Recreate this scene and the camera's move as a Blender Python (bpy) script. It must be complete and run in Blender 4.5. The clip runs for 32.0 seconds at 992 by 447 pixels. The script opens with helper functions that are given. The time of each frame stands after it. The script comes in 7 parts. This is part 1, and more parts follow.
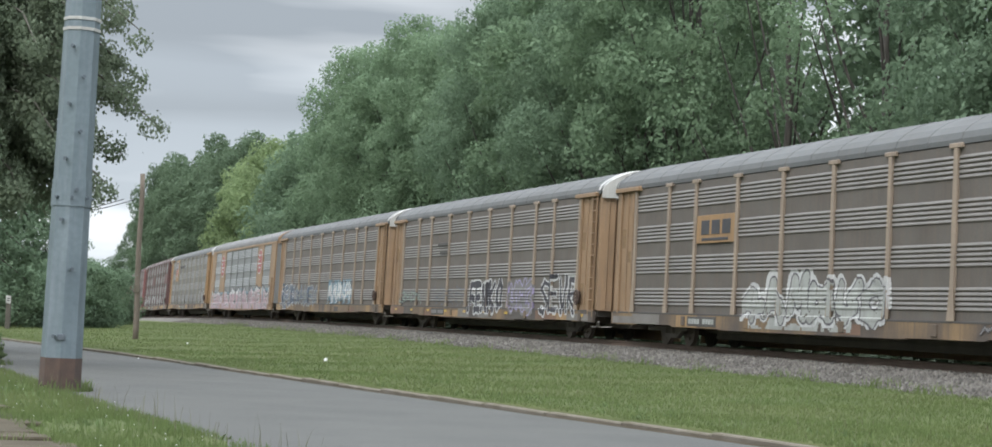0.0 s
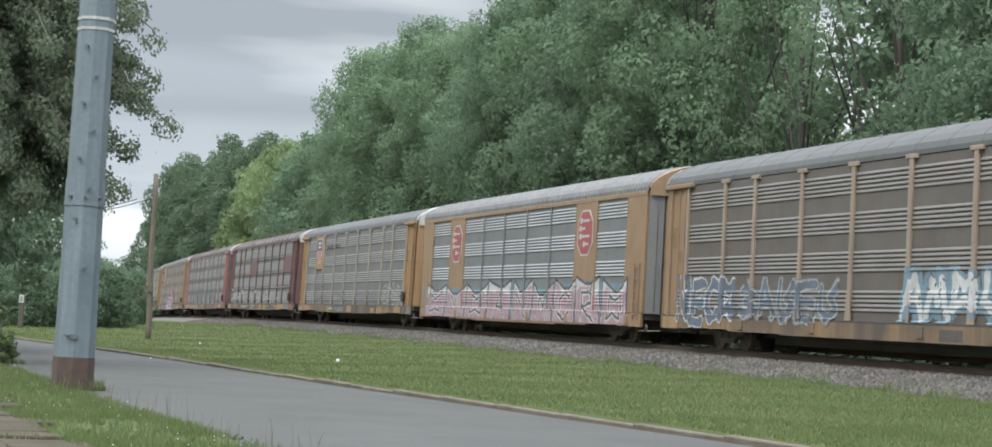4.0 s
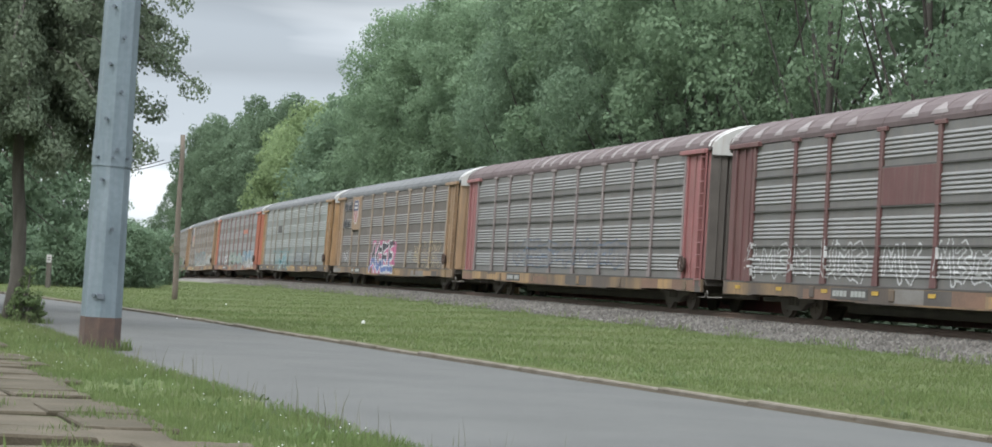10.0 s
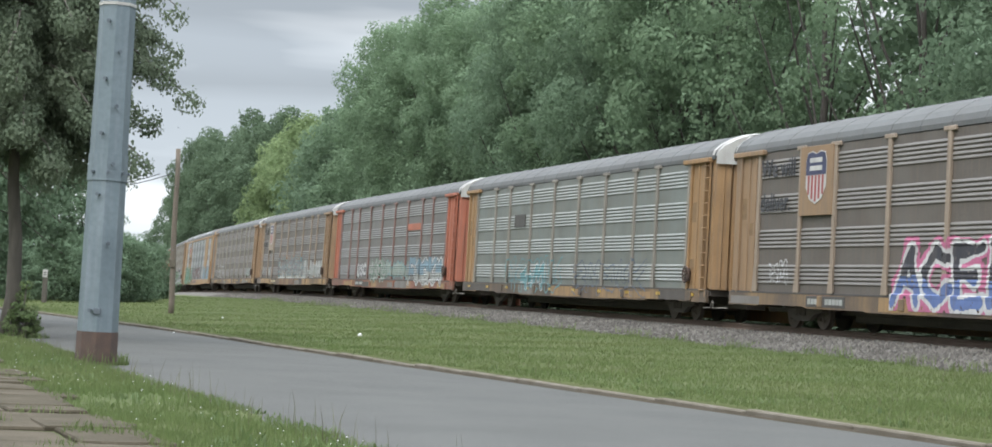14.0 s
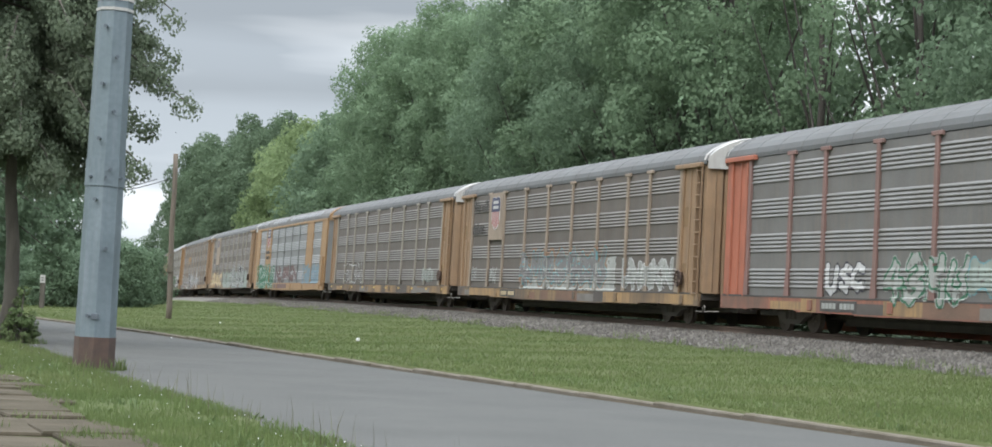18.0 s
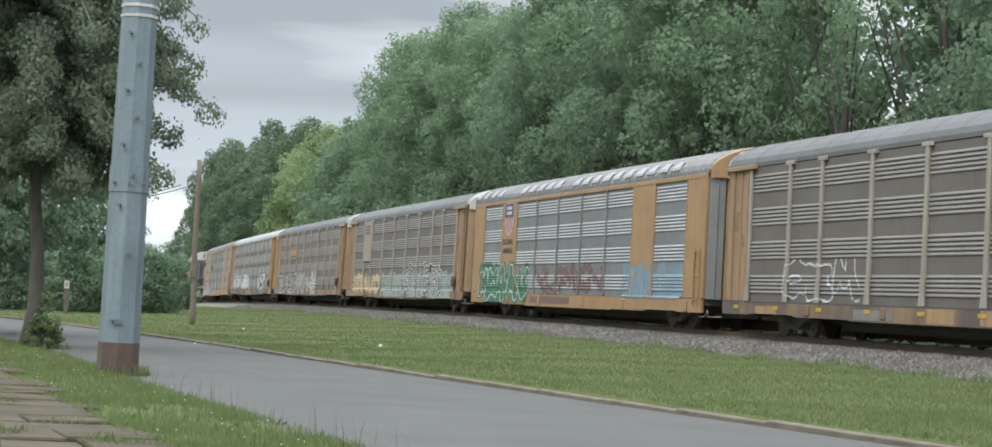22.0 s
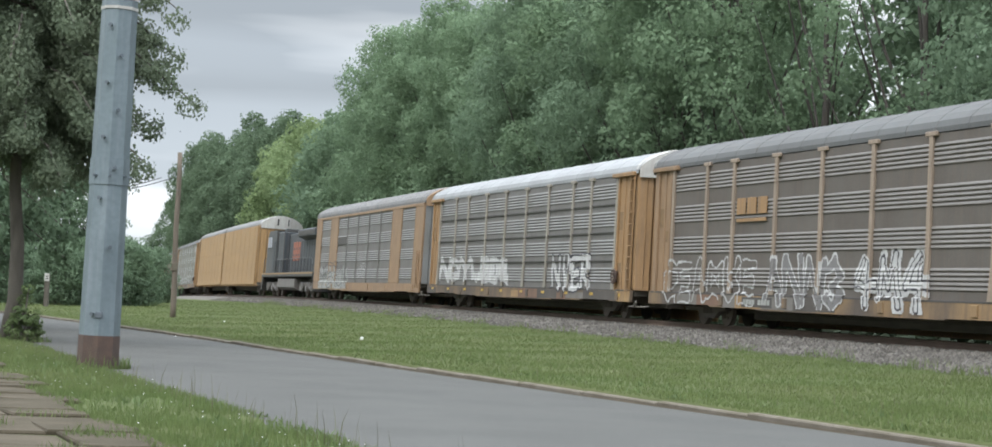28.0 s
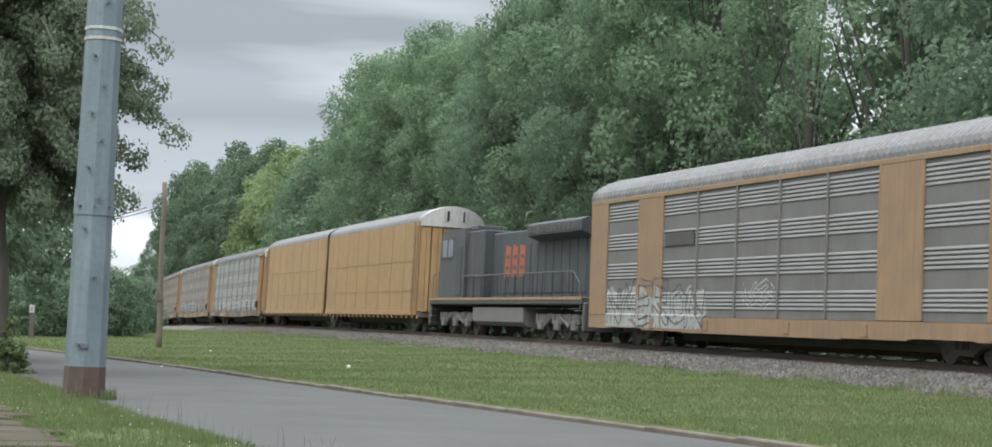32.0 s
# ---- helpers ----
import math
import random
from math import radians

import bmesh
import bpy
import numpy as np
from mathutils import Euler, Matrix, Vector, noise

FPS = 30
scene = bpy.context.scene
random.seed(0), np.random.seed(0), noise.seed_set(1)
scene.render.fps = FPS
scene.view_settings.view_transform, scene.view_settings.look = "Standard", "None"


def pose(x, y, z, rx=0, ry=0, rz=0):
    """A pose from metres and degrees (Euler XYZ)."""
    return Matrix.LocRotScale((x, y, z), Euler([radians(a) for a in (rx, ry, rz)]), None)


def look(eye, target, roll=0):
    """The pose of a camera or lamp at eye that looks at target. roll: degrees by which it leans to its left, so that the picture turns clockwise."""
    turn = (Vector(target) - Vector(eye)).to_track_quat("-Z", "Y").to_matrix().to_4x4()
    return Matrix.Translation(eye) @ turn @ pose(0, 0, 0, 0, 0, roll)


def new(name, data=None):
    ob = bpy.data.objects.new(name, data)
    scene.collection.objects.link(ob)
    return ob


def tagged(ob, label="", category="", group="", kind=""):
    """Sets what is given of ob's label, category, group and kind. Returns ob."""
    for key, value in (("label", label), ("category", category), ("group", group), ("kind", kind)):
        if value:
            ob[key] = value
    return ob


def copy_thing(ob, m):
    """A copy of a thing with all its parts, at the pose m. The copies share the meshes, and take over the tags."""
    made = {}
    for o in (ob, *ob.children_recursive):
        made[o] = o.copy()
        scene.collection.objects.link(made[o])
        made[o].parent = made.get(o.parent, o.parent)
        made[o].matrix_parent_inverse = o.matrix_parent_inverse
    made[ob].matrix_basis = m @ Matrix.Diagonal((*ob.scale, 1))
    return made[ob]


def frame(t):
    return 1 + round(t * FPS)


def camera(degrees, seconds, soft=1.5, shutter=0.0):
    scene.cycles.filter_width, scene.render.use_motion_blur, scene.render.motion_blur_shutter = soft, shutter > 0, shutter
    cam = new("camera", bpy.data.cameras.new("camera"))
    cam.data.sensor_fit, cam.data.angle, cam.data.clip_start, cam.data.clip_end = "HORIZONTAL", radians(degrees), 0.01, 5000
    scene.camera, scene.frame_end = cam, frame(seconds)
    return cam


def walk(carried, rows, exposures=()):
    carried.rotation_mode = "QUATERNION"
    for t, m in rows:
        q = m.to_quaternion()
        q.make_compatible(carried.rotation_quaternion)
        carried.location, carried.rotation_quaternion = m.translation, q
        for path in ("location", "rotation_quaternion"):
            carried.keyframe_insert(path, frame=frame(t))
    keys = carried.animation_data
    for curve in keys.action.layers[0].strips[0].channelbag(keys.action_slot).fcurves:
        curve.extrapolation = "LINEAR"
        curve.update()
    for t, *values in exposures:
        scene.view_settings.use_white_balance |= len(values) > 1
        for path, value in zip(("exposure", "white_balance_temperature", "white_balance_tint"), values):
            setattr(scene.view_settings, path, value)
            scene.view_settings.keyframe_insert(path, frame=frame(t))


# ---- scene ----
cam = camera(30.45, 32.0, soft=1.6)
PATH = [
    (0.0, pose(0, 0, 1.3, 93.041, -2.908, -0.154)),
    (0.5, pose(0, 0, 1.3, 93.082, -2.902, -0.054)),
    (1.0, pose(0, 0, 1.3, 93.113, -2.963, -0.057)),
    (1.5, pose(0, 0, 1.3, 93.118, -3.024, -0.042)),
    (2.0, pose(0, 0, 1.3, 93.122, -3.043, 0.029)),
    (2.5, pose(0, 0, 1.3, 93.121, -3.041, 0.043)),
    (4.5, pose(0, 0, 1.3, 92.982, -3.265, 0.352)),
    (5.0, pose(0, 0, 1.3, 92.714, -3.401, 0.484)),
    (5.5, pose(0, 0, 1.3, 92.127, -3.543, 0.501)),
    (6.0, pose(0, 0, 1.3, 91.740, -3.502, 0.676)),
    (6.5, pose(0, 0, 1.3, 91.569, -3.530, 0.795)),
    (7.0, pose(0, 0, 1.3, 91.509, -3.602, 0.886)),
    (7.5, pose(0, 0, 1.3, 91.512, -3.609, 0.938)),
    (8.0, pose(0, 0, 1.3, 91.549, -3.633, 0.987)),
    (8.5, pose(0, 0, 1.3, 91.655, -3.610, 1.016)),
    (9.0, pose(0, 0, 1.3, 91.719, -3.592, 1.048)),
    (9.5, pose(0, 0, 1.3, 91.773, -3.564, 1.027)),
    (10.0, pose(0, 0, 1.3, 91.851, -3.552, 1.030)),
    (10.5, pose(0, 0, 1.3, 91.916, -3.533, 1.019)),
    (11.0, pose(0, 0, 1.3, 91.950, -3.435, 1.010)),
    (11.5, pose(0, 0, 1.3, 91.991, -3.318, 1.004)),
    (12.0, pose(0, 0, 1.3, 92.028, -3.294, 1.022)),
    (12.5, pose(0, 0, 1.3, 92.080, -3.271, 1.012)),
    (13.0, pose(0, 0, 1.3, 92.127, -3.232, 0.979)),
    (13.5, pose(0, 0, 1.3, 92.155, -3.159, 0.947)),
    (14.0, pose(0, 0, 1.3, 92.222, -3.131, 0.920)),
    (14.5, pose(0, 0, 1.3, 92.246, -3.194, 0.914)),
    (16.5, pose(0, 0, 1.3, 92.461, -3.007, 0.826)),
    (17.0, pose(0, 0, 1.3, 92.459, -3.004, 0.822)),
    (17.5, pose(0, 0, 1.3, 92.421, -2.962, 0.819)),
    (18.0, pose(0, 0, 1.3, 92.365, -3.003, 0.850)),
    (18.5, pose(0, 0, 1.3, 92.336, -3.031, 0.889)),
    (19.0, pose(0, 0, 1.3, 92.338, -3.114, 0.951)),
    (19.5, pose(0, 0, 1.3, 92.337, -3.164, 1.020)),
    (20.0, pose(0, 0, 1.3, 92.336, -3.161, 1.110)),
    (20.5, pose(0, 0, 1.3, 92.305, -3.132, 1.192)),
    (21.0, pose(0, 0, 1.3, 92.382, -3.124, 1.350)),
    (21.5, pose(0, 0, 1.3, 92.445, -3.125, 1.459)),
    (22.0, pose(0, 0, 1.3, 92.522, -3.091, 1.568)),
    (22.5, pose(0, 0, 1.3, 92.555, -3.114, 1.673)),
    (23.0, pose(0, 0, 1.3, 92.573, -3.105, 1.763)),
    (23.5, pose(0, 0, 1.3, 92.598, -3.134, 1.819)),
    (24.0, pose(0, 0, 1.3, 92.631, -3.144, 1.850)),
    (24.5, pose(0, 0, 1.3, 92.616, -3.184, 1.857)),
    (25.0, pose(0, 0, 1.3, 92.606, -3.173, 1.845)),
    (25.5, pose(0, 0, 1.3, 92.588, -3.252, 1.847)),
    (27.5, pose(0, 0, 1.3, 92.272, -3.211, 1.606)),
    (28.0, pose(0, 0, 1.3, 92.330, -3.093, 0.975)),
    (28.5, pose(0, 0, 1.3, 92.574, -3.063, 0.636)),
    (29.0, pose(0, 0, 1.3, 92.690, -2.981, 0.457)),
    (29.5, pose(0, 0, 1.3, 92.882, -2.873, 0.464)),
    (30.0, pose(0, 0, 1.3, 93.009, -2.810, 0.475)),
    (30.5, pose(0, 0, 1.3, 93.093, -2.776, 0.520)),
    (31.0, pose(0, 0, 1.3, 93.156, -2.729, 0.584)),
    (31.5, pose(0, 0, 1.3, 93.196, -2.576, 0.621)),
    (32.0, pose(0, 0, 1.3, 93.176, -2.450, 0.552)),
]
EXPOSURES = [(0.0, 0.50, 6400, 11), (2.5, 0.50, 6400, 11), (4.5, 0.56, 6400, 11), (6.0, 0.69, 6400, 11), (8.0, 0.68, 6400, 11), (10.0, 0.62, 6400, 11), (14.0, 0.59, 6400, 11), (17.0, 0.54, 6400, 11), (21.0, 0.57, 6400, 11), (28.0, 0.58, 6400, 11), (30.0, 0.50, 6400, 11), (32.0, 0.49, 6400, 11)]
walk(cam, PATH, EXPOSURES)

# ---- light: an overcast afternoon ----
def sky():
    w = bpy.data.worlds.new("overcast_sky")
    scene.world = w
    w.use_nodes = True
    nt = w.node_tree
    nt.nodes.clear()
    out = nt.nodes.new("ShaderNodeOutputWorld")
    bg = nt.nodes.new("ShaderNodeBackground")
    nish = nt.nodes.new("ShaderNodeTexSky")
    nish.sky_type = "NISHITA"
    nish.sun_disc = False
    nish.sun_elevation, nish.sun_rotation = radians(52), radians(200)
    nish.dust_density = 3.0
    tc = nt.nodes.new("ShaderNodeTexCoord")
    mp = nt.nodes.new("ShaderNodeMapping")
    mp.inputs["Scale"].default_value = (1.6, 1.6, 13.0)
    mp.inputs["Location"].default_value = (0.3, 0.0, 0.43)
    ns = nt.nodes.new("ShaderNodeTexNoise")
    ns.inputs["Scale"].default_value, ns.inputs["Detail"].default_value = 1.7, 4.0
    ns.inputs["Roughness"].default_value = 0.45
    rp = nt.nodes.new("ShaderNodeValToRGB")
    rp.color_ramp.elements[0].position, rp.color_ramp.elements[0].color = 0.41, (4.05, 4.5, 4.88, 1)
    rp.color_ramp.elements[1].position, rp.color_ramp.elements[1].color = 0.59, (8.65, 9.1, 9.35, 1)
    mix = nt.nodes.new("ShaderNodeMix")
    mix.data_type = "RGBA"
    mix.inputs[0].default_value = 0.92
    ln = nt.links.new
    ln(tc.outputs["Generated"], mp.inputs["Vector"])
    ln(mp.outputs["Vector"], ns.inputs["Vector"])
    ln(ns.outputs["Fac"], rp.inputs["Fac"])
    ln(nish.outputs["Color"], mix.inputs[6])
    ln(rp.outputs["Color"], mix.inputs[7])
    sep = nt.nodes.new("ShaderNodeSeparateXYZ")
    ln(tc.outputs["Generated"], sep.inputs[0])
    up = nt.nodes.new("ShaderNodeValToRGB")
    for i, (p, v) in enumerate(((0.0, 1.15), (0.075, 1.14), (0.098, 1.06), (0.11, 0.86), (0.122, 0.95), (0.132, 0.97), (0.146, 0.80), (0.18, 0.82), (0.3, 1.25), (1.0, 5.6))):
        e = up.color_ramp.elements[i] if i < 2 else up.color_ramp.elements.new(p)
        e.position, e.color = p, (v, v, v, 1)
    n2 = nt.nodes.new("ShaderNodeTexNoise")
    n2.inputs["Scale"].default_value, n2.inputs["Detail"].default_value = 2.2, 4.0
    mp2 = nt.nodes.new("ShaderNodeMapping")
    mp2.inputs["Scale"].default_value = (1.6, 1.6, 9.0)
    ln(tc.outputs["Generated"], mp2.inputs["Vector"])
    ln(mp2.outputs["Vector"], n2.inputs["Vector"])
    wav = nt.nodes.new("ShaderNodeMath")
    wav.operation = "MULTIPLY_ADD"
    wav.inputs[1].default_value = 0.034
    off = nt.nodes.new("ShaderNodeMath")
    off.operation = "SUBTRACT"
    off.inputs[1].default_value = 0.5
    ln(n2.outputs["Fac"], off.inputs[0])
    ln(off.outputs[0], wav.inputs[0])
    ln(sep.outputs["Z"], wav.inputs[2])
    ln(wav.outputs[0], up.inputs[0])
    mul = nt.nodes.new("ShaderNodeVectorMath")
    mul.operation = "SCALE"
    ln(mix.outputs[2], mul.inputs[0])
    ln(up.outputs["Color"], mul.inputs["Scale"])
    ln(mul.outputs[0], bg.inputs["Color"])
    bg.inputs["Strength"].default_value = 0.092
    ln(bg.outputs[0], out.inputs[0])


sky()
sun = new("sun", bpy.data.lights.new("sun", "SUN"))
sun.data.energy, sun.data.angle, sun.data.color = 1.0, radians(25), (1.0, 0.96, 0.9)
sun.matrix_world = look((0, 0, 60), (25, 42, 0))

# ---- materials ----
MATS = {}


def mat(name, base, rough=0.7, metal=0.0, second=None, scale=3.0, grain=40.0, bump=0.15, stretch=(1, 1, 1), amount=0.5,
        streak=None, streak_amount=0.5, vary=0.0, trans=0.0, spec=0.5):
    """A surface with colour varied at two scales, fine relief, and optional run-down streaks of dirt."""
    if name in MATS:
        return MATS[name]
    m = bpy.data.materials.new(name)
    MATS[name] = m
    m.use_nodes = True
    nt = m.node_tree
    b = nt.nodes["Principled BSDF"]
    ln = nt.links.new
    b.inputs["Roughness"].default_value, b.inputs["Metallic"].default_value = rough, metal
    b.inputs["Specular IOR Level"].default_value = spec
    second = second or tuple(c * 0.7 for c in base)
    tc = nt.nodes.new("ShaderNodeTexCoord")
    mp = nt.nodes.new("ShaderNodeMapping")
    mp.inputs["Scale"].default_value = stretch
    ln(tc.outputs["Object"], mp.inputs["Vector"])
    oi = nt.nodes.new("ShaderNodeObjectInfo")
    add = nt.nodes.new("ShaderNodeVectorMath")
    add.operation = "MULTIPLY_ADD"
    add.inputs[1].default_value = (1, 1, 1)
    sc = nt.nodes.new("ShaderNodeMath")
    sc.operation = "MULTIPLY"
    sc.inputs[1].default_value = 37.0
    ln(oi.outputs["Random"], sc.inputs[0])
    ln(mp.outputs["Vector"], add.inputs[0])
    ln(sc.outputs[0], add.inputs[2])
    n1 = nt.nodes.new("ShaderNodeTexNoise")
    n1.inputs["Scale"].default_value, n1.inputs["Detail"].default_value = scale, 5.0
    n2 = nt.nodes.new("ShaderNodeTexNoise")
    n2.inputs["Scale"].default_value, n2.inputs["Detail"].default_value = grain, 3.0
    ln(add.outputs[0], n1.inputs["Vector"])
    ln(add.outputs[0], n2.inputs["Vector"])
    r1 = nt.nodes.new("ShaderNodeMapRange")
    r1.inputs[1].default_value, r1.inputs[2].default_value = 0.35, 0.7
    r1.inputs[4].default_value = amount * 1.6
    ln(n1.outputs["Fac"], r1.inputs[0])
    mx = nt.nodes.new("ShaderNodeMix")
    mx.data_type = "RGBA"
    mx.inputs[6].default_value = (*base, 1)
    mx.inputs[7].default_value = (*second, 1)
    ln(r1.outputs[0], mx.inputs[0])
    col = mx.outputs[2]
    if streak:
        ms = nt.nodes.new("ShaderNodeMapping")
        ms.inputs["Scale"].default_value = (5.0, 5.0, 0.35)
        ln(add.outputs[0], ms.inputs["Vector"])
        n3 = nt.nodes.new("ShaderNodeTexNoise")
        n3.inputs["Scale"].default_value, n3.inputs["Detail"].default_value = 1.6, 6.0
        ln(ms.outputs["Vector"], n3.inputs["Vector"])
        r3 = nt.nodes.new("ShaderNodeMapRange")
        r3.inputs[1].default_value, r3.inputs[2].default_value = 0.45, 0.72
        r3.inputs[4].default_value = streak_amount
        ln(n3.outputs["Fac"], r3.inputs[0])
        m3 = nt.nodes.new("ShaderNodeMix")
        m3.data_type = "RGBA"
        m3.inputs[7].default_value = (*streak, 1)
        ln(col, m3.inputs[6])
        ln(r3.outputs[0], m3.inputs[0])
        col = m3.outputs[2]
    hv = nt.nodes.new("ShaderNodeHueSaturation")
    ln(col, hv.inputs["Color"])
    val = nt.nodes.new("ShaderNodeMapRange")
    val.inputs[3].default_value, val.inputs[4].default_value = 0.82 - vary, 1.18 + vary
    ln(n2.outputs["Fac"], val.inputs[0])
    if vary:
        ge = nt.nodes.new("ShaderNodeNewGeometry")
        vv = nt.nodes.new("ShaderNodeMath")
        vv.operation = "MULTIPLY_ADD"
        vv.inputs[1].default_value, vv.inputs[2].default_value = vary * 2, 1.0 - vary
        ln(ge.outputs["Random Per Island"], vv.inputs[0])
        v2 = nt.nodes.new("ShaderNodeMath")
        v2.operation = "MULTIPLY"
        ln(vv.outputs[0], v2.inputs[0])
        ln(val.outputs[0], v2.inputs[1])
        ln(v2.outputs[0], hv.inputs["Value"])
    else:
        ln(val.outputs[0], hv.inputs["Value"])
    ln(hv.outputs["Color"], b.inputs["Base Color"])
    if bump:
        bp = nt.nodes.new("ShaderNodeBump")
        bp.inputs["Strength"].default_value, bp.inputs["Distance"].default_value = bump, 0.02
        ln(n2.outputs["Fac"], bp.inputs["Height"])
        ln(bp.outputs["Normal"], b.inputs["Normal"])
    if trans:
        tr = nt.nodes.new("ShaderNodeBsdfTranslucent")
        ms = nt.nodes.new("ShaderNodeMixShader")
        ms.inputs[0].default_value = trans
        ln(hv.outputs["Color"], tr.inputs["Color"])
        ln(b.outputs[0], ms.inputs[1])
        ln(tr.outputs[0], ms.inputs[2])
        ln(ms.outputs[0], nt.nodes["Material Output"].inputs["Surface"])
    return m


DIRT = (0.13, 0.105, 0.085)
M_ASPHALT = mat("worn_asphalt", (0.076, 0.076, 0.072), 0.92, second=(0.06, 0.06, 0.057), scale=0.5, grain=60, bump=0.35, spec=0.22)
M_CONCRETE = mat("weathered_concrete", (0.135, 0.12, 0.098), 0.95, second=(0.09, 0.078, 0.058), scale=2.0, grain=40, bump=0.4, amount=0.7, spec=0.2)
M_SLAB = mat("mossy_old_concrete", (0.08, 0.067, 0.049), 0.97, second=(0.05, 0.043, 0.029), scale=1.6, grain=26, bump=0.6, amount=0.8, spec=0.15)
M_GUTTER = mat("gutter_silt", (0.072, 0.06, 0.044), 1.0, second=(0.05, 0.044, 0.032), scale=1.5, grain=22, bump=0.5, spec=0.1)
M_SOIL = mat("grassy_soil", (0.068, 0.085, 0.035), 1.0, second=(0.085, 0.093, 0.042), scale=0.35, grain=9, bump=0.3, spec=0.1)
M_BALLAST = mat("track_ballast", (0.112, 0.104, 0.092), 0.95, second=(0.066, 0.06, 0.052), scale=1.2, grain=14, bump=0.8, vary=0.45)
M_RAIL = mat("rusted_rail_steel", (0.13, 0.092, 0.07), 0.8, 0.1, scale=2, bump=0.1)
M_TIE = mat("weathered_tie_timber", (0.10, 0.085, 0.07), 0.95, scale=3, stretch=(6, 1, 6))
M_GALV = mat("galvanised_pole_steel", (0.148, 0.185, 0.205), 0.55, 0.25, second=(0.118, 0.15, 0.168), scale=1.6, grain=12, bump=0.03, amount=0.5,
             streak=(0.24, 0.27, 0.30), streak_amount=0.35)
M_RUST = mat("rust_brown_base_coat", (0.085, 0.055, 0.043), 0.9, second=(0.05, 0.038, 0.034), scale=4, bump=0.2)
M_BOLT = mat("dark_bolt_steel", (0.12, 0.14, 0.16), 0.6, 0.5)
M_WOODPOLE = mat("weathered_pole_timber", (0.15, 0.125, 0.10), 0.95, second=(0.10, 0.08, 0.065), scale=2, stretch=(4, 4, 0.3), bump=0.3)
M_BARK = mat("tree_bark", (0.10, 0.09, 0.075), 0.95, second=(0.06, 0.053, 0.045), scale=3, stretch=(3, 3, 0.5), bump=0.5)
# tree_bark again, darkened so that crown shade lies in the colour
M_BARK_W = mat("shade_darkened_bark", (0.062, 0.055, 0.047), 0.95, second=(0.04, 0.036, 0.031), scale=3, stretch=(3, 3, 0.5), bump=0.4)
M_LEAF_A = mat("broad_leaves_mid_green", (0.194, 0.273, 0.172), 0.75, second=(0.115, 0.166, 0.092), scale=0.42, grain=2, bump=0, vary=0.07, trans=0.48, amount=0.5, spec=0.08)
M_LEAF_B = mat("broad_leaves_yellow_green", (0.215, 0.282, 0.14), 0.75, second=(0.145, 0.195, 0.095), scale=0.42, grain=2, bump=0, vary=0.07, trans=0.48, amount=0.5, spec=0.08)
M_LEAF_E = mat("deep_green_leaves", (0.13, 0.18, 0.115), 0.75, second=(0.08, 0.115, 0.07), scale=0.42, grain=2, bump=0, vary=0.1, trans=0.4, amount=0.5, spec=0.08)
M_LEAF_C = mat("broad_leaves_dark_green", (0.172, 0.242, 0.160), 0.75, second=(0.101, 0.146, 0.085), scale=0.42, grain=2, bump=0, vary=0.07, trans=0.48, amount=0.5, spec=0.08)
M_LEAF_D = mat("hanging_olive_leaves", (0.175, 0.212, 0.145), 0.75, second=(0.122, 0.158, 0.105), scale=0.6, grain=2, bump=0, vary=0.16, trans=0.5, spec=0.15)
# leaf green darkened in the base colour to give the wood's foot its shade
M_LEAF_S = mat("shade_darkened_undergrowth_leaves", (0.06, 0.085, 0.05), 0.8, second=(0.04, 0.06, 0.036), scale=0.3, grain=2, bump=0, vary=0.3, trans=0.3)
M_GRASS = mat("grass_blades", (0.106, 0.147, 0.053), 0.8, second=(0.135, 0.16, 0.066), scale=0.3, grain=2, bump=0, vary=0.13, trans=0.3, spec=0.2)
M_WEED = mat("broad_weed_leaves", (0.085, 0.13, 0.045), 0.7, second=(0.12, 0.16, 0.06), scale=0.8, grain=3, bump=0, vary=0.25, trans=0.3)
M_STRAW = mat("dry_grass_stalks", (0.115, 0.115, 0.06), 0.85, bump=0, vary=0.3)
M_DARK = mat("sooty_underframe_steel", (0.085, 0.077, 0.068), 0.9, 0.0, second=(0.13, 0.112, 0.09), scale=1.5)
M_WHEEL = mat("brown_wheel_steel", (0.12, 0.098, 0.08), 0.8, 0.1)
M_WHITE = mat("weathered_white_paint", (0.42, 0.42, 0.405), 0.8, second=(0.32, 0.31, 0.295), scale=1.5, streak=(0.28, 0.25, 0.22), streak_amount=0.5)
M_PAPER = mat("white_litter_paper", (0.680, 0.680, 0.663), 0.8, bump=0.05)
M_BLACK = mat("black_stencil_paint", (0.03, 0.03, 0.033), 0.7, bump=0.02)

# ---- geometry helpers ----


def box(bm, x0, y0, z0, x1, y1, z1, bevel=0.0):
    vs = [bm.verts.new(p) for p in ((x0, y0, z0), (x1, y0, z0), (x1, y1, z0), (x0, y1, z0), (x0, y0, z1), (x1, y0, z1), (x1, y1, z1), (x0, y1, z1))]
    fs = [bm.faces.new([vs[i] for i in f]) for f in ((3, 2, 1, 0), (4, 5, 6, 7), (0, 1, 5, 4), (1, 2, 6, 5), (2, 3, 7, 6), (3, 0, 4, 7))]
    if bevel:
        es = list({e for f in fs for e in f.edges})
        bmesh.ops.bevel(bm, geom=es, offset=bevel, segments=1, affect="EDGES", profile=0.5)


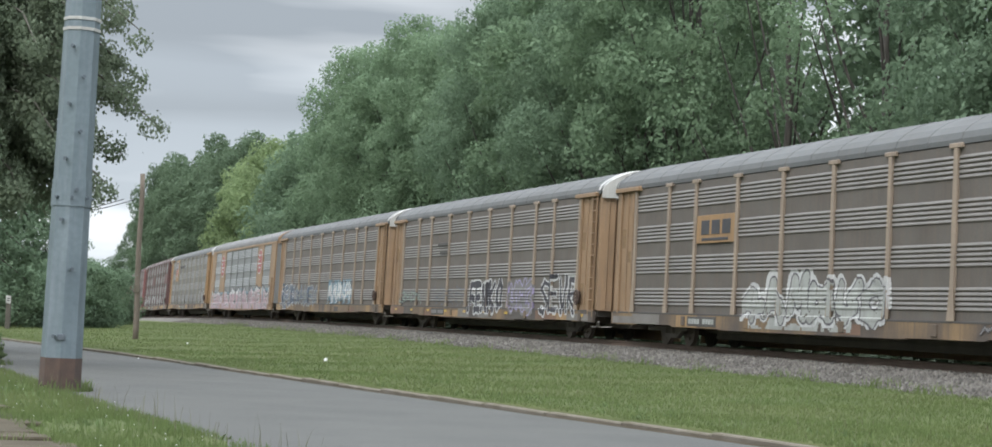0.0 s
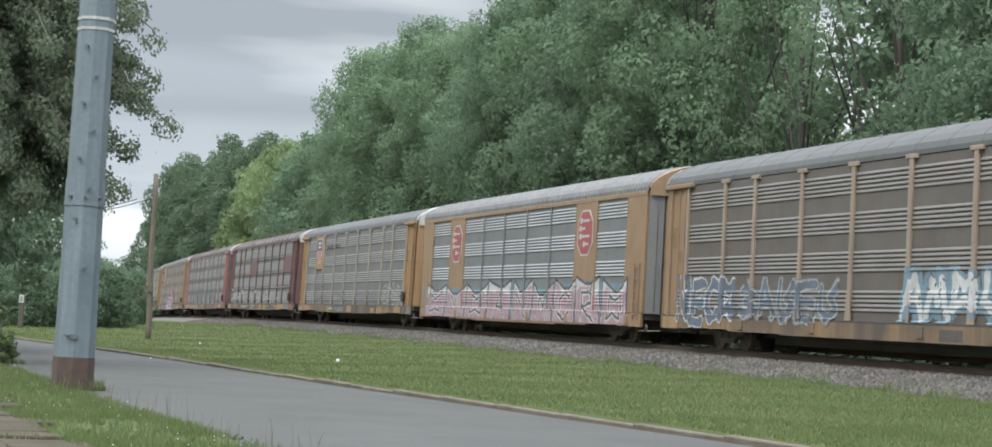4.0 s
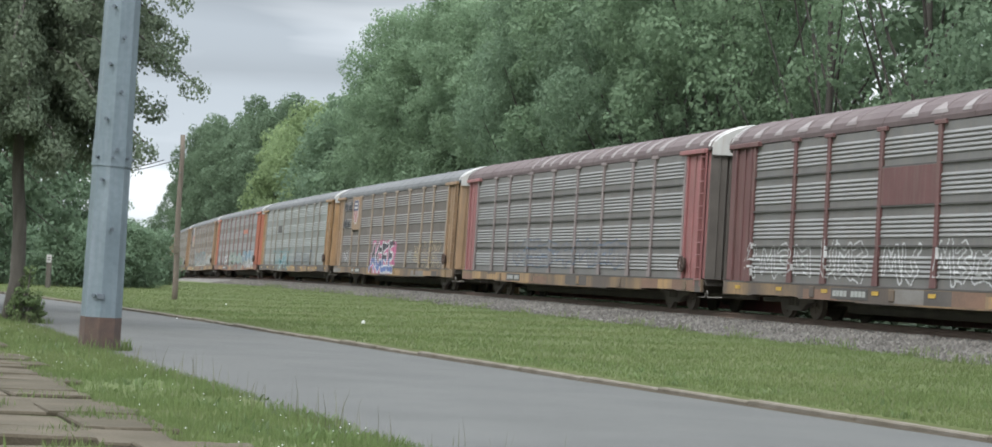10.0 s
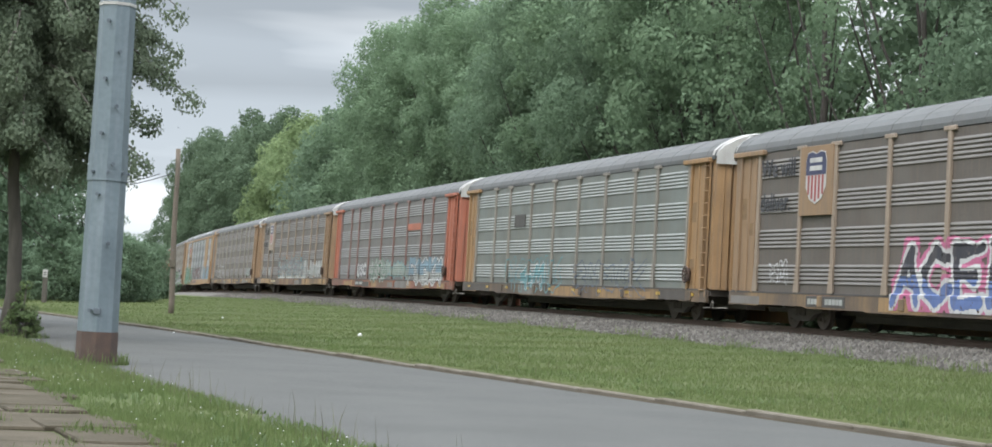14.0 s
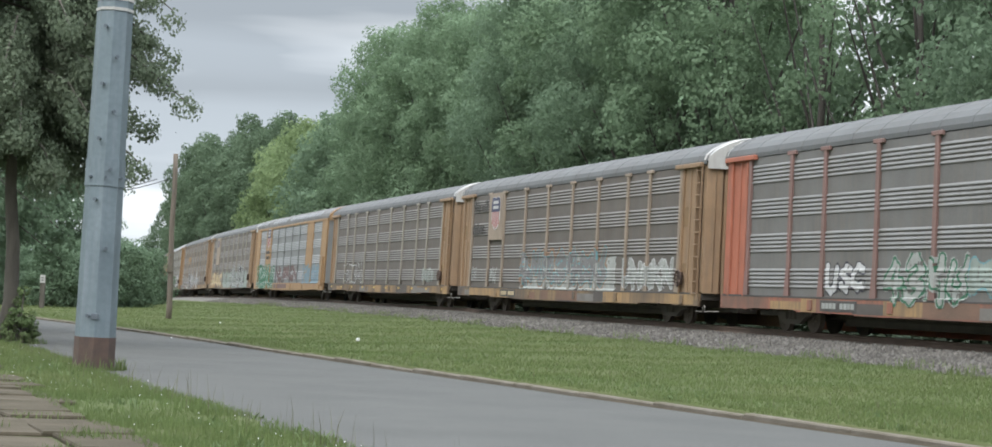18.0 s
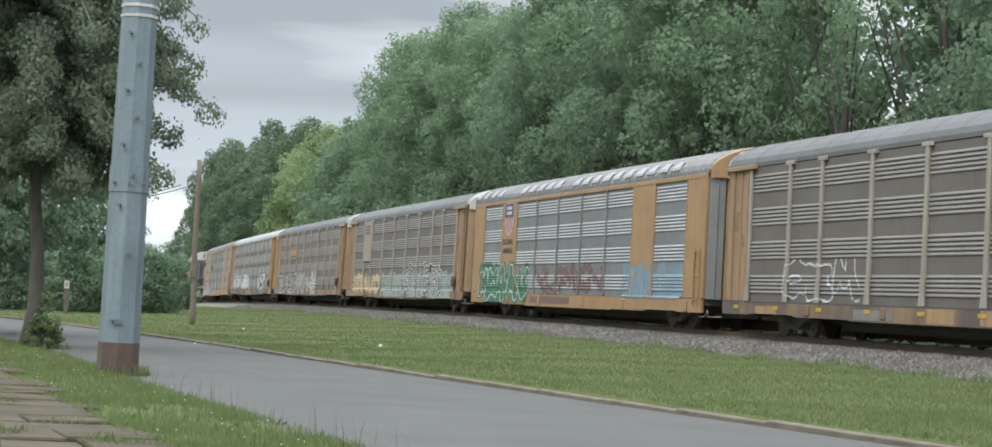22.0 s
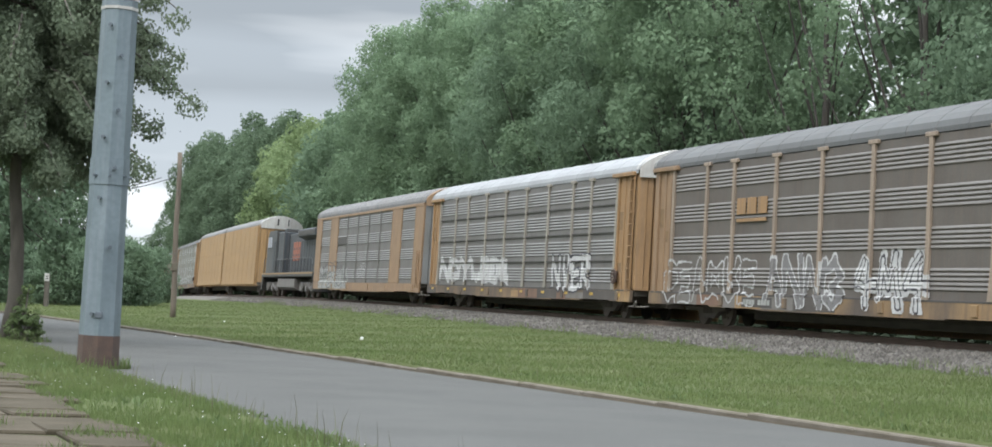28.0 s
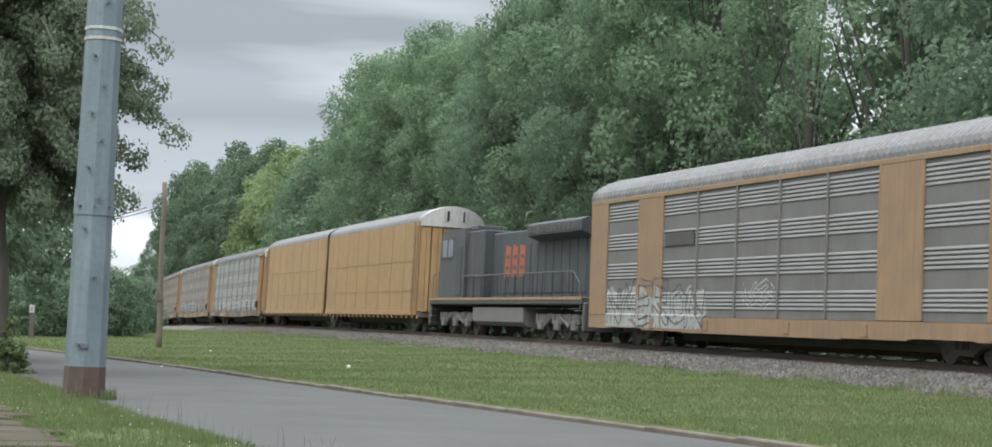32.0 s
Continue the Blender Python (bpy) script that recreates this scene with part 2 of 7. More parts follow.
def tube(bm, pts, radii, n=8, caps=True):
    """A round bar through the points."""
    rings = []
    for i, p in enumerate(pts):
        p = Vector(p)
        d = (Vector(pts[min(i + 1, len(pts) - 1)]) - Vector(pts[max(i - 1, 0)])).normalized()
        a = d.orthogonal().normalized() if i == 0 else (rings_a - d * rings_a.dot(d)).normalized()
        rings_a = a
        b = d.cross(a)
        r = radii[i] if isinstance(radii, (list, tuple)) else radii
        rings.append([bm.verts.new(p + (a * math.cos(2 * math.pi * k / n) + b * math.sin(2 * math.pi * k / n)) * r) for k in range(n)])
    for r0, r1 in zip(rings, rings[1:]):
        for k in range(n):
            bm.faces.new((r0[k], r0[(k + 1) % n], r1[(k + 1) % n], r1[k]))
    if caps:
        bm.faces.new(rings[0][::-1])
        bm.faces.new(rings[-1])


def mesh_of(name, bm, material, smooth=False):
    me = bpy.data.meshes.new(name)
    bmesh.ops.recalc_face_normals(bm, faces=bm.faces[:])
    bm.to_mesh(me)
    bm.free()
    for m in material if isinstance(material, (list, tuple)) else [material]:
        me.materials.append(m)
    if smooth:
        me.polygons.foreach_set("use_smooth", [True] * len(me.polygons))
    return me


def put(name, me, parent=None, loc=(0, 0, 0), label="", rz=0.0):
    ob = new(name, me)
    ob.parent = parent
    ob.location = loc
    ob.rotation_euler = (0, 0, radians(rz))
    if label:
        tagged(ob, label)
    return ob


def part(name, bm, material, parent=None, label="", loc=(0, 0, 0), smooth=False):
    return put(name, mesh_of(name, bm, material, smooth), parent, loc, label)


def raw(name, verts, faces, material, parent=None, label="", loc=(0, 0, 0), index=None):
    me = bpy.data.meshes.new(name)
    me.from_pydata(verts, [], faces)
    for m in material if isinstance(material, (list, tuple)) else [material]:
        me.materials.append(m)
    if index is not None:
        me.polygons.foreach_set("material_index", index)
    me.update()
    return put(name, me, parent, loc, label)


CACHE = {}


def cached(key, build):
    if key not in CACHE:
        CACHE[key] = build()
    return CACHE[key]


# ---- the plan: u runs across the street towards the track, v along the track away from the viewer ----
PSI = radians(18.0)
CU, SU = math.cos(PSI), math.sin(PSI)


def xy(u, v):
    return u * CU - v * SU, u * SU + v * CU


def uv(x, y):
    return x * CU + y * SU, -x * SU + y * CU


def lerp(v, table):
    return float(np.interp(v, [a for a, _ in table], [b for _, b in table]))


KERB = [(-60, 19.4), (17, 10.95), (25, 9.95), (35, 8.85), (44, 7.95), (50, 7.5), (57, 6.75), (62, 6.0), (76, 3.6), (95, -1.5), (120, -11), (150, -26), (170, -37)]
EDGE = [(-60, 8.6), (13, 3.95), (20, 3.45), (24, 3.12), (28, 2.83), (38.7, 2.3), (44, 1.9), (50, 1.3), (58, 0.2), (68, -2.0), (82, -6.5), (105, -16), (135, -31), (170, -50)]
RAIL_Z = 0.82


def track(s):
    """Centre of the track: x, y, rail top, heading away from the viewer, and cant, at s metres along it."""
    return TRACK_X(s), TRACK_Y(s), TRACK_Z(s), TRACK_H(s), TRACK_C(s)


TS = np.arange(-640.0, 1000.0, 2.0)
K0, K1, K2 = 0.091e-3, -0.92e-5, 0.275e-7
_k = np.where(TS < 0, K0, np.where(TS < 165, K0 + K1 * TS + K2 * TS ** 2, K0 + K1 * 165 + K2 * 165 ** 2))
_i0 = int(np.argmin(abs(TS)))
_h = np.concatenate([[0], np.cumsum((_k[1:] + _k[:-1]) / 2 * 2.0)])
_h = _h - _h[_i0] + radians(17.885)
_x = np.concatenate([[0], np.cumsum(-np.sin((_h[1:] + _h[:-1]) / 2) * 2.0)])
_y = np.concatenate([[0], np.cumsum(np.cos((_h[1:] + _h[:-1]) / 2) * 2.0)])
_x, _y = _x - _x[_i0] + 4.965, _y - _y[_i0] + 62.40
_slope = np.where(TS < 0, 0, np.where(TS < 170, -1e-4 * TS, np.maximum(-0.017, -0.017 + 0.00006 * (TS - 170)) * (TS < 453)))
_z = np.concatenate([[0], np.cumsum((_slope[1:] + _slope[:-1]) / 2 * 2.0)])
_z = _z - _z[_i0] + RAIL_Z


def TRACK_X(s): return float(np.interp(s, TS, _x))
def TRACK_Y(s): return float(np.interp(s, TS, _y))
def TRACK_Z(s): return float(np.interp(s, TS, _z))
def TRACK_H(s): return float(np.interp(s, TS, _h))
def TRACK_C(s): return float(np.interp(s, TS, np.clip(-_k / 0.00068, -0.2, 1) * radians(2.4)))


TU, TV = uv(_x, _y)


def track_u(v):
    return float(np.interp(v, TV, TU))


def track_z(v):
    return float(np.interp(v, TV, _z))


def smooth(a, b, x):
    x = min(1, max(0, (x - a) / (b - a)))
    return x * x * (3 - 2 * x)


def base_z(v):
    return -0.007 * min(max(v, -40), 60) - 0.004 * max(0, min(v, 260) - 60)


def ground_z(u, v):
    b = base_z(v)
    k, e = lerp(v, KERB), lerp(v, EDGE)
    if u < e:
        z = b + 0.07 * smooth(0, 1.0, e - u)
    elif u < k + 0.1:
        z = b - 0.06
    else:
        tu, tz = track_u(v), track_z(v)
        toe = tz - 0.55
        if u < tu:
            a = min(max((u - k - 0.1) / max(1.0, tu - 4.0 - k), 0), 1)
            z = b + 0.13 + (toe - b - 0.13) * (0.55 * a + 0.45 * a * a)
        else:
            z = toe - 0.9 * smooth(3.5, 9, u - tu)
    return z + 0.05 * (noise.noise((u * 0.35, v * 0.35, 0)) if u > k + 0.8 or u < e - 0.8 else 0)

# ---- setting ----


def ground():
    us = sorted(set([-900, -400, -200, -120, -80, -60, -45, -36, -30, -26] + [x * 0.8 for x in range(-30, 0)] + [-0.02, 0.09, 0.11] + [x * 0.8 for x in range(1, 44)] + [37, 40, 44, 50, 58, 66, 76, 90, 120, 180, 300, 500, 900]))
    vs = sorted(set([-900, -500, -300, -150, -90, -60, -40, -25, -12] + [x * 1.5 for x in range(-4, 110)] + [170, 180, 190, 205, 220, 240, 260, 290, 330, 380, 450, 600, 900, 1500, 2600]))
    verts, faces = [], []
    for v in vs:
        k = lerp(v, KERB)
        for du in us:
            u = k + du
            verts.append((*xy(u, v), ground_z(u, v)))
    n = len(us)
    for j in range(len(vs) - 1):
        for i in range(n - 1):
            a = j * n + i
            faces.append((a, a + 1, a + n + 1, a + n))
    ob = raw("ground", verts, faces, M_SOIL)
    ob.data.polygons.foreach_set("use_smooth", [True] * len(faces))
    tagged(ob, "rough mown grass verge sloping up towards the railway", "ground", kind="structure")


def strip(name, left, right, lift, material, label, category, v0=-60, v1=170, step=1.5, thick=0.0, crown=0.0, parent=None):
    """A ribbon along the street between two lines u(v)."""
    verts, faces = [], []
    vs = np.arange(v0, v1, step)
    m = 7
    for v in vs:
        a, b = left(v), right(v)
        for i in range(m):
            f = i / (m - 1)
            verts.append((*xy(a + (b - a) * f, v), base_z(v) + lift + crown * 4 * f * (1 - f) + 0.035 * f ** 6 + 0.006 * noise.noise((a + (b - a) * f, v * 0.5, 2))))
    for j in range(len(vs) - 1):
        for i in range(m - 1):
            a = j * m + i
            faces.append((a, a + 1, a + m + 1, a + m))
    ob = raw(name, verts, faces, material)
    ob.data.polygons.foreach_set("use_smooth", [True] * len(faces))
    tagged(ob, label, category, kind="structure")
    return ob


def wob(v, k, a):
    return a * noise.noise((v * k, 3.1, 0))


ground()
road = strip("road", lambda v: lerp(v, EDGE) - 0.25 - 0.1, lambda v: lerp(v, KERB) - 0.02, 0.0, M_ASPHALT,
             "grey worn asphalt street with patched cracks", "road", crown=0.04)

strip("gutter_dirt", lambda v: lerp(v, KERB) - 0.2 - wob(v, 0.8, 0.09), lambda v: lerp(v, KERB) - 0.075, 0.028, M_GUTTER,
      "brown silt and dead leaves lying along the kerb", "dirt", v0=-14, v1=150)


def kerb():
    """Concrete kerb stones along the far side of the street, each a piece of its own."""
    root = tagged(new("kerb"), "weathered pale concrete kerb along the street", "kerb", kind="structure")
    v, n = -14.0, 0
    bm = bmesh.new()
    box(bm, -0.09, -1.19, -0.25, 0.09, 1.19, 0.0, 0.02)
    me = mesh_of("kerb_stone", bm, M_CONCRETE)
    while v < 150:
        a, b = xy(lerp(v, KERB), v), xy(lerp(v + 2.4, KERB), v + 2.4)
        ang = math.degrees(math.atan2(b[1] - a[1], b[0] - a[0])) - 90
        st = put("kerb_stone", me, root, ((a[0] + b[0]) / 2, (a[1] + b[1]) / 2, base_z(v + 1.2) + 0.11 + random.uniform(-0.012, 0.012)), rz=ang)
        st.location.x += random.uniform(-0.012, 0.012)
        v += 2.4
    return root


kerb()


def sidewalk():
    """Old concrete footway: heaved and broken slabs with ragged edges."""
    root = tagged(new("footway"), "old cracked concrete footway of heaved slabs, edges overgrown by grass", "pavement", kind="structure")
    rng = random.Random(14)
    v = -6.0
    while v < 44:
        ln = rng.uniform(0.75, 1.3)
        e = lerp(v, EDGE) - 2.15
        l, r = -0.85 + rng.uniform(-.05, .1), 0.82 + rng.uniform(-0.2, 0.3)
        cuts = [(l, r)] if rng.random() < 0.45 else [(l, l + (r - l) * 0.55 - 0.02), (l + (r - l) * 0.55 + 0.02, r)]
        for a, b in cuts:
            n = 5
            lo_e = [(a + (b - a) * k / n, -ln / 2 + rng.uniform(0, 0.05) * (0 < k < n)) for k in range(n + 1)]
            hi_e = [(b - (b - a) * k / n, ln / 2 - rng.uniform(0, 0.05) * (0 < k < n)) for k in range(n + 1)]
            out = [(x + rng.uniform(-.02, .02), y) for x, y in lo_e] + [(b + rng.uniform(-0.10, 0.12), 0)] + [(x + rng.uniform(-.02, .02), y) for x, y in hi_e]
            bm = bmesh.new()
            top = [bm.verts.new((x, y, 0.012 * noise.noise((x * 2, y * 2 + v, 3)))) for x, y in out]
            rim = [bm.verts.new((x * 1.0 + (0.012 if x > (a + b) / 2 else -0.012), y * 1.02, -0.018)) for x, y in out]
            bot = [bm.verts.new((x, y, -0.16)) for x, y in out]
            bm.faces.new(top)
            bm.faces.new(bot[::-1])
            m = len(out)
            for k in range(m):
                bm.faces.new((top[k], rim[k], rim[(k + 1) % m], top[(k + 1) % m]))
                bm.faces.new((rim[k], bot[k], bot[(k + 1) % m], rim[(k + 1) % m]))
            p = xy(e - 0.75, v + ln / 2)
            sl = part("paving_slab", bm, M_SLAB, root, loc=(*p, base_z(v) + 0.105 + rng.uniform(-0.012, 0.03)))
            sl.rotation_euler = (radians(rng.uniform(-2.0, 1.2)), radians(rng.uniform(-1.3, 1.3)), PSI + radians(4 + rng.uniform(-1.5, 1.5)))
        v += ln + rng.uniform(0.02, 0.08)


sidewalk()


def ballast_and_rails():
    ss = np.concatenate([np.arange(-160, -60, 10.0), np.arange(-60, 260, 2.0), np.arange(260, 900, 10.0)])
    prof = [(-4.6, -0.80), (-3.9, -0.56), (-2.5, -0.30), (-1.5, -0.2), (0, -0.19), (1.5, -0.2), (2.5, -0.30), (4.2, -0.9)]
    verts, faces = [], []
    for s in ss:
        x, y, z, h, c = track(s)
        for i, (l, dz) in enumerate(prof):
            j = 0.10 * noise.noise((s * 0.9, l * 1.1, 5)) * (abs(l) > 1.6)
            verts.append((x + math.cos(h) * (l + j), y + math.sin(h) * (l + j), z + dz + 0.3 * j))
    m = len(prof)
    for a in range(len(ss) - 1):
        for i in range(m - 1):
            k = a * m + i
            faces.append((k, k + 1, k + m + 1, k + m))
    tagged(raw("ballast_bed", verts, faces, M_BALLAST), "grey crushed stone ballast shoulder of the railway", "ballast", kind="structure")
    # loose stones on the near shoulder
    rng = random.Random(5)
    verts, faces = [], []
    for _ in range(24000):
        s = -42 + 130 * rng.random() ** 1.5
        l = -rng.uniform(1.2, 4.2)
        x, y, z, h, c = track(s)
        zz = z + float(np.interp(l, [p[0] for p in prof], [p[1] for p in prof])) + 0.01
        r = rng.uniform(0.03, 0.075)
        cx, cy = x + math.cos(h) * l, y + math.sin(h) * l
        k = len(verts)
        t0 = rng.uniform(0, 6)
        for q in range(4):
            verts.append((cx + r * rng.uniform(.7, 1.2) * math.cos(t0 + q * 1.57), cy + r * rng.uniform(.7, 1.2) * math.sin(t0 + q * 1.57), zz - 0.01))
        verts.append((cx + rng.uniform(-.3, .3) * r, cy + rng.uniform(-.3, .3) * r, zz + r * rng.uniform(.7, 1.2)))
        faces += [(k, k + 1, k + 4), (k + 1, k + 2, k + 4), (k + 2, k + 3, k + 4), (k + 3, k, k + 4)]
    tagged(raw("ballast_stones", verts, faces, M_BALLAST), "loose grey ballast stones beside the rails", "gravel", kind="stuff")
    rs = np.concatenate([np.arange(-640, -60, 20.0), np.arange(-60, 300, 2.0), np.arange(300, 980, 10.0)])
    rp = [(-0.036, 0), (0.036, 0), (0.036, -0.04), (0.009, -0.055), (0.009, -0.14), (0.075, -0.165), (0.075, -0.18), (-0.075, -0.18), (-0.075, -0.165), (-0.009, -0.14), (-0.009, -0.055), (-0.036, -0.04)]
    tr = tagged(new("railway_track"), "single railway track of rusty steel rails on timber ties", "track", kind="structure")
    for off in (-0.755, 0.755):
        verts, faces = [], []
        for s in rs:
            x, y, z, h, c = track(s)
            for l, dz in rp:
                verts.append((x + math.cos(h) * (l + off), y + math.sin(h) * (l + off), z + dz))
        m = len(rp)
        for a in range(len(rs) - 1):
            for i in range(m):
                faces.append((a * m + i, a * m + (i + 1) % m, (a + 1) * m + (i + 1) % m, (a + 1) * m + i))
        raw("rail", verts, faces, M_RAIL, tr)
    bm = bmesh.new()
    box(bm, -1.3, -0.115, -0.16, 1.3, 0.115, 0.0, 0.012)
    me = mesh_of("tie", bm, M_TIE)
    s = -44.0
    while s < 110:
        x, y, z, h, c = track(s)
        put("tie", me, tr, (x, y, z - 0.175), rz=math.degrees(h) + random.uniform(-.6, .6))
        s += 0.52


ballast_and_rails()

# ---- street furniture ----


def steel_pole(x, y, z):
    root = tagged(new("transmission_pole"), "tall faceted grey galvanised steel pole with rust-brown base and step bolts", "utility pole")
    root.location = (x, y, z)

    def shell(z0, z1, r0, r1, name, material, label=""):
        bm = bmesh.new()
        tube(bm, [(0, 0, z0), (0, 0, z1)], [r0, r1], 8)
        ob = part(name, bm, material, root, label)
        ob.rotation_euler = (0, 0, radians(10))
    rad = lambda q: 0.336 - 0.007 * q
    shell(-0.3, 0.50, 0.341, 0.337, "base_sleeve", M_RUST, "rust-brown painted base")
    shell(0.50, 3.05, rad(.5), rad(3.05) - 0.004, "lower_shaft", M_GALV)
    shell(2.98, 3.42, rad(3.0) + 0.012, rad(3.4) + 0.010, "splice_collar", M_GALV, "overlapping slip joint with bolts")
    shell(3.4, 15.0, rad(3.4) - 0.002, rad(15), "upper_shaft", M_GALV)
    for q in (5.88, 6.05):
        shell(q, q + 0.05, rad(q) + 0.012, rad(q) + 0.012, "steel_band", M_WHITE, "bright steel band")
    for i, q in enumerate((0.85, 1.95, 2.75, 3.25, 3.75, 4.2, 4.65, 5.1, 5.6, 6.5)):
        a = radians(-64 if i % 2 else -100)
        r = rad(q) * 0.95
        bm = bmesh.new()
        d = Vector((math.cos(a), math.sin(a), 0))
        tube(bm, [d * (r - 0.03), d * (r + 0.05)], 0.022, 6)
        tube(bm, [d * (r + 0.05), d * (r + 0.075)], 0.034, 6)
        part("step_bolt", bm, M_BOLT, root, loc=(0, 0, q))
    for a in (-120, -75, -30, 15):
        d = Vector((math.cos(radians(a)), math.sin(radians(a)), 0))
        bm = bmesh.new()
        tube(bm, [d * 0.28, d * 0.365], 0.025, 6)
        part("splice_bolt", bm, M_BOLT, root, loc=(0, 0, 3.12))
    bm = bmesh.new()
    box(bm, -0.06, -0.015, -0.05, 0.06, 0.015, 0.05, 0.006)
    pl = part("ground_lug", bm, M_BOLT, root, "small dark earthing lug", loc=(0.05, -0.33, 0.84))


steel_pole(-7.0, 29.95, -0.17)


def wood_pole(x, y, z, height, r, lean):
    root = tagged(new("wooden_pole"), "bare weathered wooden utility pole standing on the grass bank", "utility pole")
    root.matrix_world = pose(x, y, z, 0, lean, 0)
    bm = bmesh.new()
    n = 9
    tube(bm, [(0.02 * math.sin(i), 0.02 * math.cos(i * 1.7), -0.3 + (height + 0.3) * i / n) for i in range(n + 1)], [r * (1 - 0.22 * i / n) for i in range(n + 1)], 12)
    part("shaft", bm, M_WOODPOLE, root, smooth=True)
    bm = bmesh.new()
    box(bm, -0.12, -r - 0.03, 0, 0.12, -r + 0.03, 0.3, 0.01)
    part("name_plate", bm, M_CONCRETE, root, "small faded plate", loc=(0, 0, 1.9))
    for q in (2.6, 5.2, 7.6):
        bm = bmesh.new()
        tube(bm, [(0, -r * .7, 0), (0, -r - 0.06, 0)], 0.018, 6)
        part("bolt", bm, M_BOLT, root, loc=(0, 0, q))


wood_pole(-14.4, 74.2, ground_z(*uv(-14.4, 74.2)), 6.75, 0.122, -0.9)

# ---- trees ----


def leaf_mesh(name, centres, radius, count, size, rng, material, droop=0.0, flat=0.75):
    """Clumps of small folded leaves about the given centres."""
    vs, fs = [], []
    nprng = np.random.RandomState(rng.randrange(1 << 30))
    for c, rr in zip(centres, radius):
        k = int(count * (rr / np.mean(radius)) ** 2)
        d = nprng.normal(size=(k, 3))
        d /= np.linalg.norm(d, axis=1)[:, None]
        r = 1 - 0.42 * nprng.rand(k) ** 1.6
        p = np.array(c) + d * (r * rr)[:, None] * np.array([1, 1, flat])
        p[:, 2] -= droop * nprng.rand(k) * rr
        up = d * 0.9 + nprng.normal(size=(k, 3)) * 0.32 + np.array([0, 0, 0.35])
        up /= np.linalg.norm(up, axis=1)[:, None]
        ax = np.cross(up, nprng.normal(size=(k, 3))) + np.array([0, 0, -0.35 - droop])
        ax /= np.linalg.norm(ax, axis=1)[:, None]
        sd = np.cross(ax, up)
        sd /= np.linalg.norm(sd, axis=1)[:, None] + 1e-9
        up = np.cross(sd, ax)
        s = size * (0.6 + 0.8 * nprng.rand(k))[:, None]
        b = len(vs)
        tip, root_ = p + ax * s, p - ax * s * 0.6
        l, q = p + sd * s * 0.55 + up * s * 0.18, p - sd * s * 0.55 + up * s * 0.18
        vs.append(np.stack([root_, l, tip, q], 1).reshape(-1, 3))
        fs.append(k)
    n = sum(fs)
    vs = np.concatenate(vs)
    me = bpy.data.meshes.new(name)
    me.vertices.add(len(vs))
    me.vertices.foreach_set("co", vs.ravel())
    me.loops.add(n * 4)
    me.loops.foreach_set("vertex_index", np.arange(n * 4, dtype=np.int32))
    me.polygons.add(n)
    me.polygons.foreach_set("loop_start", np.arange(0, n * 4, 4, dtype=np.int32))
    me.materials.append(material)
    me.update()
    me.validate()
    return me


def tree(name, seed, height, spread, material, label, low=0.25, clumps=70, count=190, size=0.3, lean=(0, 0), r0=0.32, clump_r=1.5, droop=0.0, category="tree"):
    rng = random.Random(seed)
    root = tagged(new(name), label, category)
    bm = bmesh.new()
    n = 8
    path = [Vector((lean[0] * (i / n) ** 1.5 + 0.15 * rng.uniform(-1, 1) * (i > 0), lean[1] * (i / n) ** 1.5 + 0.15 * rng.uniform(-1, 1) * (i > 0), -0.3 + height * 0.86 * i / n)) for i in range(n + 1)]
    tube(bm, path, [r0 * (1.25 if i == 0 else 1 - 0.85 * i / n) for i in range(n + 1)], 9)
    centres, radius = [], []
    for i in range(clumps):
        f = low + (1 - low) * (i + rng.random()) / clumps
        g = (f - low) / (1 - low)
        w = spread * (0.35 + 0.75 * math.sin(math.pi * min(1, 0.18 + 0.80 * g)) ** 0.8) * (1 - 0.35 * g * g)
        a = i * 2.399 + rng.uniform(-.5, .5)
        r = w * rng.uniform(0.35, 1.0) ** 0.6
        c = Vector((r * math.cos(a) + lean[0] * f, r * math.sin(a) + lean[1] * f, height * f * 0.97 + rng.uniform(-.5, .5)))
        centres.append(c)
        radius.append(clump_r * rng.uniform(0.55, 1.4))
    for c in centres[:: max(1, clumps // 22)]:
        k = min(n - 1, max(1, int((c.z - 0.20 * height) / height * n)))
        p0 = path[k]
        mid = (p0 + c) / 2 + Vector((0, 0, -0.04 * height))
        tube(bm, [p0, mid, c], [r0 * 0.34 * (1 - k / n) + 0.03, r0 * 0.2 * (1 - k / n) + 0.025, 0.02], 5, caps=False)
    part("trunk", bm, M_BARK, root, smooth=True)
    put("crown", leaf_mesh("crown", centres, radius, count, size, rng, material, droop), root)
    return root


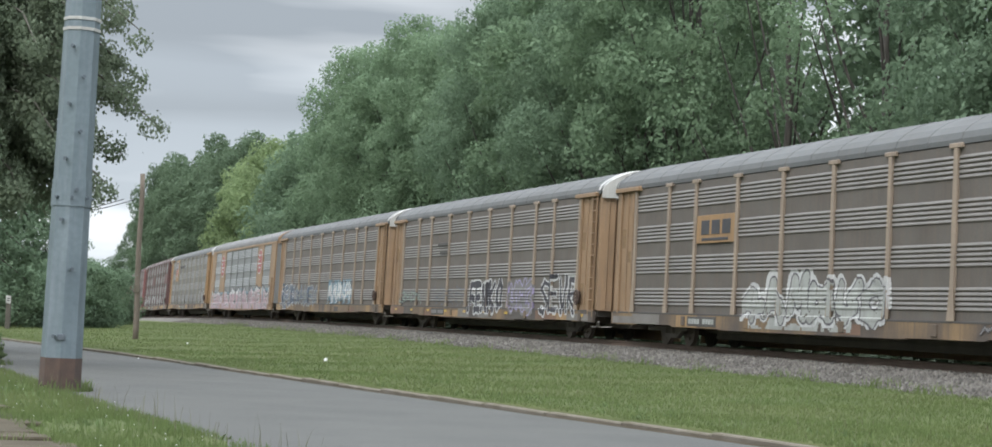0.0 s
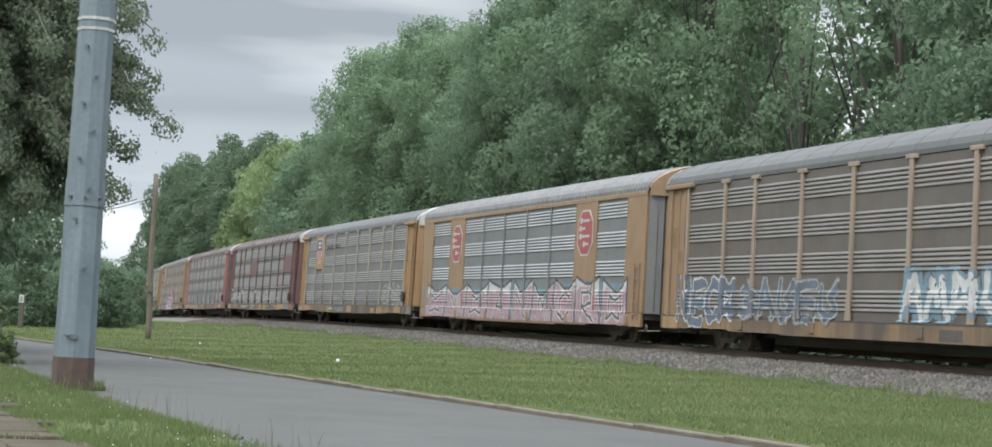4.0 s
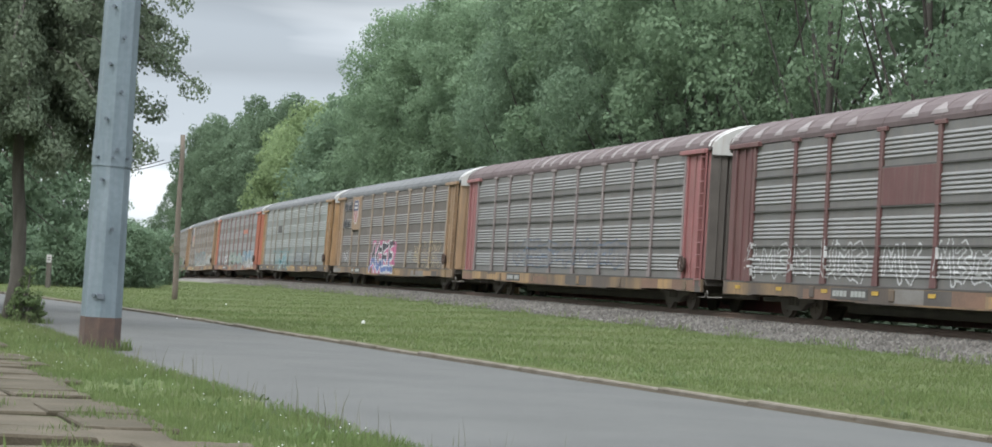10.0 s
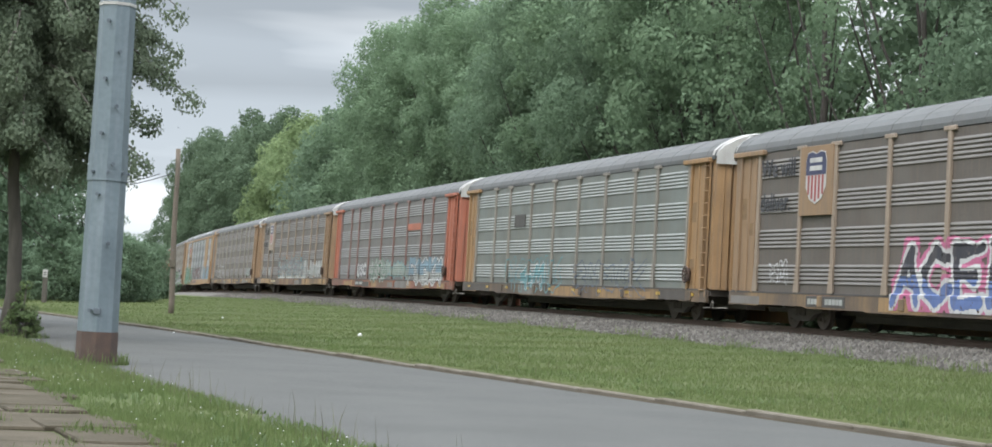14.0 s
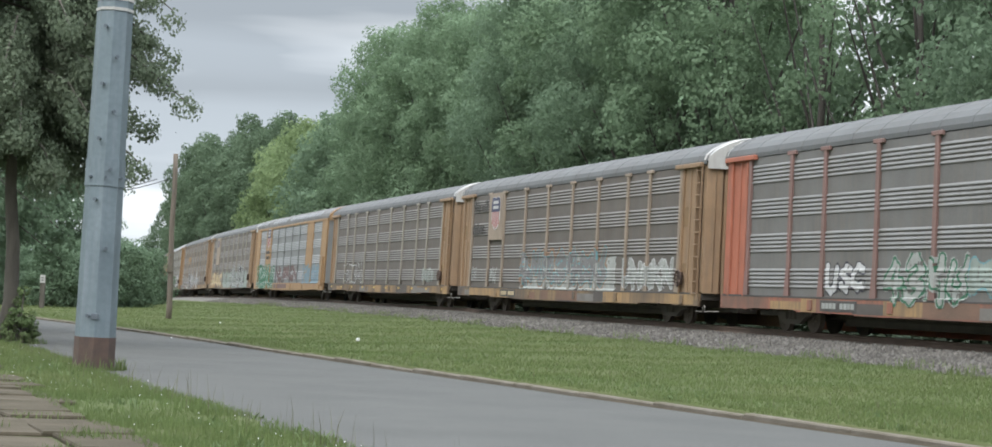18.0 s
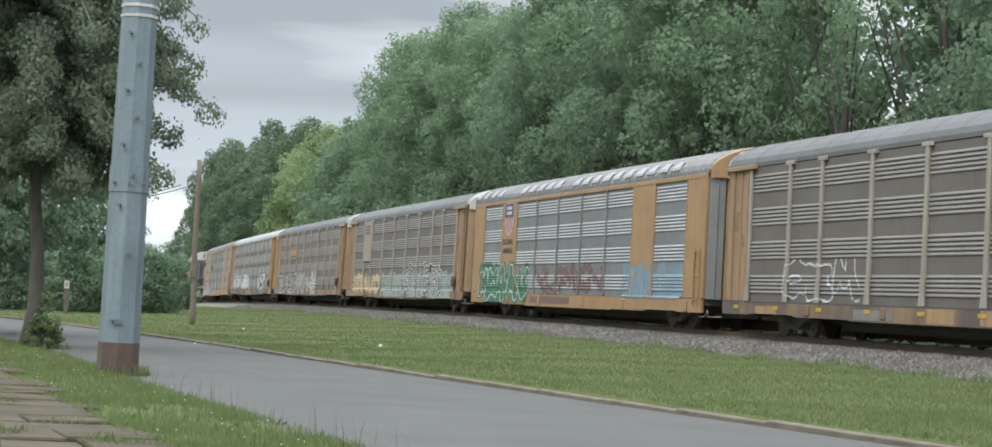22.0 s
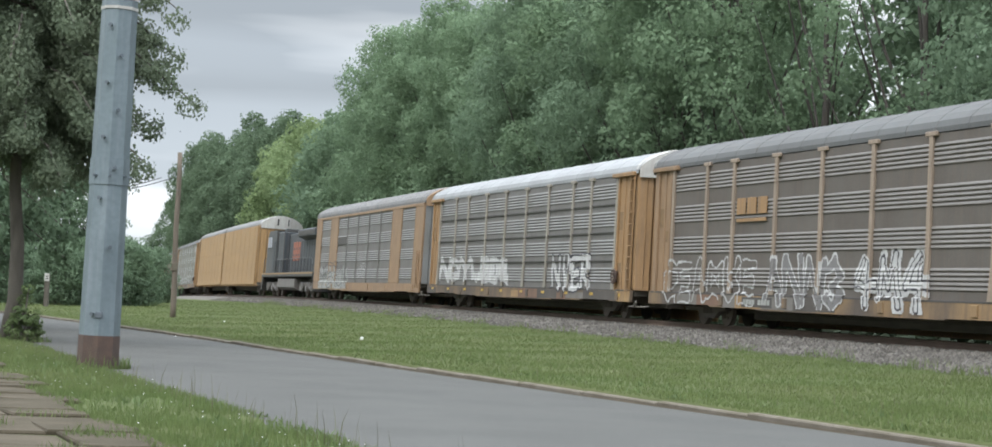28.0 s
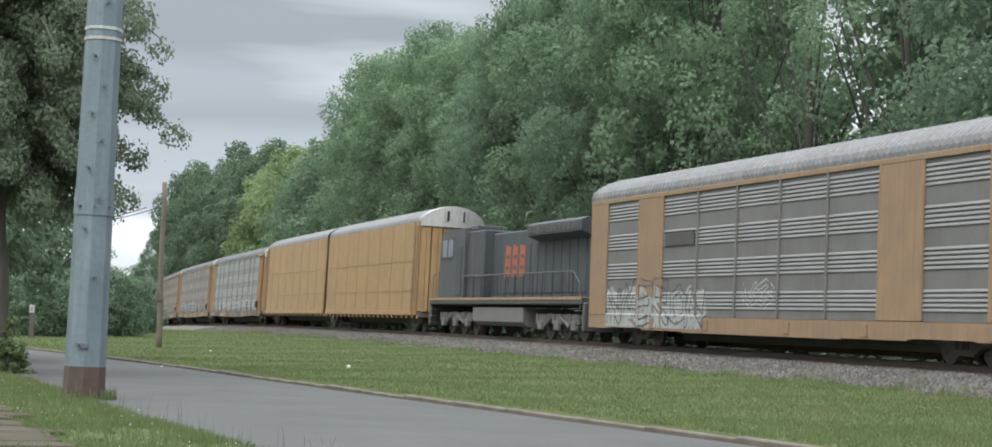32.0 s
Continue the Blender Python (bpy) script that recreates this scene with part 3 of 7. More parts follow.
def lobed_tree(name, seed, height, spread, material, label, low=0.26, lobes=19, subs=19, count=165, size=0.115, r0=0.34, lobe_r=2.35, inside=0.68):
    """A broadleaf tree whose crown is a heap of rounded boughs, each a shell of leaf tufts about a limb."""
    rng = random.Random(seed)
    root = tagged(new(name), label, "tree")
    bm = bmesh.new()
    n = 8
    bend = Vector((rng.uniform(-.8, .8), rng.uniform(-.8, .8), 0))
    path = [bend * (i / n) ** 1.5 + Vector((0.14 * rng.uniform(-1, 1) * (i > 0), 0.14 * rng.uniform(-1, 1) * (i > 0), -0.3 + height * 0.84 * i / n)) for i in range(n + 1)]
    tube(bm, path, [r0 * (1.3 if i == 0 else 1 - 0.85 * i / n) for i in range(n + 1)], 9)
    centres, radius = [], []
    for i in range(lobes):
        g = (i + rng.uniform(0.2, 0.8)) / lobes
        w = spread * (0.25 + 0.8 * math.sin(math.pi * (0.22 + 0.70 * g)) ** 0.9)
        a = i * 2.399 + rng.uniform(-.45, .45)
        big = lobe_r * rng.uniform(0.72, 1.28) * (1.08 - 0.3 * g)
        out = Vector((math.cos(a), math.sin(a), 0))
        c = out * max(0.0, w - big * 0.55) * rng.uniform(0.7, 1.05) + bend * g + Vector((0, 0, height * (low + (0.93 - low) * g)))
        k = min(n - 1, max(1, int((c.z - 0.2 * height) / height * n)))
        mid = (path[k] + c) / 2 + Vector((0, 0, -0.03 * height))
        tube(bm, [path[k], mid, c], [r0 * 0.3 * (1 - k / n) + 0.03, r0 * 0.18 * (1 - k / n) + 0.025, 0.02], 6, caps=False)
        centres.append(c)
        radius.append(big * inside)
        for j in range(subs):
            z = 1 - 1.55 * (j + 0.5) / subs
            b = j * 2.399 + rng.uniform(-.5, .5)
            d = Vector((math.cos(b) * math.sqrt(max(0, 1 - z * z)), math.sin(b) * math.sqrt(max(0, 1 - z * z)), z))
            if d.dot(out) < -0.55 and g < 0.85:
                continue
            centres.append(c + Vector((d.x, d.y, d.z * 0.82)) * big * rng.uniform(0.72, 1.05))
            radius.append(big * rng.uniform(0.28, 0.5))
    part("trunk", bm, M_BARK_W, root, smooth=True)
    put("crown", leaf_mesh("crown", centres, radius, count, size, rng, material, 0.1), root)
    return root


def scaled(x, y, z, s, rz, sz=None):
    return pose(x, y, z, 0, 0, rz) @ Matrix.Diagonal((s, s, sz or s, 1))


def woods():
    """The tree belt behind the railway, with undergrowth at its foot."""
    rng = random.Random(11)
    near = [lobed_tree("broadleaf_tree", 1, 20, 5.4, M_LEAF_A, "tall full-crowned broadleaf tree behind the railway"),
            lobed_tree("broadleaf_tree", 2, 19, 5.9, M_LEAF_C, "tall dark green broadleaf tree behind the railway", lobe_r=2.5),
            lobed_tree("broadleaf_tree", 4, 21, 4.9, M_LEAF_A, "slender tall broadleaf tree behind the railway", low=0.32, lobe_r=2.1)]
    far = [lobed_tree("broadleaf_tree", 5, 20, 5.4, M_LEAF_A, "full-crowned broadleaf tree at the back of the wood", count=56, size=0.2),
           lobed_tree("broadleaf_tree", 6, 19, 5.8, M_LEAF_C, "dark green broadleaf tree at the back of the wood", count=56, size=0.2, lobe_r=2.5),
           lobed_tree("broadleaf_tree", 3, 17, 5.4, M_LEAF_B, "yellow-green broadleaf tree in the wood behind the railway", low=0.16, count=58, size=0.2),
           lobed_tree("broadleaf_tree", 9, 20, 5.2, M_LEAF_A, "thin-crowned broadleaf tree with sky showing through", low=0.4, lobes=14, subs=11, count=40, size=0.125, lobe_r=1.8, inside=0.25)]
    # shrubs in the darkened leaf colour, painted shade seen beneath the cars
    low = tree("undergrowth_shrub", 8, 4.4, 2.6, M_LEAF_S, "dense green undergrowth shrub behind the railway, leaf colour darkened as shade", low=0.04, clumps=42, count=60, size=0.26, r0=0.1, clump_r=1.0, category="bush")
    light = lobed_tree("broadleaf_tree", 12, 13.5, 4.2, M_LEAF_B, "lower yellow-green broadleaf tree at the edge of the wood", low=0.2, lobes=14, lobe_r=1.8)
    tagged(light, group="trees behind the railway")
    deep = lobed_tree("broadleaf_tree", 17, 22, 6.0, M_LEAF_E, "deep green broadleaf tree at the far bend of the railway", low=0.18, count=56, size=0.2, lobe_r=2.3)
    tagged(deep, group="trees behind the railway")
    kinds = near + far + [low, light, deep]
    used = set()

    def plant(i, u, v, s, sz):
        x, y = xy(u, v)
        m = scaled(x, y, ground_z(u, v) - 0.1, s, rng.uniform(0, 360), sz)
        if i in used:
            copy_thing(kinds[i], m)
        else:
            kinds[i].matrix_world = m
            used.add(i)
    for k in kinds[:7]:
        tagged(k, group="trees behind the railway")
    tagged(low, group="undergrowth behind the railway")
    v = 19.0
    while v < 345:
        u = track_u(v)
        if v < 135:
            if rng.random() < 0.3 and not 44 < v < 85:
                plant(8, u + rng.uniform(6.6, 7.6), v + 3, rng.uniform(0.9, 1.1), rng.uniform(0.85, 1.15))
            plant(6 if 54 < v < 68 else rng.choice((0, 0, 1, 1, 2)), u + (9.0 if 54 < v < 68 else rng.uniform(8.0, 11.5)), v - (4 if 46 < v < 54 else 0), rng.uniform(0.88, 1.12), rng.uniform(0.98, 1.14) * (0.97 if v > 113 else 1.0))
        elif v < 188:
            plant(5 if v > 150 else rng.choice((3, 4)), u + rng.uniform(8, 10), v, rng.uniform(0.95, 1.1), rng.uniform(1.02, 1.08) if v > 150 else rng.uniform(0.9, 0.95))
        else:
            plant(9, u + (rng.uniform(7, 10) if v < 235 else rng.uniform(5.2, 6.8)), v, rng.uniform(0.9, 1.05), rng.uniform(0.97, 1.07) if v < 250 else rng.uniform(1.04, 1.14))
        if not 60 < v < 84:
            plant(rng.choice((3, 4)) if v < 215 else 9, u + rng.uniform(15, 19), v + rng.uniform(2, 5), rng.uniform(0.92, 1.15), (1.1 if v < 116 else 0.95 if v < 180 else 1.06) * rng.uniform(0.92, 1.06))
        v += 7.6 if v < 150 else rng.uniform(6.4, 8.8) if v < 185 else rng.uniform(8.5, 11.5)
    v = 20.0
    while v < 340:
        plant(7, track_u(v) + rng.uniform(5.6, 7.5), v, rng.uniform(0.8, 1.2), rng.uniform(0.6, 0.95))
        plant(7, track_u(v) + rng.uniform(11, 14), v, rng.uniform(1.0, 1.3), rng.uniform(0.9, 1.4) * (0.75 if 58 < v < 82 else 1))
        v += rng.uniform(2.8, 3.8) if v < 140 else rng.uniform(4.5, 6)
    for u, v, h in ((56, 476, 0.85), (59.5, 487, 1.15), (68, 514, 1.35)):
        plant(9, u, v, 1.0, h)
    for i in range(len(kinds)):
        if i not in used:
            plant(i, track_u(30) + 16, 30 + i, 1.0, 1.0)


woods()


def bushes():
    rng = random.Random(21)
    b = tree("bush", 31, 6.0, 2.9, M_LEAF_C, "dense dark green shrub beside the street bend", low=0.05, clumps=70, count=150, size=0.15, r0=0.14, clump_r=1.0, category="bush")
    tagged(b, group="shrubs at the street bend")
    spots = [(9.6, 99, 0.62), (8.0, 97, 0.85), (5.8, 96, 0.95), (3.2, 98, 1.05), (0.4, 100, 1.15), (-3, 101, 1.2), (-7, 100, 1.25), (7.6, 103, 0.95), (2.5, 105, 1.35),
             (-11, 98, 1.25), (-15, 95, 1.25), (-19, 92, 1.25), (10.6, 104, 0.7), (-4, 108, 1.6), (-11, 107, 1.7), (-18, 103, 1.7), (-24, 97, 1.6), (-29, 92, 1.5), (*uv(-24.8, 109), 1.15), (*uv(-22.9, 111), 0.88), (*uv(-26.3, 110), 1.25)]
    for i, (u, v, s) in enumerate(spots):
        x, y = xy(u, v)
        m = scaled(x, y, ground_z(u, v) - 0.1, s * rng.uniform(.92, 1.08), rng.uniform(0, 360))
        if i:
            copy_thing(b, m)
        else:
            b.matrix_world = m


bushes()


def bough_tree(name, seed, height, reach, material, label, first=0.3, boughs=46, count=70, size=0.085, r0=0.24):
    """A street tree whose leaves hang in sprays along separate drooping boughs."""
    rng = random.Random(seed)
    root = tagged(new(name), label, "tree", "street trees")
    bm = bmesh.new()
    n = 8
    path = [Vector((0.12 * math.sin(i * 1.3), 0.10 * math.cos(i * 1.1), -0.3 + height * 0.9 * i / n)) for i in range(n + 1)]
    tube(bm, path, [r0 * (1.3 if i == 0 else 1 - 0.85 * i / n) for i in range(n + 1)], 10)
    centres, radius = [], []
    for i in range(boughs):
        f = first + (1 - first) * (i + rng.random()) / boughs
        a = i * 2.399 + rng.uniform(-.4, .4)
        ln = reach * (0.55 + 0.6 * math.sin(math.pi * (0.15 + 0.75 * (f - first) / (1 - first)))) * rng.uniform(0.7, 1.12)
        p0 = Vector((0, 0, height * (f - 0.06)))
        d = Vector((math.cos(a), math.sin(a), 0))
        pts = [p0 + d * (ln * q) + Vector((0, 0, ln * (0.40 * q - 0.68 * q * q))) for q in (0, 0.35, 0.7, 1.0)]
        tube(bm, pts, [0.065 * (1.2 - f), 0.045 * (1.2 - f), 0.025, 0.012], 5, caps=False)
        for k in range(9):
            q = 0.22 + 0.8 * (k + rng.random() * 0.8) / 9
            c = p0 + d * (ln * q) + Vector((0, 0, ln * (0.40 * q - 0.68 * q * q)))
            side = d.cross(Vector((0, 0, 1))) * rng.uniform(-0.55, 0.55) * (1.15 - q)
            centres.append(c + side + Vector((0, 0, rng.uniform(-0.25, 0.1))))
            radius.append(0.46 * rng.uniform(0.7, 1.25) * (1.2 - 0.45 * q))
    part("trunk", bm, M_BARK, root, smooth=True)
    put("crown", leaf_mesh("crown", centres, radius, count, size, rng, material, 0.9, 0.55), root)
    return root


street_tree = bough_tree("street_tree", 41, 11.2, 3.15, M_LEAF_D, "olive-green street tree with hanging sprays of leaves", first=0.45, boughs=84, count=200, size=0.058, r0=0.2)
street_tree.matrix_world = pose(-11.9, 41.9, ground_z(*uv(-11.9, 41.9)), 0, 0, 30)
second_tree = bough_tree("street_tree", 43, 13.0, 5.0, M_LEAF_C, "dark green street tree standing behind the street tree", first=0.26, boughs=100, count=85, size=0.11)
second_tree.matrix_world = pose(-18.2, 52.5, ground_z(*uv(-18.2, 52.5)), 0, 0, 120)


def suckers():
    """Leafy shoots about the foot of the street tree."""
    b = tree("sucker_shrub", 61, 0.95, 0.36, M_WEED, "low leafy suckers sprouting at the foot of the street tree", low=0.1, clumps=22, count=70, size=0.05, r0=0.02, clump_r=0.17, category="bush")
    tagged(b, group="suckers at the tree foot")
    spots = [(-11.5, 41.6, 0.9), (-11.25, 41.75, 0.62), (-11.65, 41.4, 0.5)]
    for i, (x, y, sc) in enumerate(spots):
        m = scaled(x, y, ground_z(*uv(x, y)) - 0.03, sc, 70 * i)
        if i:
            copy_thing(b, m)
        else:
            b.matrix_world = m


suckers()


def left_trees():
    rng = random.Random(91)
    t = tree("roadside_tree", 47, 12.5, 4.6, M_LEAF_C, "dark green roadside tree crowned to the ground", low=0.06, clumps=110, count=120, size=0.16, r0=0.2, clump_r=1.15)
    tagged(t, group="roadside trees at the bend")
    for i, (u, v, sc) in enumerate(((-8.5, 80, 0.95), (-13, 72, 1.0), (-17, 82, 1.15), (-11, 92, 1.1), (-22, 74, 1.2), (-4.5, 112, 0.9), (-26, 88, 1.2), (*uv(-33, 109), 1.0), (*uv(-37.5, 112), 1.1), (*uv(-30.2, 110), 0.85), (*uv(-27.6, 112), 0.66))):
        x, y = xy(u, v)
        m = scaled(x, y, ground_z(u, v) - 0.1, sc, rng.uniform(0, 360))
        if i:
            copy_thing(t, m)
        else:
            t.matrix_world = m


left_trees()


def marker_post():
    x, y = -23.0, 87.0
    root = tagged(new("marker_post"), "short dark timber post with a small white sign", "sign post")
    root.location = (x, y, ground_z(*uv(x, y)))
    bm = bmesh.new()
    box(bm, -0.11, -0.09, -0.3, 0.11, 0.09, 1.55, 0.015)
    part("post", bm, M_BARK, root)
    bm = bmesh.new()
    box(bm, -0.12, -0.115, 1.2, 0.12, -0.09, 1.58, 0.01)
    part("sign_plate", bm, M_WHITE, root, "small white plate")
    bm = bmesh.new()
    box(bm, -0.06, -0.12, 1.32, 0.06, -0.115, 1.36)
    box(bm, -0.06, -0.12, 1.42, 0.06, -0.115, 1.46)
    part("marking", bm, M_BLACK, root, "dark unreadable marking")


marker_post()


def far_pole(x, y, h):
    root = tagged(new("distant_utility_pole"), "distant wooden utility pole with a crossarm and wires", "utility pole")
    root.location = (x, y, ground_z(*uv(x, y)))
    bm = bmesh.new()
    tube(bm, [(0, 0, -0.3), (0, 0, h)], [0.17, 0.12], 8)
    part("shaft", bm, M_WOODPOLE, root)
    bm = bmesh.new()
    box(bm, -1.1, -0.06, h - 0.9, 1.1, 0.06, h - 0.76, 0.01)
    part("crossarm", bm, M_WOODPOLE, root)
    for k in (-0.95, 0.0, 0.95):
        bm = bmesh.new()
        tube(bm, [(k, 0, h - 0.76), (k, 0, h - 0.55)], 0.05, 6)
        part("insulator", bm, M_BOLT, root)
        bm = bmesh.new()
        pts = [(k + 7 * q, 6 * q, h - 0.55 + 2.0 * q - 0.4 * math.sin(math.pi * q)) for q in [i / 12 for i in range(13)]]
        tube(bm, pts, 0.04, 5)
        part("wire", bm, M_BLACK, root)


far_pole(-41.0, 160.0, 9.6)


def litter():
    def scrap(x, y, r, name, label):
        z = ground_z(*uv(x, y))
        bm = bmesh.new()
        bmesh.ops.create_icosphere(bm, subdivisions=2, radius=r)
        for v in bm.verts:
            v.co *= 1 + 0.3 * noise.noise(v.co * 14 + Vector((x, y, 0)))
            v.co.z = max(v.co.z, -r * 0.6)
        ob = part(name, bm, M_PAPER, loc=(x, y, z + r * 0.7 + 0.07))
        tagged(ob, label, "litter", "litter on the grass")
    scrap(-4.5, 50.4, 0.055, "paper_scrap", "crumpled white paper scrap lying in the grass")
    scrap(-11.0, 66.5, 0.035, "paper_scrap", "flat pale paper scrap lying in the grass")
    x, y = xy(lerp(54, KERB) - 0.3, 54)
    scrap(x, y, 0.03, "paper_scrap", "small white scrap lying in the gutter")


litter()


def blades(name, spots, hmin, hmax, width, material, label, seed, lean=0.5):
    """Grass: each blade a bent pair of triangles standing on the ground."""
    rng = np.random.RandomState(seed)
    n = len(spots)
    p = np.array(spots)
    a = rng.rand(n) * 6.283
    h = hmin + (hmax - hmin) * rng.rand(n) ** 1.6
    d = np.stack([np.cos(a), np.sin(a), np.zeros(n)], 1)
    l = rng.rand(n) * 6.283
    ld = np.stack([np.cos(l), np.sin(l), np.zeros(n)], 1) * (lean * h * rng.rand(n))[:, None]
    w = (width * (0.6 + 0.8 * rng.rand(n)))[:, None]
    up = np.array([0, 0, 1.0])
    v0, v1 = p - d * w, p + d * w
    m0, m1 = p + ld * 0.35 + up * (h * 0.6)[:, None] - d * w * 0.7, p + ld * 0.35 + up * (h * 0.6)[:, None] + d * w * 0.7
    tip = p + ld + up * h[:, None]
    vs = np.stack([v0, v1, m1, m0, tip], 1).reshape(-1, 3)
    me = bpy.data.meshes.new(name)
    me.vertices.add(n * 5)
    me.vertices.foreach_set("co", vs.ravel())
    base = np.arange(n, dtype=np.int32)[:, None] * 5
    loops = np.concatenate([base + [0, 1, 2, 3], base + [3, 2, 4]], 1).ravel().astype(np.int32)
    me.loops.add(n * 7)
    me.loops.foreach_set("vertex_index", loops)
    me.polygons.add(n * 2)
    me.polygons.foreach_set("loop_start", (np.arange(n)[:, None] * 7 + [0, 4]).ravel().astype(np.int32))
    me.materials.append(material)
    me.update()
    me.validate()
    tagged(put(name, me), label, "grass", kind="stuff")


def grass():
    rng = random.Random(77)

    def scatter(n, v0, v1, lo, hi, power=1.0, keep=None):
        out = []
        while len(out) < n:
            v = v0 + (v1 - v0) * rng.random() ** power
            a, b = lo(v), hi(v)
            u = rng.uniform(a, b)
            if keep and not keep(u, v):
                continue
            out.append((*xy(u, v), ground_z(u, v) - 0.01))
        return out
    patchy = lambda u, v: noise.noise((u * 0.8, v * 0.8, 9)) > rng.uniform(-0.75, 0.25)
    blades("verge_grass", scatter(78000, 9, 62, lambda v: lerp(v, EDGE) - 2.25, lambda v: lerp(v, EDGE) + 0.12 + 0.2 * noise.noise((v * 0.9, 1, 1)), 1.5, patchy), 0.03, 0.12, 0.0045, M_GRASS, "rough green grass and clover on the verge", 1)
    blades("footway_grass", scatter(26000, 7, 44, lambda v: lerp(v, EDGE) - 6.5, lambda v: lerp(v, EDGE) - 3.55, 1.3), 0.05, 0.25, 0.007, M_GRASS, "rough grass beside the footway", 2)
    joints = lambda u, v: noise.noise((u * 1.6, v * 1.1, 4)) > 0.24
    blades("joint_grass", scatter(4200, 9, 40, lambda v: lerp(v, EDGE) - 3.6, lambda v: lerp(v, EDGE) - 2.1, 1.3, joints), 0.06, 0.14, 0.006, M_GRASS, "grass growing over the footway slabs", 3)
    blades("bank_grass", scatter(240000, 16, 130, lambda v: lerp(v, KERB) + 0.12, lambda v: track_u(v) - 3.55 + 0.5 * noise.noise((v * 0.5, 2, 2)), 1.6), 0.035, 0.095, 0.0075, M_GRASS, "green grass on the railway bank", 4)
    blades("bank_straw", scatter(1500, 16, 120, lambda v: lerp(v, KERB) + 0.2, lambda v: track_u(v) - 4.0, 1.4), 0.09, 0.2, 0.005, M_STRAW, "dry seed stalks in the bank grass", 5)
    blades("ballast_weeds", scatter(5000, 16, 120, lambda v: track_u(v) - 4.2, lambda v: track_u(v) - 2.9, 1.4, lambda u, v: noise.noise((u, v * 0.7, 3)) > 0.1), 0.08, 0.3, 0.01, M_GRASS, "weeds at the edge of the ballast", 6)
    blades("verge_stalks", scatter(300, 10, 44, lambda v: lerp(v, EDGE) - 0.9, lambda v: lerp(v, EDGE) + 0.05, 1.2), 0.16, 0.46, 0.0032, M_STRAW, "tall dry weed stalks along the street edge", 7, 0.25)
    blades("pole_tuft", [(-7.0 + 0.40 * math.cos(a) * r, 29.95 + 0.42 * math.sin(a) * r, ground_z(*uv(-6.96, 29.95)) - 0.01) for a, r in ((rng.uniform(0, 6.28), rng.uniform(0.95, 1.35)) for _ in range(420))], 0.06, 0.26, 0.009, M_GRASS, "long grass round the foot of the steel pole", 8)
    blades("trunk_tuft", [(-11.9 + 0.9 * math.cos(a) * r, 41.9 + 0.9 * math.sin(a) * r, ground_z(*uv(-11.9, 41.9)) - 0.01) for a, r in ((rng.uniform(0, 6.28), rng.uniform(0.2, 1.1)) for _ in range(700))], 0.06, 0.22, 0.008, M_GRASS, "suckers and long grass round the tree foot", 9)
    # broad-leaved weeds in tufts
    tufts = []
    for x, y, z in scatter(70, 12, 60, lambda v: lerp(v, KERB) + 0.15, lambda v: lerp(v, KERB) + 2.5, 1.3) + scatter(90, 11, 44, lambda v: lerp(v, EDGE) - 1.9, lambda v: lerp(v, EDGE) + 0.2, 1.3):
        for _ in range(14):
            tufts.append((x + rng.gauss(0, 0.09), y + rng.gauss(0, 0.09), z))
    blades("broad_weeds", tufts, 0.04, 0.13, 0.014, M_WEED, "broad-leaved weeds in the grass", 12, 1.2)
    # clover heads
    verts, faces = [], []
    for x, y, z in scatter(150, 10, 40, lambda v: lerp(v, EDGE) - 2.1, lambda v: lerp(v, EDGE) - 0.1, 1.3):
        r, z = rng.uniform(0.004, 0.008), z + rng.uniform(0.05, 0.12)
        k = len(verts)
        verts += [(x - r, y, z), (x + r, y, z), (x, y - r, z), (x, y + r, z), (x, y, z + r), (x, y, z - r)]
        faces += [(k + a, k + b, k + c) for a, b, c in ((0, 2, 4), (2, 1, 4), (1, 3, 4), (3, 0, 4), (2, 0, 5), (1, 2, 5), (3, 1, 5), (0, 3, 5))]
    tagged(raw("clover_heads", verts, faces, M_PAPER), "small white clover heads in the verge grass", "flowers", kind="stuff")


grass()

# ---- the train ----
PITCH = 28.6
HALF = 13.6
POSTS = (-11.7, -9.05, -7.05, -4.2, -1.4, 1.4, 4.2, 7.05, 9.05, 11.7)
Z0, Z1 = 0.98, 4.92
SIDE = -1.60


def paint(key, base, rough=0.65):
    return mat(key, base, rough, second=tuple(c * 0.78 for c in base), scale=1.3, grain=30, bump=0.04, streak=DIRT, streak_amount=0.45)


def rib_profile(groups, ribs, spacing=0.112, height=0.027):
    """(z, depth) points of a corrugated panel from bottom to top."""
    pts = [(Z0, 0.0)]
    pitch = (Z1 - Z0) / groups
    for g in range(groups):
        z = Z0 + pitch * (g + 0.5) - spacing * ribs / 2
        for r in range(ribs):
            a = z + spacing * r
            pts += [(a, 0.0), (a + spacing * 0.26, height), (a + spacing * 0.44, height), (a + spacing * 0.9, 0.0)]
    pts.append((Z1, 0.0))
    return pts


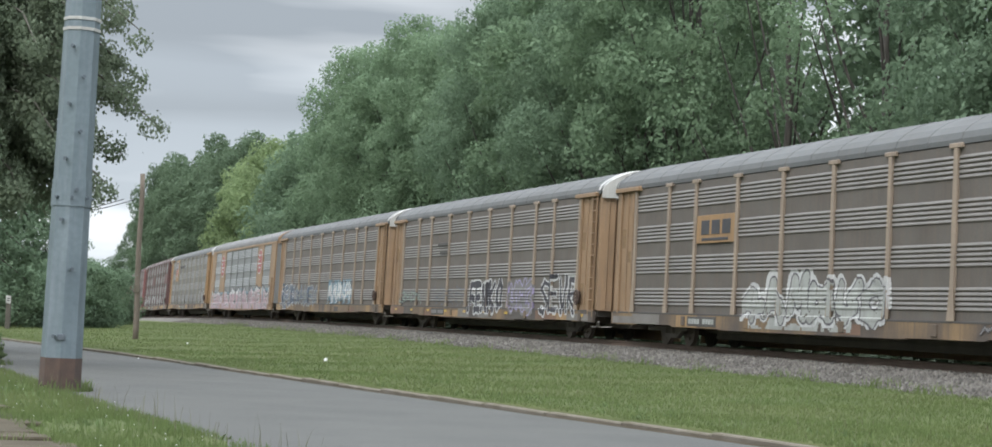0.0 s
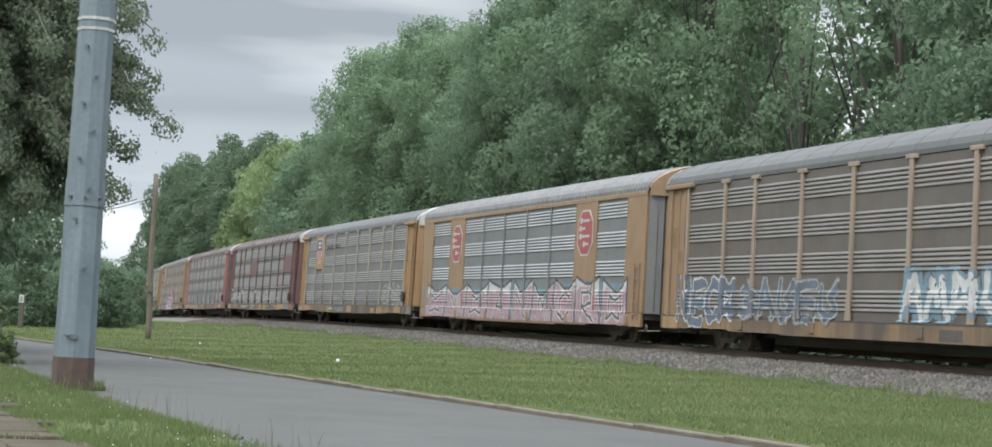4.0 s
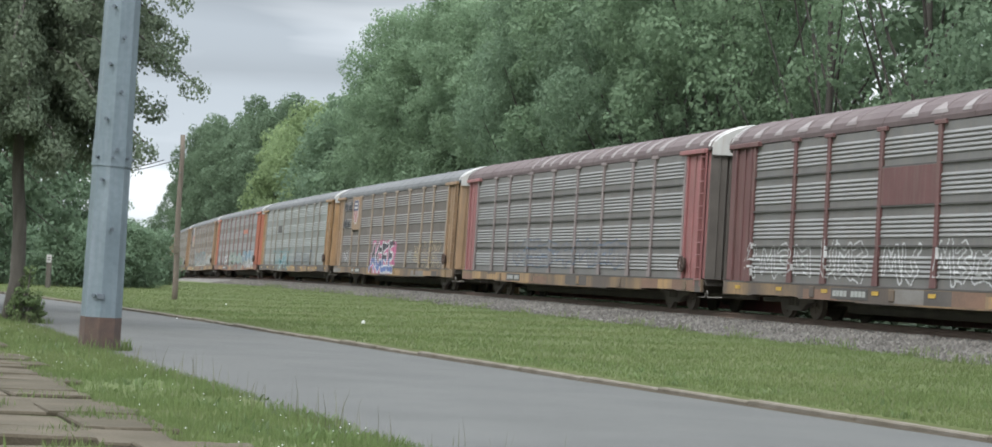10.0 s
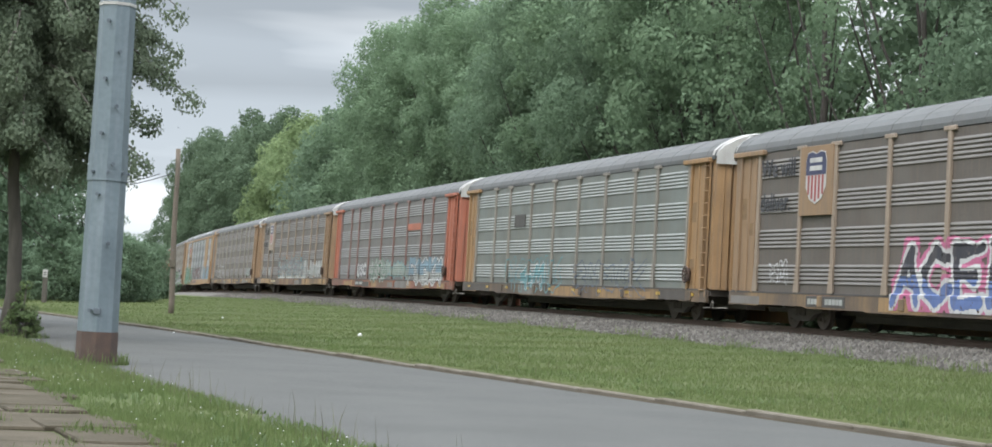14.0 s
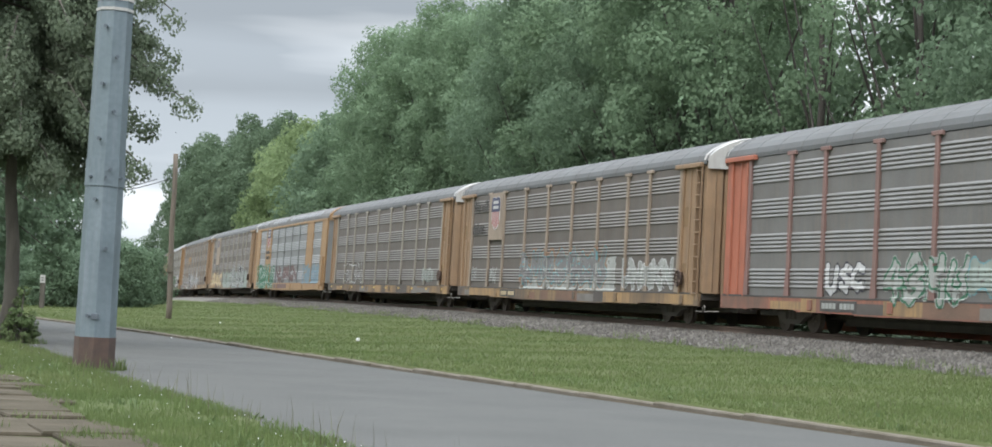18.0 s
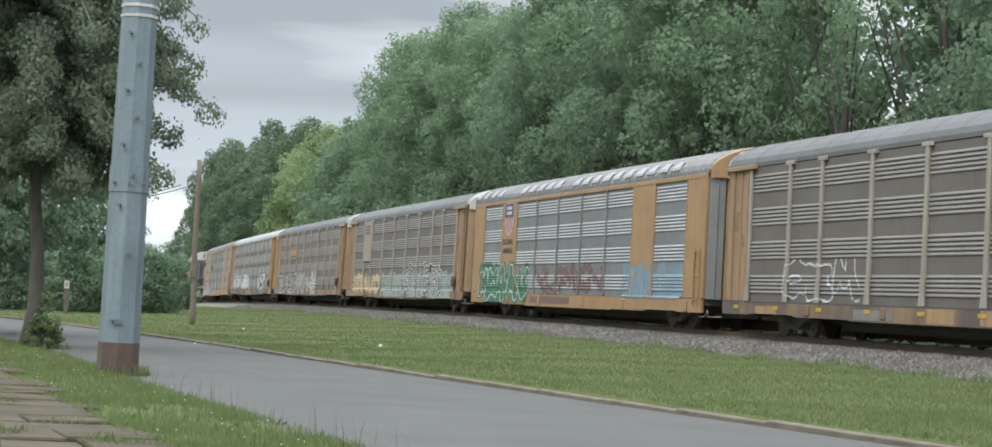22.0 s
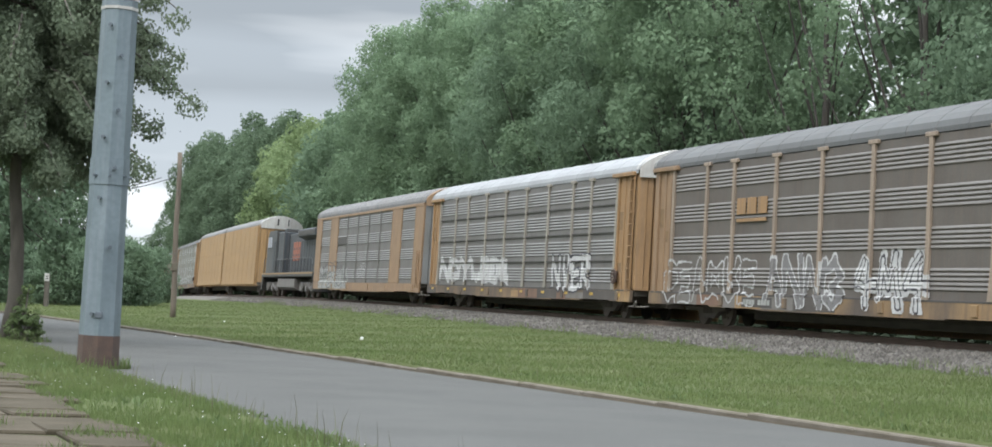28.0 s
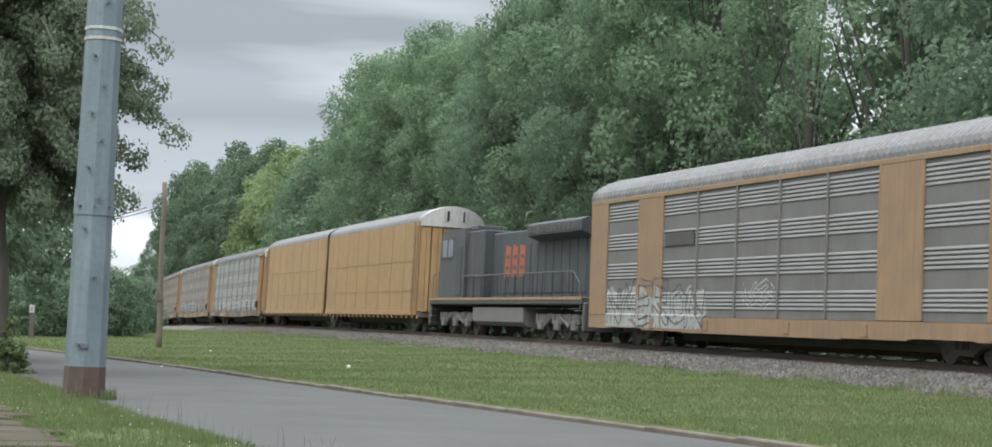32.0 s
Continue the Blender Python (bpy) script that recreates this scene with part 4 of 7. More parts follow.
def panel_mesh(w, groups, ribs, material):
    def build():
        bm = bmesh.new()
        pr = rib_profile(groups, ribs)
        a = [bm.verts.new((-w / 2, -d, z)) for z, d in pr]
        b = [bm.verts.new((w / 2, -d, z)) for z, d in pr]
        for i in range(len(pr) - 1):
            f = bm.faces.new((a[i], b[i], b[i + 1], a[i + 1]))
            # crest and upper slope take the lighter colour, the underside keeps the panel's
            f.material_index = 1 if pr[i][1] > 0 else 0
        c = [bm.verts.new(p) for p in ((-w / 2, 0.05, Z0), (w / 2, 0.05, Z0), (w / 2, 0.05, Z1), (-w / 2, 0.05, Z1))]
        bm.faces.new((c[3], c[2], c[1], c[0]))
        bm.faces.new((a[0], c[0], c[1], b[0]))
        bm.faces.new((a[-1], b[-1], c[2], c[3]))
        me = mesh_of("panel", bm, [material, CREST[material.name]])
        return me
    return cached(("panel", w, groups, ribs, material.name), build)


ROOF = [(-1.62, 4.94), (-1.62, 5.06), (-1.56, 5.22), (-1.37, 5.40), (-1.05, 5.59), (-0.65, 5.74), (-0.25, 5.82), (0, 5.835)]
ROOF = ROOF + [(-y, z) for y, z in ROOF[-2::-1]]


def roof_mesh(kind, material, half=HALF):
    def build():
        bm = bmesh.new()
        xs = []
        if kind == "fluted":
            x, i = -half, 0
            while x <= half:
                xs.append((x, 0.03 if i % 4 in (1, 2) else 0.0))
                x += 0.085 if i % 2 else 0.06
                i += 1
        else:
            x = -half
            xs = [(-half, 0)]
            for k in range(19):
                c = -half + (k + 0.5) * 2 * half / 19
                xs += [(c - 0.05, 0), (c - 0.04, 0.008), (c + 0.04, 0.008), (c + 0.05, 0)]
            xs.append((half, 0))
        rows = []
        for x, o in xs:
            rows.append([bm.verts.new((x, y * (1 + o / 1.6), z + (o if z > 5.05 else 0))) for y, z in ROOF])
        for r0, r1 in zip(rows, rows[1:]):
            for i in range(len(ROOF) - 1):
                bm.faces.new((r0[i], r1[i], r1[i + 1], r0[i + 1]))
        return mesh_of("roof", bm, material)
    return cached(("roof", kind, material.name, half), build)


def post_mesh(material, wide=0.17, flare=True):
    def build():
        bm = bmesh.new()
        box(bm, -wide / 2, -0.075, Z0 + 0.02, wide / 2, 0.04, Z1 + 0.02, 0.012)
        if flare:
            box(bm, -wide * 1.5, -0.085, Z1 - 0.06, wide * 1.5, 0.0, Z1 + 0.05, 0.01)
            vs = [bm.verts.new(p) for p in ((-wide * .95, -0.08, Z0), (wide * .95, -0.08, Z0), (wide / 2, -0.078, Z0 + .75), (-wide / 2, -0.078, Z0 + .75))]
            bm.faces.new(vs)
        return mesh_of("post", bm, material)
    return cached(("post", material.name, wide, flare), build)


def truck_mesh():
    def build():
        bm = bmesh.new()
        for sy in (-1, 1):
            y0, y1 = sy * 0.98 - 0.07, sy * 0.98 + 0.07
            vs = []
            prof = [(-1.25, 0.50), (-1.2, 0.68), (-0.75, 0.66), (-0.45, 0.80), (0.45, 0.80), (0.75, 0.66), (1.2, 0.68), (1.25, 0.50), (0.8, 0.42), (0.45, 0.22), (-0.45, 0.22), (-0.8, 0.42)]
            f = [bm.verts.new((x, y0, z)) for x, z in prof]
            g = [bm.verts.new((x, y1, z)) for x, z in prof]
            bm.faces.new(f)
            bm.faces.new(g[::-1])
            for i in range(len(prof)):
                bm.faces.new((f[i], f[(i + 1) % 12], g[(i + 1) % 12], g[i]))
            for k in (-0.22, 0, 0.22):
                tube(bm, [(k, sy * 1.07, 0.36), (k, sy * 1.07, 0.62)], 0.07, 7)
        box(bm, -0.22, -1.0, 0.5, 0.22, 1.0, 0.75, 0.02)
        return mesh_of("side_frame", bm, M_DARK)
    return cached("truck", build)


def wheel_mesh(r=0.42):
    def build():
        bm = bmesh.new()
        tube(bm, [(0, -0.85, 0), (0, 0.85, 0)], 0.08, 8)
        for sy in (-1, 1):
            tube(bm, [(0, sy * 0.69, 0), (0, sy * 0.72, 0), (0, sy * 0.73, 0), (0, sy * 0.82, 0)], [r + 0.028, r + 0.028, r, r - 0.004], 20)
            for k in range(5):
                a = k * 1.2566
                tube(bm, [(0.2 * math.cos(a), sy * 0.815, 0.2 * math.sin(a)), (0.2 * math.cos(a), sy * 0.85, 0.2 * math.sin(a))], 0.05, 6)
        return mesh_of("wheelset", bm, M_WHEEL)
    return cached(("wheel", r), build)


WHEELSETS = []


def truck(parent, x):
    t = put("truck", truck_mesh(), parent, (x, 0, 0), "dark cast steel truck")
    for wx in (-0.89, 0.89):
        w = put("wheelset", wheel_mesh(), t, (wx, 0, 0.42))
        WHEELSETS.append(w)


def coupler(parent, x, sgn):
    def build():
        bm = bmesh.new()
        box(bm, -0.55, -0.11, -0.11, 0.35, 0.11, 0.11, 0.02)
        box(bm, 0.28, -0.17, -0.17, 0.66, 0.14, 0.17, 0.04)
        tube(bm, [(0.1, 0.3, 0), (0.3, 0.34, -0.25), (0.6, 0.3, -0.3)], 0.03, 6)
        return mesh_of("coupler", bm, M_DARK)
    put("coupler", cached("coupler", build), parent, (x, 0, 0.84), rz=0 if sgn > 0 else 180)


def ladder_mesh(material, z0, z1, w=0.42):
    def build():
        bm = bmesh.new()
        for x in (-w / 2, w / 2):
            box(bm, x - 0.025, -0.05, z0, x + 0.025, 0.0, z1, 0.006)
        z = z0 + 0.2
        while z < z1:
            tube(bm, [(-w / 2, -0.06, z), (w / 2, -0.06, z)], 0.016, 6)
            z += 0.38
        return mesh_of("ladder", bm, material)
    return cached(("ladder", material.name, z0, z1, w), build)


def end_plate_mesh(material):
    """The plate of the bay beside the end doors."""
    def build():
        bm = bmesh.new()
        box(bm, 0.0, -0.03, 0.95, 1.15, 0.05, 4.95, 0.012)
        return mesh_of("end_plate", bm, material)
    return cached(("endplate", material.name), build)


def slab_mesh(name, dims, material, bevel=0.012):
    def build():
        bm = bmesh.new()
        x, y, z = dims
        box(bm, -x / 2, -y / 2, -z / 2, x / 2, y / 2, z / 2, bevel)
        return mesh_of(name, bm, material)
    return cached((name, dims, material.name), build)


def door_x(y):
    """How far the bowed end doors stand out past the corner posts."""
    return 0.34 * (1 - (y / 1.56) ** 2)


def end_doors(root, material, x, sg, z1=5.0, edge=None):
    """Bowed folding doors that close the end of a car, leaf by leaf."""
    n = 6
    d = None
    for i in range(n):
        y0, y1 = -1.55 + 3.1 * i / n, -1.55 + 3.1 * (i + 1) / n - 0.03
        m = edge if edge and i in (0, n - 1) else material
        bm = bmesh.new()
        a, b = door_x(y0), door_x(y1)
        q = [(sg * a, y0), (sg * (a + 0.03), y0 + 0.05), (sg * (b + 0.03), y1 - 0.05), (sg * b, y1), (sg * (b - 0.06), y1), (sg * (a - 0.06), y0)]
        lo = [bm.verts.new((u, v, 0.98)) for u, v in q]
        hi = [bm.verts.new((u, v, z1)) for u, v in q]
        bm.faces.new(lo)
        bm.faces.new(hi[::-1])
        for k in range(6):
            bm.faces.new((lo[k], lo[(k + 1) % 6], hi[(k + 1) % 6], hi[k]))
        leaf = part("end_door", bm, m, root, "pale galvanised door edge" if m is edge else "", loc=(x, 0, 0))
        bm = bmesh.new()
        xm = sg * ((a + b) / 2 + 0.05)
        tube(bm, [(xm, (y0 + y1) / 2, 1.05), (xm, (y0 + y1) / 2, z1 - 0.1)], 0.022, 6)
        part("lock_rod", bm, m, leaf)


def roof_end_mesh(material):
    def build():
        bm = bmesh.new()
        prof = [(y, z) for y, z in ROOF if z > 4.95]
        a = [bm.verts.new((0.06 + door_x(y) * 1.05, y * 0.985, z - 0.02)) for y, z in prof]
        b = [bm.verts.new((-0.22, y * 1.012, z + 0.012)) for y, z in prof]
        bm.faces.new(a)
        for i in range(len(prof) - 1):
            bm.faces.new((a[i], b[i], b[i + 1], a[i + 1]))
        lip = [bm.verts.new((v.co.x - 0.01, v.co.y, 4.80)) for v in a]
        for i in range(len(prof) - 1):
            bm.faces.new((a[i], a[i + 1], lip[i + 1], lip[i]))
        for y in (-0.5, 0.5):
            box(bm, 0.36, y - 0.03, 5.05, 0.42, y + 0.03, 5.6, 0.008)
        return mesh_of("roof_end", bm, material)
    return cached(("roofend", material.name), build)


def sill_mesh(material, low):
    """The shallow side sill, notched over the trucks."""
    def build():
        bm = bmesh.new()
        xs = [-13.45, -11.5, -11.3, -8.6, -8.4, -5.2, -5.1, 5.1, 5.2, 8.4, 8.6, 11.3, 11.5, 13.45]
        zb = [low + 0.02, low + 0.02, low + 0.05, low + 0.05, low, low, low - 0.03, low - 0.03, low, low, low + 0.05, low + 0.05, low + 0.02, low + 0.02]
        f = [bm.verts.new((x, -0.06, z)) for x, z in zip(xs, zb)] + [bm.verts.new((13.45, -0.06, 0.97)), bm.verts.new((-13.45, -0.06, 0.97))]
        g = [bm.verts.new((v.co.x, 0.03, v.co.z)) for v in f]
        bm.faces.new(f)
        bm.faces.new(g[::-1])
        for i in range(len(f)):
            j = (i + 1) % len(f)
            bm.faces.new((f[i], f[j], g[j], g[i]))
        for x in (-7.6, -3.3, 2.1, 6.4, 12.2):
            box(bm, x - 0.13, -0.1, low + 0.06, x + 0.13, -0.05, 0.9, 0.01)
        return mesh_of("side_sill", bm, material)
    return cached(("sill", material.name, low), build)


def far_side_mesh(material):
    def build():
        bm = bmesh.new()
        # below the deck this wall is an added skirt that blocks light under the car
        box(bm, -13.4, -0.03, 0.06, 13.4, 0.03, 4.96)
        for i in range(10):
            box(bm, POSTS[i] - 0.09, 0.03, 0.98, POSTS[i] + 0.09, 0.09, 4.94)
        return mesh_of("far_side", bm, material)
    return cached(("far", material.name), build)


def deck_mesh():
    def build():
        bm = bmesh.new()
        box(bm, -13.4, -1.5, 0.78, 13.4, 1.5, 0.96)
        box(bm, -13.5, -0.32, 0.42, 13.5, 0.32, 0.78, 0.02)
        box(bm, -8.2, -0.28, 0.24, 8.2, 0.28, 0.45, 0.02)
        for x in np.arange(-12, 12.1, 2.0):
            box(bm, x - 0.06, -1.5, 0.55, x + 0.06, 1.5, 0.78)
        return mesh_of("underframe", bm, M_DARK)
    return cached("deck", build)


def lever_mesh():
    def build():
        bm = bmesh.new()
        tube(bm, [(-0.5, 0, 0.42), (0.0, 0, 0.42), (0.1, 0, 0.58), (0.17, 0, 0.62), (0.22, 0, 0.56), (0.2, 0, 0.42), (0.62, 0.3, 0.44)], 0.017, 5)
        return mesh_of("uncoupling_lever", bm, M_RODPAINT)
    return cached("lever", build)


def sill_plates(root, seed, low=0.56):
    """Repainted, rusted and bare stretches of the side sill."""
    rng = random.Random(seed)
    x = -13.3
    while x < 13.0:
        w = rng.uniform(0.7, 2.6)
        if rng.random() < 0.5:
            m = rng.choice((M_SILL_GOLD, M_SILL_GOLD, M_SILL_GREY, M_SILL_RUST, M_SILL_DARK))
            z0 = low + (0.055 if 8.2 < abs(x + w / 2) < 11.7 or 8.2 < abs(x) < 11.7 or 8.2 < abs(x + w) < 11.7 else 0.01)
            z1 = rng.choice((0.925, 0.925, 0.84))
            b = min(x + w, 13.4)
            bm = bmesh.new()
            box(bm, x, SIDE - 0.064, z0, b, SIDE - 0.058, z1)
            part("sill_plate", bm, m, root)
        x += w
    if seed % 3 == 0:
        for x in np.arange(-12.4, 13, 2.75):
            put("reflector", slab_mesh("reflector", (0.34, 0.008, 0.1), M_REFLECT), root, (float(x), SIDE - 0.07, 0.8), "small yellow reflector")


def base_car(name, label, body, sill, roof, roof_kind, end_body=None, white_end=True, edge=None):
    root = tagged(new(name), label, "rail car", "cars of the passing freight train")
    put("underframe", deck_mesh(), root)
    put("side_sill", sill_mesh(sill, 0.56 if roof_kind == "seamed" else 0.52), root, (0, SIDE, 0))
    put("far_side", far_side_mesh(body), root, (0, -SIDE, 0))
    put("roof", roof_mesh(roof_kind, roof), root)
    for sg in (-1, 1):
        end_doors(root, end_body or body, sg * (HALF - 0.10), sg, edge=edge)
        put("roof_end", roof_end_mesh(M_WHITE if white_end else body), root, (sg * HALF, 0, 0), "white painted roof end" if white_end else "", rz=0 if sg > 0 else 180)
        coupler(root, sg * 13.6, sg)
        truck(root, sg * 9.9)
    put("uncoupling_lever", lever_mesh(), root, (13.55, SIDE + 0.05, 0), "pale bent uncoupling lever")
    return root


def beam_mesh(material):
    def build():
        bm = bmesh.new()
        box(bm, -1.0, -0.14, 4.86, 1.0, 0.02, 5.0, 0.015)
        return mesh_of("cap_beam", bm, material)
    return cached(("beam", material.name), build)


def end_bays(root, material):
    for sg in (-1, 1):
        x0 = 11.85 if sg > 0 else -13.0
        plate = put("end_plate", end_plate_mesh(material), root, (x0, SIDE + 0.02, 0))
        for k, (x, z, w, h) in enumerate(((0.33, 3.35, 0.3, 0.62), (0.33, 1.75, 0.34, 0.3), (0.84, 2.75, 0.26, 0.36))):
            if (k + sg) % 3 and material in (C_YEL, C_GOLD):
                put("placard", slab_mesh("placard", (w, 0.008, h), M_PLACARD), plate, (x, -0.035, z), "faded stencilled placard")
        for x in (0.06, 0.58, 1.10):
            put("stiffener", slab_mesh("stiffener", (0.11, 0.14, 4.0), material), plate, (x, -0.03 if x != 0.58 else 0.005, 2.95))
        put("cap_beam", beam_mesh(material), root, (sg * 12.35, SIDE, 0))
        put("corner_post", post_mesh(material, 0.2, False), root, (sg * 13.35, SIDE + 0.12, 0))
    put("ladder", ladder_mesh(material, 0.75, 4.85), root, (13.12, SIDE - 0.02, 0))
    put("far_ladder", ladder_mesh(material, 0.75, 4.85), root, (-13.1, -SIDE + 0.02, 0), rz=180)
    bm = bmesh.new()
    ring = [(0.24 * math.cos(a), -0.05, 0.24 * math.sin(a)) for a in [k * math.pi / 7 for k in range(15)]]
    tube(bm, ring, 0.028, 6)
    for a in (0.3, 1.35, 2.4):
        tube(bm, [(0.24 * math.cos(a), -0.05, 0.24 * math.sin(a)), (-0.24 * math.cos(a), -0.05, -0.24 * math.sin(a))], 0.018, 5)
    box(bm, -0.13, -0.03, -0.2, 0.13, 0.06, 0.2, 0.02)
    part("hand_brake", bm, M_RUST, root, "rusty hand brake wheel and gear box", loc=(12.0, SIDE - 0.1, 1.42))


def rack_car(label, panel, postc, endc, roof, sill=None, groups=4, ribs=5, rails=False, posts=POSTS, doors=None):
    """A tri-level car carrier: ribbed panels between posts, plated end bays."""
    root = base_car("autorack_car", label, endc, sill or C_SILL, roof, "seamed", doors or endc)
    for a, b in zip(posts, posts[1:]):
        w = round(b - a, 3)
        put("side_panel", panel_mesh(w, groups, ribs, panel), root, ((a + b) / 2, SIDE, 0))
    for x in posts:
        put("post", post_mesh(postc), root, (x, SIDE, 0))
    # solid dark bar, its colour stands in for shade in the gap above the sill
    put("floor_slot", slab_mesh("floor_slot", (26.6, 0.04, 0.05), M_SEAM, 0.004), root, (0, SIDE - 0.045, 0.96), "dark strip standing in for the shade of the slot under the panels")
    if rails:
        for z in (1.98, 2.97, 3.95):
            bm = bmesh.new()
            box(bm, -11.7, SIDE - 0.052, z - 0.022, 11.7, SIDE, z + 0.022)
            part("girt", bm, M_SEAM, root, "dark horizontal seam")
    end_bays(root, endc)
    global SILL_SEED
    SILL_SEED += 1
    sill_plates(root, SILL_SEED)
    return root


SILL_SEED = 400
BAY_COLUMNS = ((-9.0, -6.95), (6.95, 9.0), (11.9, 13.5), (-13.5, -11.9))
BAYS = ((-11.9, -9.0), (-6.95, -4.2), (-4.2, -1.4), (-1.4, 1.4), (1.4, 4.2), (4.2, 6.95), (9.0, 11.9))


def bay_car(label, panel, frame_mat, roof, columns=BAY_COLUMNS, bays=BAYS, pale=False):
    """A car carrier with a solid painted frame, wide plated columns and inset ribbed panels."""
    root = base_car("autorack_car", label, frame_mat, frame_mat, roof, "fluted", frame_mat, white_end=pale, edge=P_BRIGHT)
    for a, b in bays:
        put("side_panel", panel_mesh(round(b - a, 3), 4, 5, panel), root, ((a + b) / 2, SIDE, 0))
    for x in sorted({q for ab in bays for q in ab}):
        inner = any(b == x for _, b in bays) and any(a == x for a, _ in bays)
        put("post", post_mesh(panel if inner else frame_mat, 0.1, False), root, (x, SIDE + 0.012, 0))
    for a, b in columns:
        bm = bmesh.new()
        box(bm, a, SIDE - 0.05, Z0, b, SIDE + 0.05, Z1 + 0.02, 0.015)
        part("plated_column", bm, frame_mat, root)
    bm = bmesh.new()
    box(bm, -13.5, SIDE - 0.06, 4.80, 13.5, SIDE + 0.04, 4.95, 0.015)
    part("top_chord", bm, frame_mat, root)
    put("ladder", ladder_mesh(frame_mat, 0.75, 2.6), root, (13.0, SIDE - 0.05, 0))
    return root


M_ROOF = mat("zinc_grey_roof_sheet", (0.098, 0.102, 0.103), 0.75, 0.1, second=(0.078, 0.079, 0.078), scale=0.8, grain=20, bump=0.05, streak=(0.11, 0.10, 0.09), streak_amount=0.35)
M_ROOF_L = mat("bright_galvanised_roof_sheet", (0.135, 0.138, 0.14), 0.65, 0.1, second=(0.105, 0.104, 0.10), scale=0.8, grain=20, bump=0.05, streak=(0.28, 0.25, 0.22), streak_amount=0.4)
M_ROOF_W = mat("pale_roof_paint", (0.25, 0.26, 0.265), 0.65, 0.05, second=(0.205, 0.21, 0.215), scale=0.8, grain=20, bump=0.05)
M_ROOF_M = mat("peeling_maroon_roof_paint", (0.066, 0.044, 0.043), 0.8, second=(0.095, 0.072, 0.068), scale=0.9, grain=14, bump=0.05, amount=0.5, stretch=(1.6, 1, 0.35))
P_GREY = mat("dusty_galvanised_panel", (0.142, 0.139, 0.133), 0.65, 0.1, second=(0.108, 0.101, 0.093), scale=0.9, grain=25, bump=0.05, streak=(0.17, 0.145, 0.12), streak_amount=0.4)
P_BROWN = mat("rust_dusted_galvanised_panel", (0.112, 0.10, 0.089), 0.7, 0.1, second=(0.085, 0.071, 0.06), scale=0.9, grain=25, bump=0.05, streak=(0.13, 0.10, 0.08), streak_amount=0.5)
P_BRIGHT = mat("bright_galvanised_panel", (0.165, 0.172, 0.174), 0.5, 0.2, second=(0.13, 0.132, 0.13), scale=0.9, grain=25, bump=0.05, streak=(0.22, 0.2, 0.17), streak_amount=0.3)
P_GREEN = mat("greenish_galvanised_panel", (0.165, 0.18, 0.168), 0.55, 0.15, second=(0.125, 0.13, 0.117), scale=0.9, grain=25, bump=0.05, streak=(0.2, 0.17, 0.13), streak_amount=0.35)
M_RODPAINT = mat("pale_rod_paint", (0.22, 0.205, 0.18), 0.7, bump=0.02)
M_REFLECT = mat("yellow_reflector_film", (0.42, 0.27, 0.05), 0.5, bump=0.02)
M_SILL_GOLD = mat("ochre_sill_paint", (0.30, 0.19, 0.085), 0.8, second=(0.2, 0.13, 0.075), scale=1.4, grain=24, bump=0.04, streak=(0.1, 0.08, 0.06), streak_amount=0.6)
M_SILL_GREY = mat("dusty_bare_sill", (0.165, 0.155, 0.142), 0.85, second=(0.115, 0.1, 0.085), scale=1.4, grain=24, bump=0.04)
M_SILL_RUST = mat("rust_brown_sill", (0.17, 0.10, 0.068), 0.9, second=(0.11, 0.075, 0.055), scale=1.4, grain=24, bump=0.06)
M_SILL_DARK = mat("sooty_sill", (0.085, 0.075, 0.066), 0.9, second=(0.06, 0.052, 0.046), scale=1.4, grain=24, bump=0.05)
# lighter panel colours: cleaner raised metal plus skylight put into the colour
CREST = {m.name: mat(m.name + "_lit_crest", c, 0.5, 0.2, second=tuple(q * 0.8 for q in c), scale=1.1, grain=25, bump=0.04, streak=(0.2, 0.17, 0.14), streak_amount=0.3)
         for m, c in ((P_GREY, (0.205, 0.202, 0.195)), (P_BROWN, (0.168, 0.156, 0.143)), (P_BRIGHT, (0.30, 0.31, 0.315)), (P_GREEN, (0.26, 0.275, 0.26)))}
C_YEL = paint("weathered_yellow_paint", (0.255, 0.163, 0.092))
C_TAN = paint("faded_tan_paint", (0.27, 0.212, 0.16))
C_GOLD = paint("golden_yellow_paint", (0.285, 0.17, 0.078))
C_RED = paint("dull_maroon_paint", (0.11, 0.048, 0.046))
C_PINK = paint("faded_red_paint", (0.25, 0.10, 0.098))
C_ORANGE = paint("orange_red_paint", (0.35, 0.115, 0.068))
M_PLACARD = mat("faded_placard_paint", (0.20, 0.125, 0.06), 0.75, second=(0.14, 0.09, 0.05), scale=6, bump=0.02)
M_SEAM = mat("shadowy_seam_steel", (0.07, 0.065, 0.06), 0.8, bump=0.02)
C_SILL = mat("grimy_sill_paint", (0.225, 0.145, 0.072), 0.8, second=(0.075, 0.06, 0.05), scale=0.55, grain=20, bump=0.05, amount=0.85, stretch=(1, 1, 0.6), streak=(0.09, 0.07, 0.055), streak_amount=0.7)
C_PINKPOST = paint("pinkish_weathered_post", (0.20, 0.165, 0.16))
C_PALEPOST = paint("pale_beige_post", (0.262, 0.238, 0.2))
C_RUSTPOST = paint("rust_red_weathered_post", (0.20, 0.115, 0.10))
C_ORANGESILL = mat("grimy_orange_sill", (0.26, 0.10, 0.065), 0.8, second=(0.12, 0.075, 0.055), scale=0.7, grain=20, bump=0.05, amount=0.6, streak=(0.09, 0.07, 0.055), streak_amount=0.6)
C_GREYPOST = paint("grey_weathered_post", (0.225, 0.205, 0.175))

